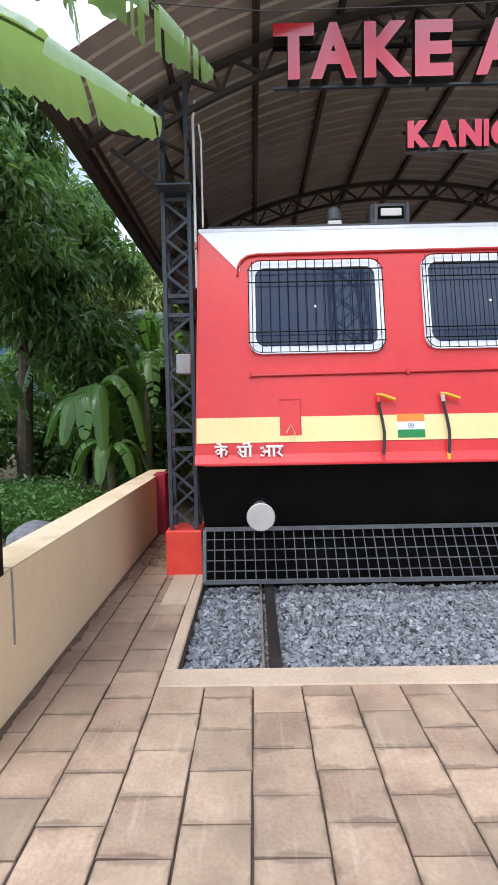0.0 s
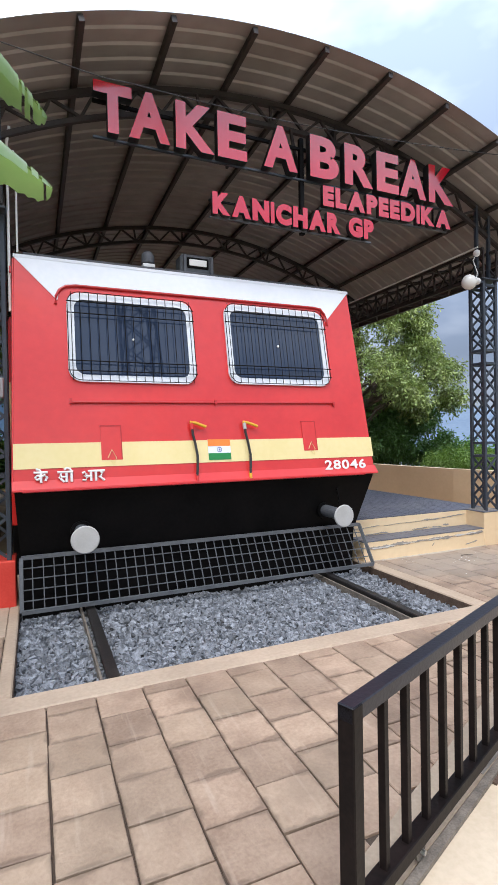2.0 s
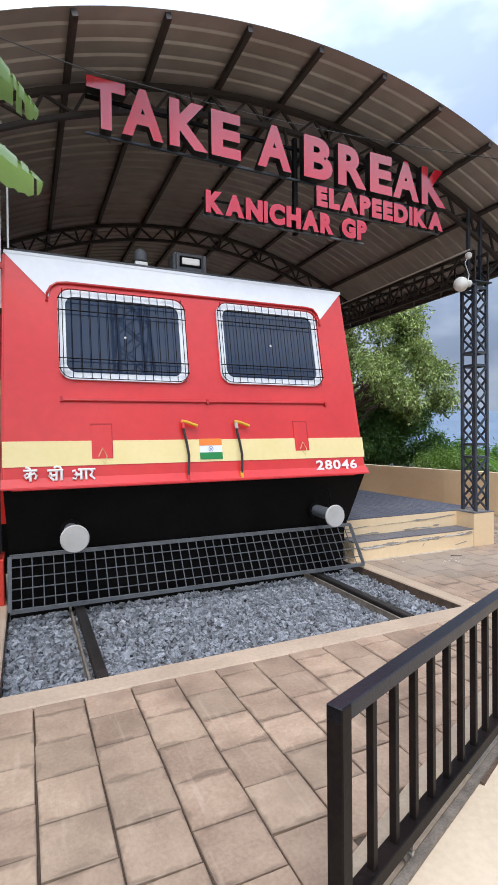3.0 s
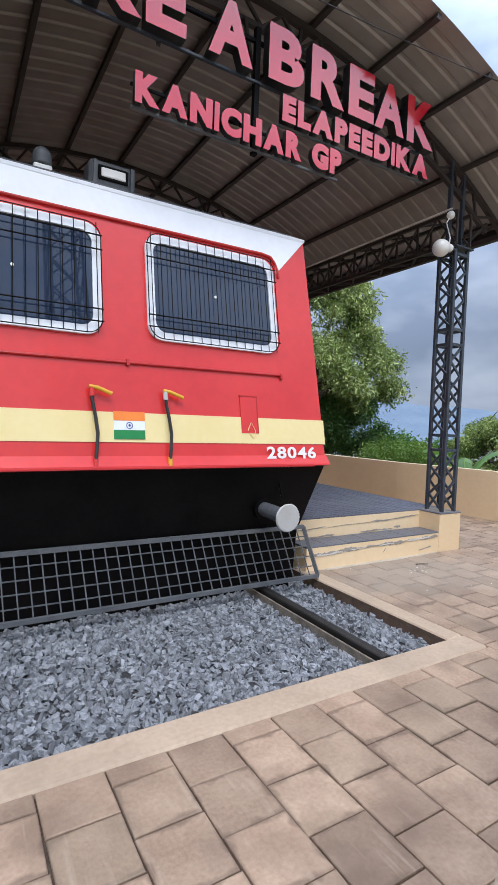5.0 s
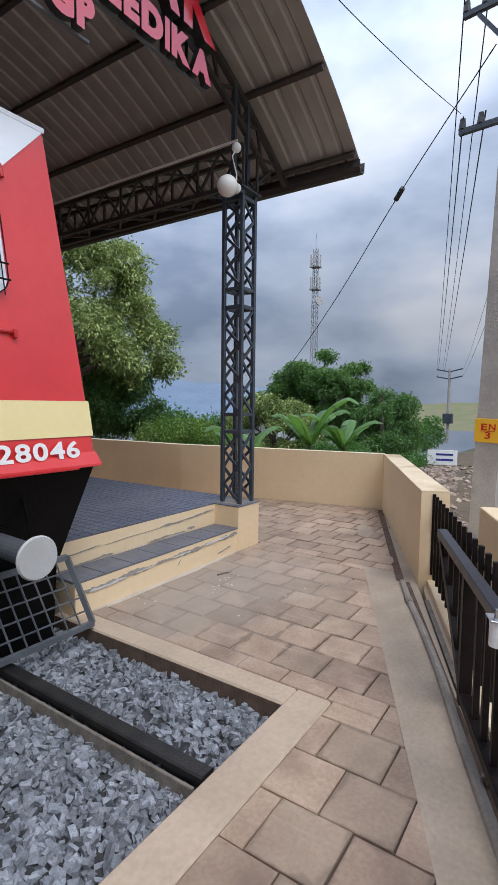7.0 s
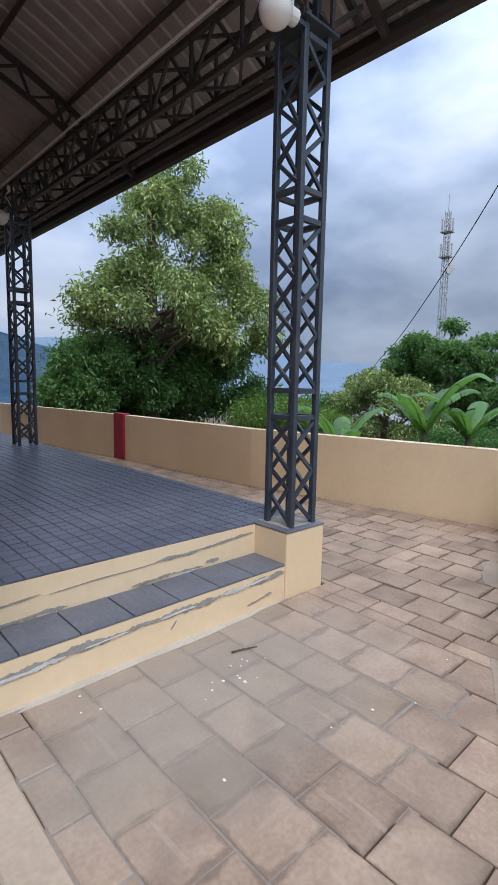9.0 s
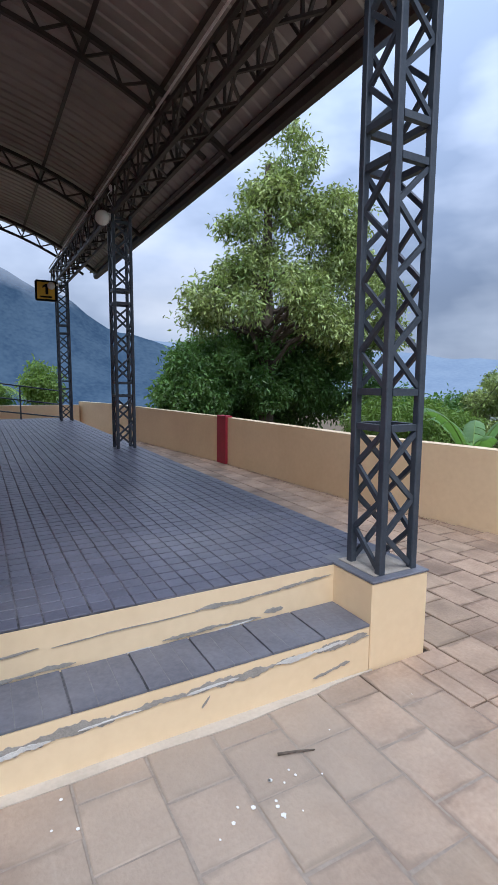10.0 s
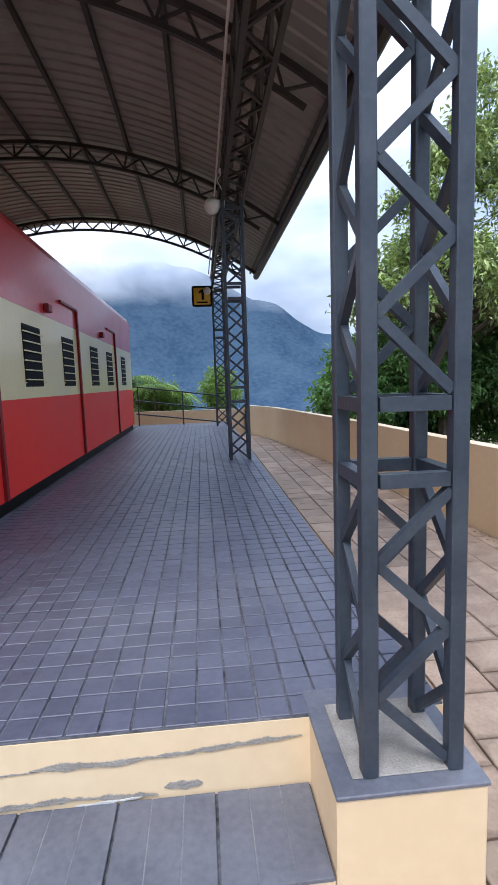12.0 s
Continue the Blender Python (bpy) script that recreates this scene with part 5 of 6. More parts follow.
while 0.225 + 0.158 * i < TAIL - 0.1:
    link("picket", pk, BLACK_GATE, gate).location = (0.225 + 0.158 * i, 0, 0)
    i += 1
for k in range(1, 5):
    u = TAIL + 0.158 * k
    part("picket", boxm(u - 0.014, u + 0.014, -0.014, 0.014, 0.12 + 0.78 * (u - TAIL), 0.727, bevel=0.002), BLACK_GATE, gate)
for x in (0.47, TAIL - 0.5):
    wh = part("gate_wheel", tubem([(x, -0.012, 0.045), (x, 0.012, 0.045)], 0.036, 18), RAIL_SIDE, gate, "small grooved steel wheel")
    part("wheel_axle", tubem([(x, -0.03, 0.045), (x, 0.03, 0.045)], 0.01, 8), CHROME, wh)
# guide bracket with nylon rollers
gb = thing("gate_guide", "steel guide bracket with white nylon rollers over the gate", "gate guide", at=(0.55, 0.85, 0), rz=GATE_RZ)
for k, (u, v) in enumerate(((2.92, 0.055), (2.70, 0.055))):
    part("plate", boxm(u - 0.035, u + 0.045, v - 0.12, v + 0.03, 0.80, 0.806, bevel=0.001), CHROME, gb)
    part("roller", tubem([(u, v, 0.70), (u, v, 0.795)], 0.026, 16), WHITE_PLAIN, gb, "white nylon roller")
    part("bolt", tubem([(u, v, 0.806), (u, v, 0.826), (u, v, 0.84)], 0.012, 8, taper=0.007), CHROME, gb)
    part("guide_post", beamm((u + 0.02, -0.10, -0.01), (u + 0.02, -0.10, 0.80), 0.03), GALV, gb)
# fixed picket fence behind the gate's far end
ff = thing("picket_fence", "black steel picket fence with plain tops by the wall", "fence", at=(0.55, 0.85, 0), rz=GATE_RZ)
part("fence_rail", beamm((3.52, -0.15, 0.70), (5.60, -0.15, 0.70), 0.035), BLACK_GATE, ff)
part("fence_rail", beamm((3.52, -0.15, 0.26), (5.60, -0.15, 0.26), 0.035), BLACK_GATE, ff)
for k in range(14):
    u = 3.60 + 0.15 * k
    part("picket", boxm(u - 0.014, u + 0.014, -0.133, -0.105, 0.10, 0.82, bevel=0.002), BLACK_GATE, ff)
part("fence_plinth", boxm(3.0, 5.70, -0.30, -0.08, -0.15, 0.05, bevel=0.005), BEIGE_TOP, ff, "pale plastered plinth")
bc2 = thing("gate_pier", "beige plastered block outside the gate", "pier", at=(4.75, 2.15, 0), rz=GATE_RZ)
part("pier_block", boxm(-0.35, 0.9, -0.32, -0.05, -0.2, 0.78, bevel=0.006), BEIGE, bc2)

# tall dark gate post at the other side of the entrance
gpost = thing("gate_post", "tall dark brown steel gate post standing on the wall", "gate post", at=(-1.375, 2.41, 0.802))
part("post", boxm(-0.07, 0.085, -0.07, 0.07, 0, 1.77, bevel=0.006), BLACK_GATE, gpost)
part("cap", boxm(-0.075, 0.09, -0.075, 0.075, 1.77, 1.80, bevel=0.005), GATE_TOP, gpost)

# a twig, paint flecks and a cement smear on the pavers
tw = thing("twig", "short dark dry twig lying on the pavers", "twig", at=(4.90, 4.49, 0.008))
part("stick", tubem([(-0.07, 0.03, 0), (0.0, 0.005, 0.004), (0.08, -0.02, 0)], 0.006, 6, taper=0.003), BARK, tw)
fl = thing("paint_flecks", "white paint flecks spilt on the pavers", "paint flecks", kind="stuff")
rs2 = np.random.RandomState(3)
bm = bmesh.new()
for i in range(26):
    x, y = (4.75 + rs2.normal() * 0.10, 4.33 + rs2.normal() * 0.05) if i < 14 else (3.8 + rs2.rand() * 2.6, 3.5 + rs2.rand() * 1.25)
    r = 0.003 + 0.007 * rs2.rand()
    n = 6
    vsx = [bm.verts.new((x + r * (0.6 + 0.6 * rs2.rand()) * math.cos(a), y + r * math.sin(a), 0.0075)) for a in [2 * math.pi * k / n for k in range(n)]]
    bm.faces.new(vsx)
ex = bmesh.ops.extrude_face_region(bm, geom=bm.faces[:])
bmesh.ops.translate(bm, verts=[g for g in ex["geom"] if isinstance(g, bmesh.types.BMVert)], vec=(0, 0, 0.0015))
part("flecks", bm, WHITE_PLAIN, fl)


def blot(name, cx, cy, rx, ry, seed, z, material, label, rz=0.0, n=44):
    bm = bmesh.new()
    pts = []
    for k in range(n):
        a = 2 * math.pi * k / n
        f = 0.82 + 0.35 * noise.noise(Vector((2.0 * math.cos(a), 2.0 * math.sin(a), seed)))
        u, v = rx * f * math.cos(a), ry * f * math.sin(a)
        pts.append((cx + u * math.cos(rz) - v * math.sin(rz), cy + u * math.sin(rz) + v * math.cos(rz)))
    prism(bm, pts, z - 0.006, z)
    return tagged(part(name, bm, material), label, "stain", kind="structure")


blot("cement_smear", 4.55, 4.80, 1.1, 0.045, 2.0, 0.0055, DUST, "pale cement smear along the step's foot")
blot("joint_filling", 4.7, 4.02, 1.45, 0.95, 5.0, -0.0035, JOINT_FILL, "pale cement washed into the paver joints")
blot("damp_patch", 7.25, 4.02, 0.42, 0.12, 8.0, 0.0045, SCREED, "dark damp cement patch by the wall", 0.44)
dp = thing("drain_pipe", "half-buried grey plastic pipe along the wall's foot", "pipe", kind="structure")
part("pipe", tubem([(1.60, 1.295, -0.024), (2.30, 1.588, -0.014), (3.05, 1.905, -0.004), (3.67, 2.176, 0.0), (4.23, 2.404, 0.004), (4.80, 2.662, 0.006), (5.27, 2.89, 0.006), (5.66, 3.06, 0.004)], 0.027, 10), PIPE, dp, "dusty grey plastic pipe")
part("pipe_collar", tubem([(5.20, 2.857, 0.006), (5.29, 2.90, 0.006)], 0.033, 10), PIPE, dp)
part("gutter_dirt", beamm((1.60, 1.232, -0.008), (5.70, 3.035, -0.008), 0.05, 0.016), DIRT, dp, "dark wet dirt beside the pipe")
part("gutter_dirt", beamm((5.70, 3.09, -0.006), (8.60, 4.29, -0.006), 0.07, 0.016), DIRT, dp, "dark wet dirt at the wall's foot")

# ---- plants ----
lr = np.random.RandomState(11)


def leaf_mesh(name, centres, size, aspect=0.32, droop=0.5, spread=0.3, outward=None):
    """Folded leaves of two triangles each at the given places."""
    n = len(centres)
    c = np.asarray(centres, float)
    d = lr.normal(size=(n, 3))
    if outward is not None:
        d = d * 0.75 + outward * 0.45
    d[:, 2] -= droop * np.linalg.norm(d, axis=1)
    d /= np.linalg.norm(d, axis=1)[:, None]
    r = lr.normal(size=(n, 3))
    s = np.cross(d, r)
    s /= np.linalg.norm(s, axis=1)[:, None]
    u = np.cross(s, d)
    u *= np.sign(u[:, 2:3] + 1e-6)
    L = (size * (1 + spread * lr.uniform(-1, 1, n)))[:, None]
    W = L * aspect
    base_, tip = c, c + d * L - u * L * 0.12
    mid = c + d * L * 0.45
    v = np.stack([base_, mid + s * W * 0.5 + u * W * 0.25, tip, mid - s * W * 0.5 + u * W * 0.25], 1).reshape(-1, 3)
    i = np.arange(n)[:, None] * 4
    f = np.concatenate([i + [0, 1, 2], i + [0, 2, 3]], 1).reshape(-1, 3)
    me = bpy.data.meshes.new(name)
    me.vertices.add(len(v))
    me.vertices.foreach_set("co", v.ravel())
    me.loops.add(f.size)
    me.loops.foreach_set("vertex_index", f.ravel())
    me.polygons.add(len(f))
    me.polygons.foreach_set("loop_start", np.arange(0, f.size, 3))
    me.update(calc_edges=True)
    return me


def clump_points(blobs, n, twig, per, cap=0.0):
    """Leaf places in small tufts over the outer parts of ellipsoid blobs."""
    vol = np.array([b[3] * b[4] * b[5] for b in blobs]) ** 0.67
    tufts = max(1, n // per)
    which = lr.choice(len(blobs), tufts, p=vol / vol.sum())
    b = np.array(blobs)[which]
    d = lr.normal(size=(tufts, 3))
    d[:, 2] += cap
    d /= np.linalg.norm(d, axis=1)[:, None]
    rad = 1 - np.abs(lr.normal(size=(tufts, 1))) * 0.22
    t = b[:, :3] + d * b[:, 3:6] * np.clip(rad, 0.15, 1.12)
    p = np.repeat(t, per, 0) + lr.normal(size=(tufts * per, 3)) * twig
    return p, np.repeat(d, per, 0)


def tree(name, label, base_, trunk_h, r, blobs, n, size, material, group="", twig=0.13, per=14, aspect=0.3, droop=0.55, limbs=9, cap=0.0, shade_crown=None):
    t = thing(name, label, "tree" if "tree" in name else "bush", at=base_, group=group)
    o = Vector(base_)
    local = [(b[0] - o.x, b[1] - o.y, b[2] - o.z, b[3], b[4], b[5]) for b in blobs]
    bm = bmesh.new()
    if trunk_h:
        top = Vector((lr.uniform(-.2, .2), lr.uniform(-.2, .2), trunk_h))
        tube(bm, [(0, 0, -0.3), top * 0.35 + Vector((0.08, 0.03, 0)), top * 0.7, top], r, 9, taper=r * 0.4)
        part("trunk", bm, BARK, t)
        for k in range(limbs):
            bm = bmesh.new()
            b = local[k % len(local)]
            s = top * lr.uniform(0.35, 1.0)
            e = Vector(b[:3]) + Vector(lr.uniform(-0.4, 0.4, 3)) * b[3]
            s = s * min(1.0, max(0.2, (e.z - 0.2 * (e - s).length) / max(s.z, 0.1)))
            m = (s + e) / 2 + Vector((0, 0, 0.04 * (e - s).length)) + Vector(lr.normal(size=3)) * 0.12
            tube(bm, [s, m, e], r * 0.32, 6, taper=r * 0.06)
            for _ in range(3):
                e2 = m + Vector(lr.normal(size=3)) * b[3] * 0.35
                tube(bm, [m, (m + e2) / 2 + Vector((0, 0, 0.1)), e2], r * 0.14, 5, taper=r * 0.03)
            part("limb", bm, BARK, t)
    p, out = clump_points(local, n, twig, per, cap)
    link("crown", leaf_mesh("crown", p, size, aspect, droop, outward=out), material, t)
    # optional lower crown whose darker leaf colour stands for shade
    if shade_crown:
        p, out = clump_points([(b[0] - o.x, b[1] - o.y, b[2] - o.z, b[3], b[4], b[5]) for b in shade_crown[0]], shade_crown[1], twig, per, cap)
        link("lower_crown", leaf_mesh("lower_crown", p, size, aspect, droop, outward=out), shade_crown[2], t, "lower leaves darkened to stand in for crown shade")
    return t


def blob_cloud(cx, cy, cz, rx, ry, rz, k, s, flat=1.0):
    out = []
    for _ in range(k):
        d = lr.normal(size=3)
        d /= np.linalg.norm(d)
        q = lr.uniform(0.45, 0.95)
        out.append((cx + d[0] * rx * q, cy + d[1] * ry * q, cz + d[2] * rz * q, s * lr.uniform(0.7, 1.2), s * lr.uniform(0.7, 1.2), s * flat * lr.uniform(0.55, 0.95)))
    return out


def crown(cx, cy, cz, rx, ry, rz, k, s, low=-0.45, flat=0.7):
    """Clumps set out over the shell of an ellipsoid, fewer below."""
    out = []
    while len(out) < k:
        d = lr.normal(size=3)
        d /= np.linalg.norm(d)
        if d[2] < low:
            continue
        q = lr.uniform(0.72, 1.0)
        c = s * lr.uniform(0.65, 1.25)
        out.append((cx + d[0] * rx * q, cy + d[1] * ry * q, cz + d[2] * rz * q, c, c, c * flat))
    return out


# the mango tree beyond the wall
mango = (crown(11.7, 16.2, 3.5, 2.6, 2.2, 1.6, 58, 0.40, -0.5, 0.75) + crown(14.5, 16.2, 3.4, 1.9, 1.7, 2.0, 48, 0.40, -0.6, 0.75) + crown(12.9, 16.2, 5.4, 1.9, 1.5, 1.1, 30, 0.36, -0.6, 0.75)
         + crown(10.9, 16.2, 5.7, 0.7, 0.6, 0.35, 9, 0.26) + crown(11.8, 16.2, 6.8, 1.0, 0.8, 0.6, 20, 0.28, -0.6) + crown(13.8, 16.2, 6.5, 1.2, 0.9, 0.8, 26, 0.30, -0.6) + crown(12.5, 16.2, 8.0, 0.7, 0.6, 0.85, 20, 0.25, -0.6))
# the dark leaf colour here replaces the shade below the upper crown
shade_leaves = crown(11.4, 16.8, 1.6, 2.6, 1.0, 1.2, 44, 0.38, -0.9, 0.9) + crown(14.8, 16.6, 1.3, 1.7, 1.0, 1.3, 34, 0.38, -0.9, 0.9)
tree("mango_tree", "tall leafy mango tree beyond the boundary wall", (11.75, 16.5, -1.9), 9.8, 0.27, mango, 50000, 0.17, LEAF, twig=0.15, per=18, aspect=0.34, droop=0.5, limbs=40, cap=0.35, shade_crown=(shade_leaves, 44000, LEAF_DARK))
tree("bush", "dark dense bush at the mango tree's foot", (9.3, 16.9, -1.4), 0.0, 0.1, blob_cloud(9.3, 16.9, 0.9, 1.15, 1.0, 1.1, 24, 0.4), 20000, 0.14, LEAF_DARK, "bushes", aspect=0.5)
# this second bush is added as a dark backing for the crown's shaded inside
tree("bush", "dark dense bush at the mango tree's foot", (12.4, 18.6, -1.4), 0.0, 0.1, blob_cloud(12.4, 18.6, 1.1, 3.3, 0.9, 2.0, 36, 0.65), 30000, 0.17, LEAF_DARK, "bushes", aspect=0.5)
tree("bush", "light green undergrowth behind the wall", (14.3, 12.9, -1.6), 0.0, 0.1, blob_cloud(14.6, 12.9, 0.15, 2.2, 1.4, 0.9, 20, 0.5), 16000, 0.13, LEAF_LIGHT, "bushes", aspect=0.35)
tree("bush", "green undergrowth behind the wall", (11.4, 18.6, -1.6), 0.0, 0.1, blob_cloud(11.4, 18.6, -0.3, 1.8, 1.6, 0.8, 10, 0.6), 7000, 0.18, LEAF_BUSH, "bushes", aspect=0.35)
tree("bush", "dark green undergrowth beyond the mango tree", (18.0, 16.0, -1.8), 0.0, 0.1, blob_cloud(18.0, 16.0, 0.0, 3.0, 1.4, 1.2, 24, 0.6), 16000, 0.17, LEAF_BUSH, "bushes", aspect=0.4)
# trees by the road
tree("rain_tree", "broad dark green tree with layered flat crown", (23.0, 12.2, -3.0), 5.6, 0.3, crown(23.0, 12.1, 1.7, 2.0, 2.5, 2.2, 46, 0.62, -0.8, 0.42), 52000, 0.15, LEAF_DARK, "roadside trees", twig=0.10, per=18, aspect=0.45, droop=0.15, cap=0.5)
tree("rain_tree", "dark spreading tree behind the bananas", (26.5, 14.8, -3.0), 5.0, 0.3, crown(26.5, 14.6, 1.6, 2.6, 2.4, 1.7, 26, 0.8, -0.8, 0.45), 22000, 0.2, LEAF_DARK, "roadside trees", twig=0.16, per=16, aspect=0.5, droop=0.2)
tree("rain_tree", "mid-green tree beyond the wall", (19.5, 12.9, -2.6), 3.5, 0.2, crown(19.5, 12.9, 0.5, 1.6, 2.0, 1.5, 34, 0.5, -0.8, 0.55), 32000, 0.13, LEAF, "roadside trees", twig=0.10, per=18, aspect=0.4, droop=0.3, cap=0.5)
tree("roadside_tree", "dark ragged tree beside the road", (21.0, 8.5, -1.6), 3.6, 0.14, crown(21.0, 8.4, 0.7, 1.3, 1.15, 1.7, 36, 0.42, -0.9), 34000, 0.13, LEAF_DARK, "roadside trees", twig=0.11, per=16, aspect=0.4, cap=0.3)
tree("hedge_bush", "light green shrubs behind the bananas", (15.5, 7.9, -0.6), 0.0, 0.1, blob_cloud(15.6, 8.2, -0.2, 2.4, 1.0, 0.6, 22, 0.36), 16000, 0.10, LEAF_BUSH, "bushes", aspect=0.45)
tree("hedge_bush", "low green weeds by the road", (16.6, 6.1, -0.5), 0.0, 0.1, blob_cloud(16.6, 6.2, -0.25, 1.2, 0.5, 0.35, 12, 0.25), 6000, 0.09, LEAF_BUSH, "bushes", aspect=0.4)
tree("hedge_bush", "dark shrubs far along the road", (37.0, 12.5, -1.8), 0.0, 0.1, blob_cloud(37.0, 12.5, -0.3, 3.0, 3.0, 1.3, 22, 0.8), 12000, 0.22, LEAF_BUSH, "bushes", aspect=0.45)
tree("hedge_bush", "dark shrubs far along the road", (46.0, 20.0, -2.5), 0.0, 0.1, blob_cloud(46.0, 20.0, -0.2, 4.0, 5.0, 1.8, 26, 1.0), 12000, 0.28, LEAF_DARK, "bushes", aspect=0.45)
# far end
tree("bush", "pale green shrub beyond the end wall", (6.1, 23.6, -1.5), 2.5, 0.05, blob_cloud(6.0, 23.6, 1.4, 0.7, 0.6, 0.9, 10, 0.4), 5000, 0.16, LEAF_LIGHT, "bushes", aspect=0.35)
tree("bush", "green thicket beyond the end wall", (3.4, 22.5, -1.3), 0.0, 0.1, blob_cloud(3.2, 22.5, 0.6, 2.2, 0.8, 0.8, 12, 0.5), 7000, 0.17, LEAF_BUSH, "bushes", aspect=0.35)
# the grove beside the entrance
tree("forest_tree", "tall tree with hanging dark foliage", (-4.4, 9.4, 0.0), 7.2, 0.16, crown(-3.7, 9.3, 4.3, 1.5, 1.3, 1.9, 30, 0.46, -0.9), 20000, 0.21, LEAF_DARK, "grove trees", twig=0.12, per=16, droop=0.9, limbs=22)
tree("forest_tree", "tall tree with hanging dark foliage", (-7.5, 13.5, 0.0), 9.0, 0.25, crown(-6.8, 13.5, 6.0, 2.6, 2.4, 2.6, 34, 0.75), 24000, 0.22, LEAF, "grove trees", twig=0.18, droop=0.8, limbs=18)
tree("forest_tree", "leafy mid-green tree in the grove", (-3.4, 15.0, 0.0), 6.0, 0.2, crown(-3.2, 15.0, 4.0, 1.9, 1.7, 2.2, 30, 0.6), 22000, 0.2, LEAF, "grove trees", twig=0.16, droop=0.7, limbs=14)
tree("forest_tree", "slender tree overhanging the entrance with glossy leaves", (-4.6, 5.8, 0.0), 6.2, 0.1, crown(-3.7, 7.0, 5.0, 1.25, 1.1, 1.3, 30, 0.34, -0.9), 13000, 0.18, LEAF_DARK, "grove trees", twig=0.11, droop=0.9, limbs=20)
for bx, by, bz, rx, ry, rz, k, sz, n, lf, m, lab in (
        (-3.6, 12.2, 1.6, 2.6, 0.9, 1.8, 40, 0.5, 30000, 0.17, LEAF_DARK, "dark green thicket under the trees"),
        (-2.4, 16.0, 1.4, 1.6, 1.6, 1.6, 16, 0.5, 11000, 0.17, LEAF_BUSH, "green thicket under the trees"),
        (-6.4, 9.4, 1.4, 1.7, 1.6, 1.6, 26, 0.45, 18000, 0.16, LEAF_DARK, "green thicket under the trees"),
        (-9.5, 10.5, 2.0, 2.4, 2.2, 2.4, 18, 0.6, 12000, 0.2, LEAF_DARK, "dark green thicket under the trees"),
        (-5.5, 19.0, 3.2, 5.0, 1.6, 3.6, 30, 0.9, 20000, 0.24, LEAF_DARK, "dark green thicket behind the trees"),
        (-2.0, 10.0, 0.9, 0.8, 0.8, 0.8, 14, 0.4, 9000, 0.15, LEAF_DARK, "dark green thicket behind the wall"),
        (-3.5, 6.5, 0.30, 1.6, 1.9, 0.16, 60, 0.26, 26000, 0.085, LEAF_BUSH, "low leafy ground plants behind the wall")):
    tree("bush", lab, (bx, by, 0.0), 0.0, 0.1, blob_cloud(bx, by, bz, rx, ry, rz, k, sz), n, lf, m, "bushes", twig=0.1, aspect=0.42, cap=0.4)
# unseen trees added across the road to darken the sign letters' reflections
for bx, by, h in ((-9.0, -13.0, 6.0), (13.5, -12.0, 6.0), (-3.5, -18.0, 6.0)):
    tree("roadside_tree", "unseen leafy tree added across the road for reflections", (bx, by, -0.25), h * 0.8, 0.2, blob_cloud(bx, by, h * 0.62, 2.4, 1.8, h * 0.33, 14, 1.1), 7000, 0.32, LEAF_DARK, "roadside trees", twig=0.25, aspect=0.45)


def banana_blade(pts, width, seed, tears=0.35, hang=0.5):
    """A long blade along its midrib, torn into strips that hang to both sides."""
    rr = np.random.RandomState(seed)
    pts = [Vector(p) for p in pts]
    n = 84
    path = []
    m = len(pts) - 1
    for i in range(n + 1):
        t = i / n * m
        k = min(int(t), m - 1)
        f = t - k
        p0, p1, p2, p3 = pts[max(k - 1, 0)], pts[k], pts[k + 1], pts[min(k + 2, m)]
        path.append(0.5 * ((2 * p1) + (p2 - p0) * f + (2 * p0 - 5 * p1 + 4 * p2 - p3) * f * f + (3 * p1 - p0 - 3 * p2 + p3) * f ** 3))
    bm = bmesh.new()
    for side in (-1, 1):
        prev = None
        drop = hang
        for i in range(n + 1):
            d = (path[min(i + 1, n)] - path[max(i - 1, 0)]).normalized()
            s = d.cross(Vector((0, 0, 1))).normalized() * side
            t = i / n
            w = width * (max(0.0, math.sin(math.pi * min(1, 0.06 + t * 0.94))) ** 0.55) * (1 + 0.05 * rr.normal())
            if rr.rand() < tears:
                drop = hang * rr.uniform(0.8, 1.2)
                prev = None
            row = []
            for j in range(5):
                q = j / 4
                ang = drop * q * 1.25
                off = s * (w * (math.sin(ang) / max(drop * 1.25, 0.01) if drop > 0.05 else q)) + Vector((0, 0, -1)) * (w * (1 - math.cos(ang)) / max(drop * 1.25, 0.01))
                row.append(bm.verts.new(path[i] + off + d * (0.03 * q * w)))
            if prev:
                for j in range(4):
                    bm.faces.new((prev[j], row[j], row[j + 1], prev[j + 1]))
            prev = row
    rib = bmesh.new()
    tube(rib, path, 0.014, 6, taper=0.003)
    return bm, rib


def banana(at, h, leaves, label, material=BANANA, group="banana plants", tears=0.12):
    b = thing("banana_plant", label, "banana plant", at=at, group=group)
    part("stem", tubem([(0, 0, -0.3), (0.02, 0, h * 0.5), (0, 0, h)], 0.09, 10, taper=0.05), STEM, b)
    for k, (pts, w, hang, *torn) in enumerate(leaves):
        blade, rib = banana_blade(pts, w, int(abs(at[0] * 31 + at[1] * 17)) + k, torn[0] if torn else tears, hang)
        lf = part("leaf", blade, material, b, smooth=True)
        part("midrib", rib, LEAF_LIGHT, lf)
    return b


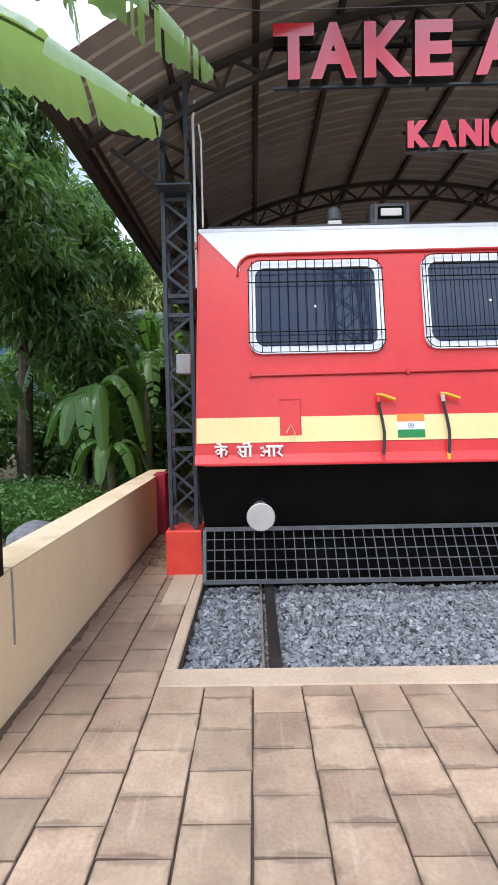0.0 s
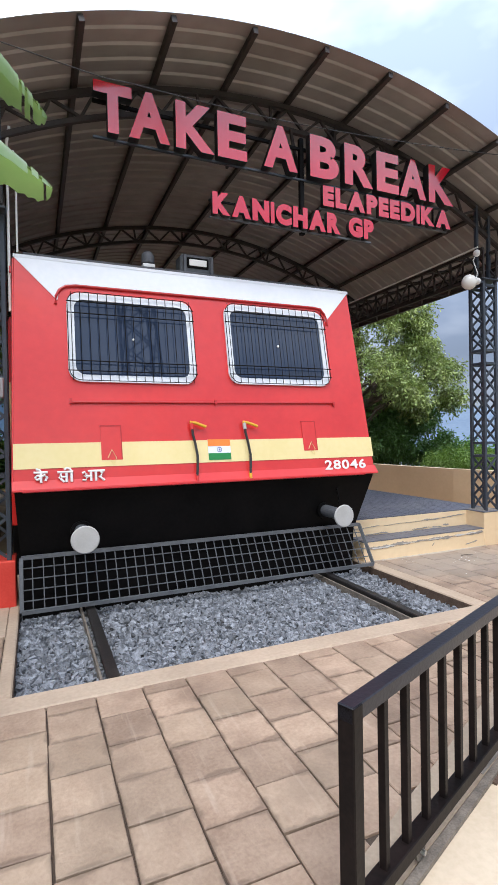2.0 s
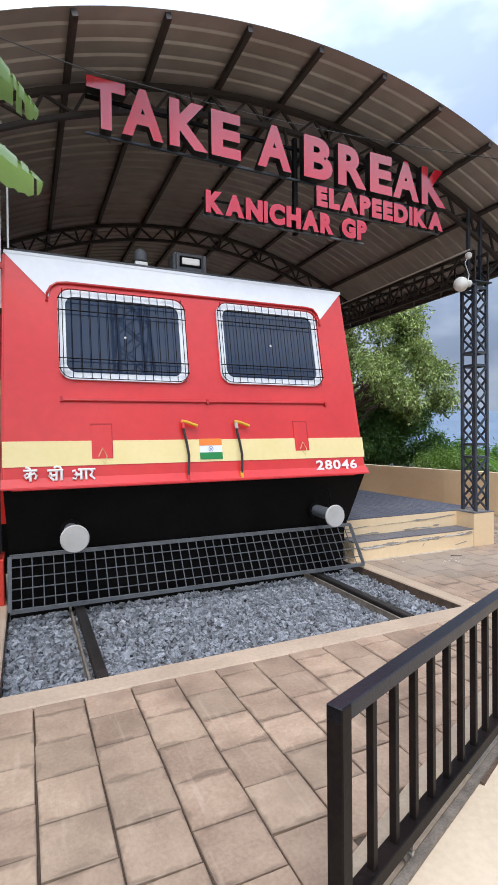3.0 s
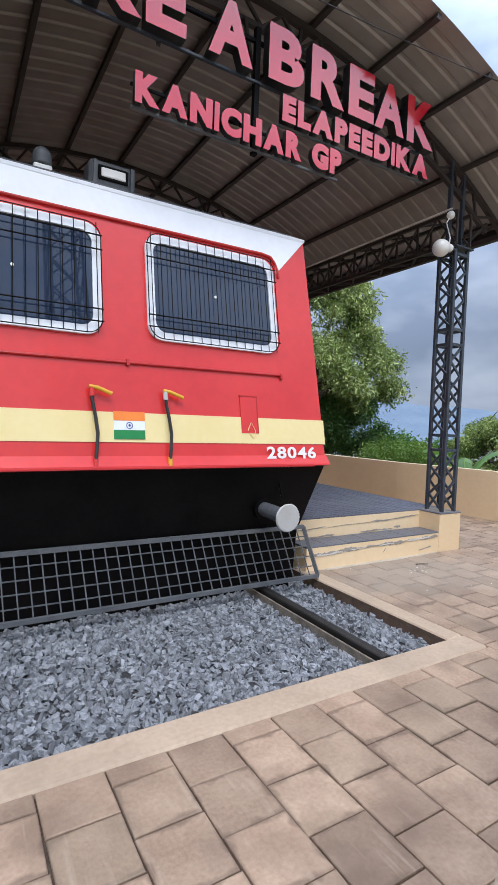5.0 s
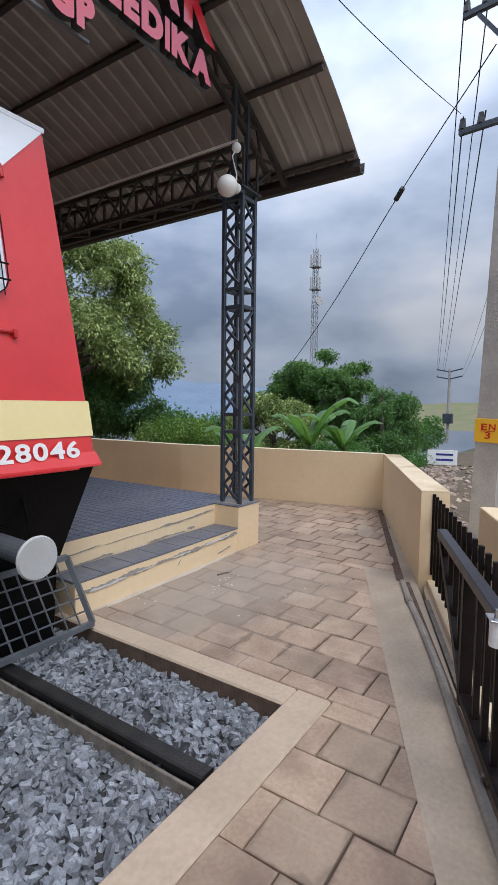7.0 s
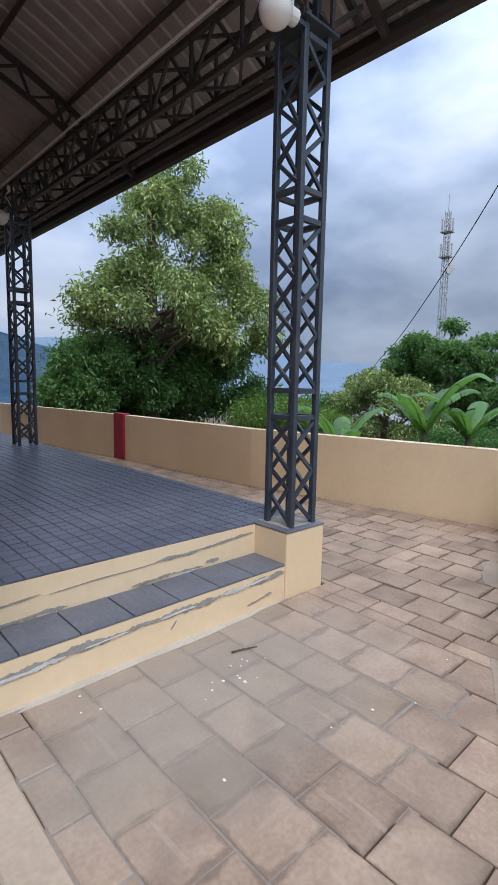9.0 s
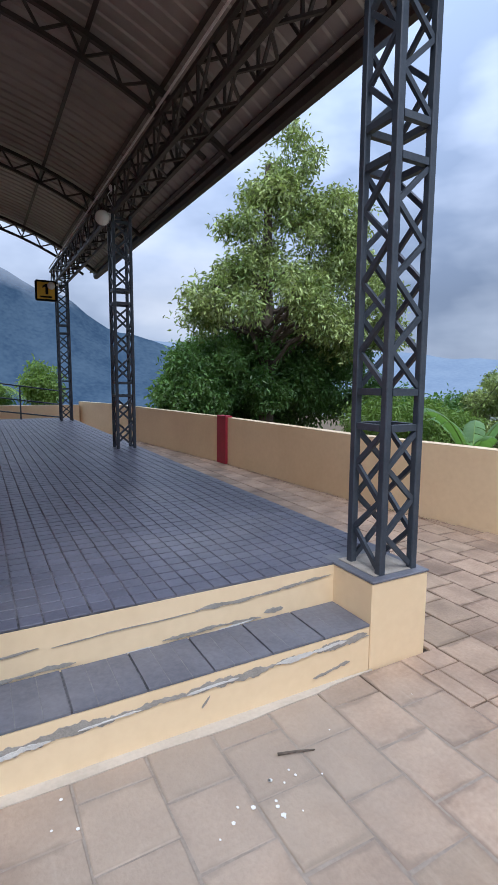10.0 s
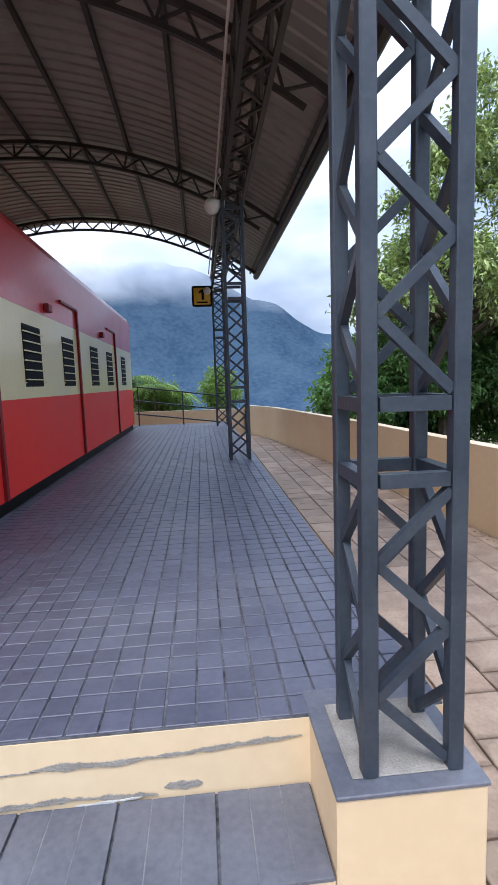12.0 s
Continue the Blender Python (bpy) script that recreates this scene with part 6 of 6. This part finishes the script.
def rosette(n, h, reach, w, seed, stiff=0.0):
    rr = np.random.RandomState(seed)
    out = []
    for k in range(n):
        a = 2 * math.pi * (k + rr.rand() * 0.6) / n
        up = rr.uniform(0.55, 1.25)
        r = reach * rr.uniform(0.75, 1.15)
        c, s = math.cos(a), math.sin(a)
        out.append(([(0, 0, h * 0.92), (c * r * 0.35, s * r * 0.35, h + r * 0.45 * up), (c * r * 0.75, s * r * 0.75, h + r * 0.50 * up - 0.1 * r + 0.4 * stiff * r), (c * r, s * r, h + r * 0.25 * up - 0.35 * r + stiff * r)], w, rr.uniform(0.3, 0.9)))
    return out


# overhanging leaves beside the entrance
nb = (-2.25, 2.2, -0.25)


def rel(*ps):
    return [(x - nb[0], y - nb[1], z - nb[2]) for x, y, z in ps]


banana(nb, 3.3, [
    (rel((-2.25, 2.2, 2.95), (-1.5, 1.75, 3.17), (-0.85, 1.55, 2.93), (-0.50, 1.54, 2.74), (-0.24, 1.54, 2.56)), 0.26, 0.9, 0.05),
    (rel((-2.25, 2.2, 3.2), (-1.7, 2.8, 4.2), (-1.05, 3.2, 4.62), (-0.55, 3.35, 4.30), (-0.19, 3.40, 3.93)), 0.34, 1.45, 0.3),
    (rel((-2.25, 2.2, 3.2), (-1.8, 2.6, 4.4), (-1.25, 2.75, 4.5), (-0.98, 2.8, 4.1), (-0.90, 2.82, 3.75)), 0.26, 1.0),
    (rel((-2.25, 2.2, 3.2), (-2.4, 2.0, 4.2), (-2.7, 1.2, 4.3)), 0.28, 0.7),
], "banana plant with long torn pale leaves over the entrance", BANANA_NEAR, tears=0.2)
banana((-2.55, 8.0, 0.0), 1.75, rosette(11, 1.75, 0.95, 0.19, 5, -0.55), "young banana plant with broad drooping leaves in the shade", tears=0.02)
banana((-2.2, 7.6, 0.0), 1.0, rosette(7, 1.0, 0.7, 0.15, 25, -0.4), "low young banana shoot with broad dark leaves", tears=0.02)
banana((-3.5, 10.2, 0.0), 2.6, rosette(9, 2.6, 1.5, 0.20, 8, -0.2), "banana plant with torn leaves among dark trees", tears=0.2)
banana((-2.2, 11.4, 0.0), 2.9, rosette(9, 2.9, 1.6, 0.22, 9, -0.25), "banana plant with torn leaves among dark trees", tears=0.2)
banana((-1.9, 9.0, 0.0), 2.3, rosette(7, 2.3, 1.1, 0.17, 15, -0.3), "banana plant with torn leaves among dark trees", tears=0.2)
banana((-4.9, 8.0, 0.0), 1.9, rosette(7, 1.9, 1.2, 0.18, 12, -0.2), "banana plant with torn leaves in the undergrowth", tears=0.15)
banana((-5.2, 13.0, 0.0), 3.6, rosette(9, 3.6, 1.9, 0.26, 17), "tall banana plant among the trees", tears=0.15)
banana((12.9, 7.7, -0.6), 1.4, rosette(6, 1.25, 1.3, 0.21, 21, 0.75), "banana plant rising behind the boundary wall", tears=0.04)
banana((13.9, 7.2, -0.6), 1.25, rosette(6, 1.1, 1.2, 0.21, 33, 0.7), "banana plant rising behind the boundary wall", tears=0.04)
banana((11.4, 8.7, -0.8), 1.15, rosette(5, 1.0, 1.1, 0.20, 44, 0.7), "banana plant rising behind the boundary wall", tears=0.04)


def palm(at, h, n, reach, seed):
    rr = np.random.RandomState(seed)
    t = thing("palm", "feathery green palm beyond the end wall", "palm", at=at, group="palms")
    part("trunk", tubem([(0, 0, -0.4), (0, 0, h)], 0.07, 8, taper=0.04), BARK, t)
    for k in range(n):
        a = 2 * math.pi * k / n + rr.rand() * 0.4
        c, s = math.cos(a), math.sin(a)
        bm = bmesh.new()
        path = [Vector((c * reach * q, s * reach * q, h + reach * (0.9 * q - 1.15 * q * q))) for q in [i / 14 for i in range(15)]]
        tube(bm, path, 0.012, 5, taper=0.003)
        side = Vector((-s, c, 0))
        for i in range(2, 15):
            for sg_ in (-1, 1):
                L = reach * 0.38 * math.sin(math.pi * (0.12 + 0.8 * i / 15))
                e = path[i] + (side * sg_ * 0.8 + Vector((c, s, 0)) * 0.5 + Vector((0, 0, -0.5))) * L
                w = Vector((c, s, 0)) * 0.025
                v = [bm.verts.new(p) for p in (path[i] - w, path[i] + w, e)]
                bm.faces.new(v)
        part("frond", bm, LEAF_LIGHT, t)
    return t


tree("bush", "bright leafy shrub below the palms", (3.6, 21.9, -1.3), 0.0, 0.1, blob_cloud(3.5, 21.9, 0.8, 1.1, 0.6, 0.8, 18, 0.36), 9000, 0.16, LEAF_LIGHT, "bushes", aspect=0.35)
palm((3.7, 21.3, -1.2), 2.6, 20, 1.0, 4)
palm((4.3, 21.9, -1.2), 2.3, 18, 0.95, 9)
palm((2.9, 22.0, -1.2), 2.9, 18, 1.1, 6)

# dry leaves along the walls
def litter(label, spots, n, size):
    pts = []
    for _ in range(n):
        (xa, ya), (xb, yb), w = spots[lr.randint(len(spots))]
        t = lr.rand()
        pts.append((xa + (xb - xa) * t + lr.normal() * w, ya + (yb - ya) * t + lr.normal() * w, 0.008 + 0.01 * lr.rand()))
    me = leaf_mesh("leaves", pts, size, 0.45, 0.0)
    co = np.empty(len(me.vertices) * 3)
    me.vertices.foreach_get("co", co)
    co = co.reshape(-1, 3)
    co[:, 2] = 0.006 + np.abs(co[:, 2] - 0.006) * 0.35
    me.vertices.foreach_set("co", co.ravel())
    link("leaves", me, DRY_LEAF, thing("leaf_litter", label, "leaf litter", kind="stuff"))


litter("dry brown leaves lying beside the west wall", [((-1.2, 4.6), (-1.18, 6.4), 0.05), ((-1.1, 5.2), (-0.95, 6.2), 0.08)], 260, 0.05)
litter("dry leaves and grit along the east wall", [((8.2, 6.5), (7.95, 7.9), 0.03), ((7.95, 7.9), (7.72, 11.2), 0.03), ((7.7, 11.5), (7.1, 16.5), 0.04), ((7.5, 3.85), (8.6, 4.35), 0.04)], 420, 0.035)

# ---- poles, wires, tower ----
pole = thing("utility_pole", "grey concrete power pole with steel cross-arms", "utility pole", at=(7.8, 2.72, 0), rz=-10, group="utility poles")
pole.rotation_euler.x = radians(1.6)
bm = bmesh.new()
tube(bm, [(0, 0, -0.3), (0, 0, 8.2)], 0.20, 4, taper=0.15)
bmesh.ops.rotate(bm, verts=bm.verts, cent=(0, 0, 0), matrix=Matrix.Rotation(radians(45), 3, "Z"))
part("shaft", bm, POLE, pole)
for z, w in ((6.1, 0.62), (4.80, 0.58)):
    armp = part("cross_arm", beamm((-0.14, -w, z), (-0.14, w, z), 0.06, 0.06), STEEL, pole)
    for v in (-w + 0.03, -w + 0.24, w - 0.24, w - 0.03):
        part("insulator", tubem([(-0.14, v, z + 0.03), (-0.14, v, z + 0.07), (-0.14, v, z + 0.10), (-0.14, v, z + 0.15)], 0.045, 10, taper=0.03), RUBBER, armp)
part("brace", beamm((-0.14, 0.45, 6.05), (-0.1, 0.02, 5.5), 0.04), STEEL, pole)
tagp = part("tag", boxm(-0.152, -0.139, -0.15, 0.15, 1.17, 1.45, bevel=0.004), YELLOW, pole, "yellow painted tag reading EN 3")
for ch, a, b, z0, z1 in (("E", -0.075, -0.01, 1.315, 1.39), ("N", 0.012, 0.085, 1.315, 1.39), ("3", -0.03, 0.035, 1.215, 1.295)):
    ob = link("tag_letter", glyph(ch, a, b, z0, z1, 0.003, 0.02), RED_DARK, tagp)
    ob.matrix_local = pose(-0.1525, 0, 0, 0, 0, -90)
part("tag_line", boxm(-0.1555, -0.1525, -0.08, 0.08, 1.300, 1.308), RED_DARK, tagp)

fp = thing("utility_pole", "distant concrete power pole with cross-arms", "utility pole", at=(60.0, 14.5, -2.5), group="utility poles")
part("shaft", tubem([(0, 0, 0), (0, 0, 8.2)], 0.2, 8, taper=0.13), POLE, fp)
for z in (7.9, 7.1):
    part("cross_arm", beamm((-0.3, -1.4, z + 0.3), (0, 0, z), 0.12), STEEL, fp)
    part("cross_arm", beamm((0.3, 1.4, z + 0.3), (0, 0, z), 0.12), STEEL, fp)
part("transformer", boxm(-0.4, 0.4, -0.5, 0.5, 2.2, 3.3, bevel=0.05), STEEL, fp)


def wire(p, q, sag, r=0.006, label="black overhead cable between two poles"):
    p, q = Vector(p), Vector(q)
    pts = [p.lerp(q, i / 24) - Vector((0, 0, sag * 4 * (i / 24) * (1 - i / 24))) for i in range(25)]
    w = thing("overhead_wire", label, "cable", at=p, group="overhead wires")
    part("cable", tubem([x - p for x in pts], r, 6), WIRE, w)
    return w, pts


for k, (dy, z) in enumerate(((-0.58, 6.25), (0.32, 6.25), (0.58, 6.25), (-0.54, 4.95), (0.30, 4.95), (0.54, 4.95))):
    wire((7.66, 2.59 + dy, z), (60.0, 14.5 + dy * 2.4, 5.6 if k < 3 else 4.9), 0.5, 0.008)


def hung(points, r, label):
    """A cable through several places."""
    ps_ = [Vector(p) for p in points]
    out = []
    for k in range(len(ps_) - 1):
        p0, p1, p2, p3 = ps_[max(k - 1, 0)], ps_[k], ps_[k + 1], ps_[min(k + 2, len(ps_) - 1)]
        for i in range(8):
            f = i / 8
            out.append(0.5 * ((2 * p1) + (p2 - p0) * f + (2 * p0 - 5 * p1 + 4 * p2 - p3) * f * f + (3 * p1 - p0 - 3 * p2 + p3) * f ** 3))
    out.append(ps_[-1])
    w = thing("overhead_wire", label, "cable", at=out[0], group="overhead wires")
    part("cable", tubem([x - out[0] for x in out], r, 6), WIRE, w)


hung([(7.62, 3.15, 4.97), (6.2, 3.40, 4.86), (4.5, 3.6, 4.72), (2.2, 3.6, 4.50), (0.55, 3.6, 4.46), (-0.5, 3.6, 4.52), (-6.0, 3.7, 5.2)], 0.004, "thin black cable crossing before the canopy")
hung([(7.7, 2.82, 5.66), (9.10, 4.32, 4.83), (10.77, 6.11, 3.70), (12.76, 8.24, 2.60), (14.17, 9.76, 2.05), (17.25, 13.05, 0.7)], 0.008, "black stay cable slanting down to the trees")
at_i = Vector((9.10, 4.32, 4.83))
dv = Vector((0.55, 0.60, -0.40)).normalized()
ins = thing("cable_insulator", "black strain insulator on the cable", "insulator", at=at_i)
part("body", tubem([-dv * 0.11, -dv * 0.07, dv * 0.07, dv * 0.11], 0.04, 10), RUBBER, ins)

def mast(at, height, half, label, drum=0.75):
    """A square lattice mast with decks, panel antennas and a dish."""
    t = thing("cell_tower", label, "tower", at=at, group="lattice masts")
    for i in (-1, 1):
        for j in (-1, 1):
            part("leg", tubem([(i * half, j * half, 0), (i * half * 0.5, j * half * 0.5, height)], half * 0.085, 6), GALV, t)
    n = 20
    for k in range(n):
        z0, z1 = height * k / n, height * (k + 1) / n
        h0, h1 = half * (1 - 0.5 * k / n), half * (1 - 0.5 * (k + 1) / n)
        for q in range(4):
            for s_ in (-1, 1):
                br = part("brace", beamm((-h0 * s_, -h0, z0), (h1 * s_, -h1, z1), half * 0.06), GALV, t)
                br.rotation_euler = (0, 0, q * math.pi / 2)
    for z in (height - 3.2, height - 7.0):
        part("deck", boxm(-half * 1.3, half * 1.3, -half * 1.3, half * 1.3, z, z + 0.15), GALV, t)
        for a in range(6):
            c, s_ = math.cos(a * math.pi / 3), math.sin(a * math.pi / 3)
            part("antenna", boxm(c * half * 1.3 - 0.12, c * half * 1.3 + 0.12, s_ * half * 1.3 - 0.10, s_ * half * 1.3 + 0.10, z + 0.2, z + 2.2, bevel=0.03), BUFFER, t)
    part("dish", tubem([(-0.5, -half * 1.9, height - 9.0), (-0.3, -half * 1.4, height - 9.0)], drum, 16), BUFFER, t)
    part("spike", tubem([(0, 0, height), (0, 0, height + 2.6)], 0.04, 6), GALV, t)
    return t


mast((81.5, 42.0, -6.0), 34.5, 0.62, "tall grey lattice mobile phone mast")
mast((9.7, -34.5, -0.3), 66.0, 2.0, "tall lattice mast across the road", 1.6)

board = thing("roadside_board", "small white notice board on posts by the road", "sign board", at=(17.0, 5.3, -0.68), rz=15)
part("board", boxm(-0.02, 0.02, -0.42, 0.42, 0.50, 0.95, bevel=0.005), WHITE_PLAIN, board)
for z in (0.82, 0.66):
    part("text_bar", boxm(-0.026, -0.021, -0.30, 0.18, z - 0.03, z + 0.03), BLUE_PAINT, board)
for y in (-0.34, 0.34):
    part("post", beamm((0.03, y, -0.1), (0.03, y, 1.0), 0.05), POLE, board)

# ---- hills ----
def hill(name, label, az0, az1, dist, heights, foot, material, seed, rough_):
    """A ridge of hills seen far off: heights at even steps of bearing."""
    n, m = 120, 14
    vs = []
    for i in range(n + 1):
        t = i / n
        az = radians(az0 + (az1 - az0) * t)
        q = t * (len(heights) - 1)
        k = min(int(q), len(heights) - 2)
        f = q - k
        f = f * f * (3 - 2 * f)
        h = heights[k] * (1 - f) + heights[k + 1] * f
        h *= 1 + rough_ * noise.fractal(Vector((t * 14, seed, 0)), 0.9, 2.0, 5)
        for j in range(m + 1):
            u = j / m
            d = dist * (0.72 + 0.28 * u)
            z = foot + (h - foot) * (u ** 1.4) * (1 + 0.10 * noise.noise(Vector((t * 26, u * 4, seed + 2))) * (1 - u))
            vs.append((math.sin(az) * d, math.cos(az) * d, z))
    fs = [(i * (m + 1) + j, (i + 1) * (m + 1) + j, (i + 1) * (m + 1) + j + 1, i * (m + 1) + j + 1) for i in range(n) for j in range(m)]
    return tagged(link(name, from_arrays(name, vs, fs), material, smooth=True), label, "hill", kind="structure")


D = 1400.0
T = lambda e: 1.5 + D * math.tan(radians(e))
# both ridges carry their haze in the material colour
hill("backdrop", "forested mountain, blue haze in its colour, top faded out for cloud", -60, 22, D, [T(13), T(14), T(15), T(15), T(15), T(15.5), T(15), T(14.2), T(12.4), T(9.0), T(4.9), T(3.2)], -60, HILL, 3, 0.05)
D2 = 2600.0
T2 = lambda e: 1.5 + D2 * math.tan(radians(e))
hill("backdrop", "far ridge with pale blue haze in its colour", 0, 62, D2, [T2(2.0), T2(4.4), T2(4.2), T2(3.6), T2(3.3), T2(2.4), T2(1.5)], -60, HILL_FAR, 9, 0.06)
D3 = 300.0
hill("backdrop", "dry grassy slope beside the road", 58, 130, D3, [1.5 + D3 * math.tan(radians(e)) for e in (-0.5, 0.3, 0.6, 1.2, 2.0, 3.0)], -8, SLOPE, 15, 0.2)
hill("backdrop", "wooded rise behind the road", 130, 300, 120.0, [6, 9, 7, 10, 8, 9, 11, 8], -4, LEAF_DARK, 21, 0.3)

# ---- pavers and tiles ----
def clip(poly, a, b, c):
    """The part of a polygon where a*x + b*y >= c."""
    out = []
    for i, p in enumerate(poly):
        q = poly[(i + 1) % len(poly)]
        dp, dq = a * p[0] + b * p[1] - c, a * q[0] + b * q[1] - c
        if dp >= 0:
            out.append(p)
        if dp * dq < 0:
            t = dp / (dp - dq)
            out.append((p[0] + (q[0] - p[0]) * t, p[1] + (q[1] - p[1]) * t))
    return out


def area(poly):
    return 0.5 * sum(p[0] * q[1] - q[0] * p[1] for p, q in zip(poly, poly[1:] + poly[:1]))


def inset(poly, d):
    cx, cy = sum(p[0] for p in poly) / len(poly), sum(p[1] for p in poly) / len(poly)
    out = []
    for x, y in poly:
        l = math.hypot(x - cx, y - cy)
        k = max(0.2, 1 - d * 1.414 / max(l, 0.01))
        out.append((cx + (x - cx) * k, cy + (y - cy) * k))
    return out


def paver_into(bm, poly, z0, z1, edge):
    low = [bm.verts.new((x, y, z0)) for x, y in poly]
    sh = [bm.verts.new((x, y, z1 - edge)) for x, y in poly]
    top = [bm.verts.new((x, y, z1)) for x, y in inset(poly, edge)]
    n = len(poly)
    for a, b in ((low, sh), (sh, top)):
        for i in range(n):
            bm.faces.new((a[i], a[(i + 1) % n], b[(i + 1) % n], b[i]))
    bm.faces.new(top)


def wall_x(y):
    for (x0, y0), (x1, y1) in zip(WALL_LINE[1:], WALL_LINE[2:]):
        if y0 <= y <= y1:
            return x0 + (x1 - x0) * (y - y0) / (y1 - y0)
    return 8.7


pr = np.random.RandomState(5)
PITCH, ROW, GAP = 0.290, 0.3005, 0.0042
paver_shapes = {}
far_bm = bmesh.new()
edge_line = (-0.468, 1.0, 2.02 - 0.468 * 2.70)
gate_wall = (-(4.30 - 2.97) / (8.72 - 5.83), 1.0, 2.97 - (4.30 - 2.97) / (8.72 - 5.83) * 5.83 + 0.02)
# the paved areas, each a set of half-planes
AREAS = [
    [(1, 0, -2 * PITCH), (0, -1, -2.815), (-1, 0, -3.622), edge_line],
    [(1, 0, -1.312), (-1, 0, 2 * PITCH), (0, -1, -7.5), edge_line],
    [(1, 0, 3.624), (-1, 0, -5.915), (0, -1, -4.812), edge_line],
    [(1, 0, 5.925), (0, -1, -4.812), (-0.4313, 1.0, 3.185 - 0.4313 * 5.925)],
    [(1, 0, 6.036), (0, 1, 4.812), (0, -1, -18.7)],
]


def paved(sq):
    out = []
    for planes in AREAS:
        p = sq
        for pl in planes:
            p = clip(p, *pl) if p else p
        if p and (planes is AREAS[4] or planes is AREAS[3]):
            ym = sum(v[1] for v in p) / len(p)
            p = clip(p, -1, 0, -(wall_x(min(18.7, max(4.3, ym))) - 0.02))
        if p and area(p) > 0.004:
            out.append(p)
    return out


for col in range(-5, 31):
    x0 = PITCH * col
    shift = 0.153 if col % 2 else 0.0
    for row in range(-6, 62):
        y0 = 1.652 + ROW * row + shift
        sq = [(x0 + GAP, y0 + GAP), (x0 + PITCH - GAP, y0 + GAP), (x0 + PITCH - GAP, y0 + ROW - GAP), (x0 + GAP, y0 + ROW - GAP)]
        cxp, cyp = x0 + PITCH / 2, y0 + ROW / 2
        for poly in paved(sq):
            z1 = pr.uniform(-0.0025, 0.0025)
            if cyp > 6.6:
                paver_into(far_bm, poly, -0.03, z1, 0.006)
            elif area(poly) > 0.99 * area(sq):
                key = int(pr.rand() * 6)
                if key not in paver_shapes:
                    bm = bmesh.new()
                    hx_, hy_ = PITCH / 2 - GAP, ROW / 2 - GAP
                    jit = [(u + pr.uniform(-0.003, 0.003), v + pr.uniform(-0.003, 0.003)) for u, v in ((-hx_, -hy_), (hx_, -hy_), (hx_, hy_), (-hx_, hy_))]
                    paver_into(bm, jit, -0.03, 0.0, 0.0035)
                    me = bpy.data.meshes.new("paver")
                    bm.to_mesh(me)
                    bm.free()
                    paver_shapes[key] = me
                ob = link("paver", paver_shapes[key], PAVER, pavement)
                ob.location = (cxp, cyp, z1)
                ob.rotation_euler = (pr.uniform(-0.006, 0.006), pr.uniform(-0.006, 0.006), pr.uniform(-0.008, 0.008))
            else:
                bm = bmesh.new()
                paver_into(bm, poly, -0.03, z1, 0.005)
                part("paver", bm, PAVER_CUT, pavement)
far = part("far_pavers", far_bm, PAVER_CUT, pavement)
far["kind"] = "stuff"

TS = 0.3
tile_me = bpy.data.meshes.new("tile")
bm = bmesh.new()
for i in range(3):
    for j in range(3):
        u, v = -0.149 + 0.0993 * i, -0.149 + 0.0993 * j
        e = 0.0036
        paver_into(bm, [(u + e, v + e), (u + 0.0993 - e, v + e), (u + 0.0993 - e, v + 0.0993 - e), (u + e, v + 0.0993 - e)], -0.006, 0.0, 0.002)
bm.to_mesh(tile_me)
bm.free()
rest = bmesh.new()
for i in range(9):
    x = PX1 - 0.152 - TS * i
    if x < PX0 + 0.1:
        continue
    for j in range(41):
        y = PY0 + 0.152 + TS * j
        if y > PY1 - 0.1:
            continue
        if y < 15.0:
            ob = link("tile", tile_me, TILE, platform)
            ob.location = (x, y, PZ - 0.003 + pr.uniform(-0.0007, 0.0007))
            ob.rotation_euler = (pr.uniform(-0.002, 0.002), pr.uniform(-0.002, 0.002), 0)
        else:
            for k in range(9):
                u, v = x - 0.149 + 0.0993 * (k % 3), y - 0.149 + 0.0993 * (k // 3)
                paver_into(rest, [(u + e, v + e), (u + 0.0993 - e, v + e), (u + 0.0993 - e, v + 0.0993 - e), (u + e, v + 0.0993 - e)], PZ - 0.009, PZ - 0.003, 0.002)
rest_ob = part("far_tiles", rest, TILE, platform)
rest_ob["kind"] = "stuff"
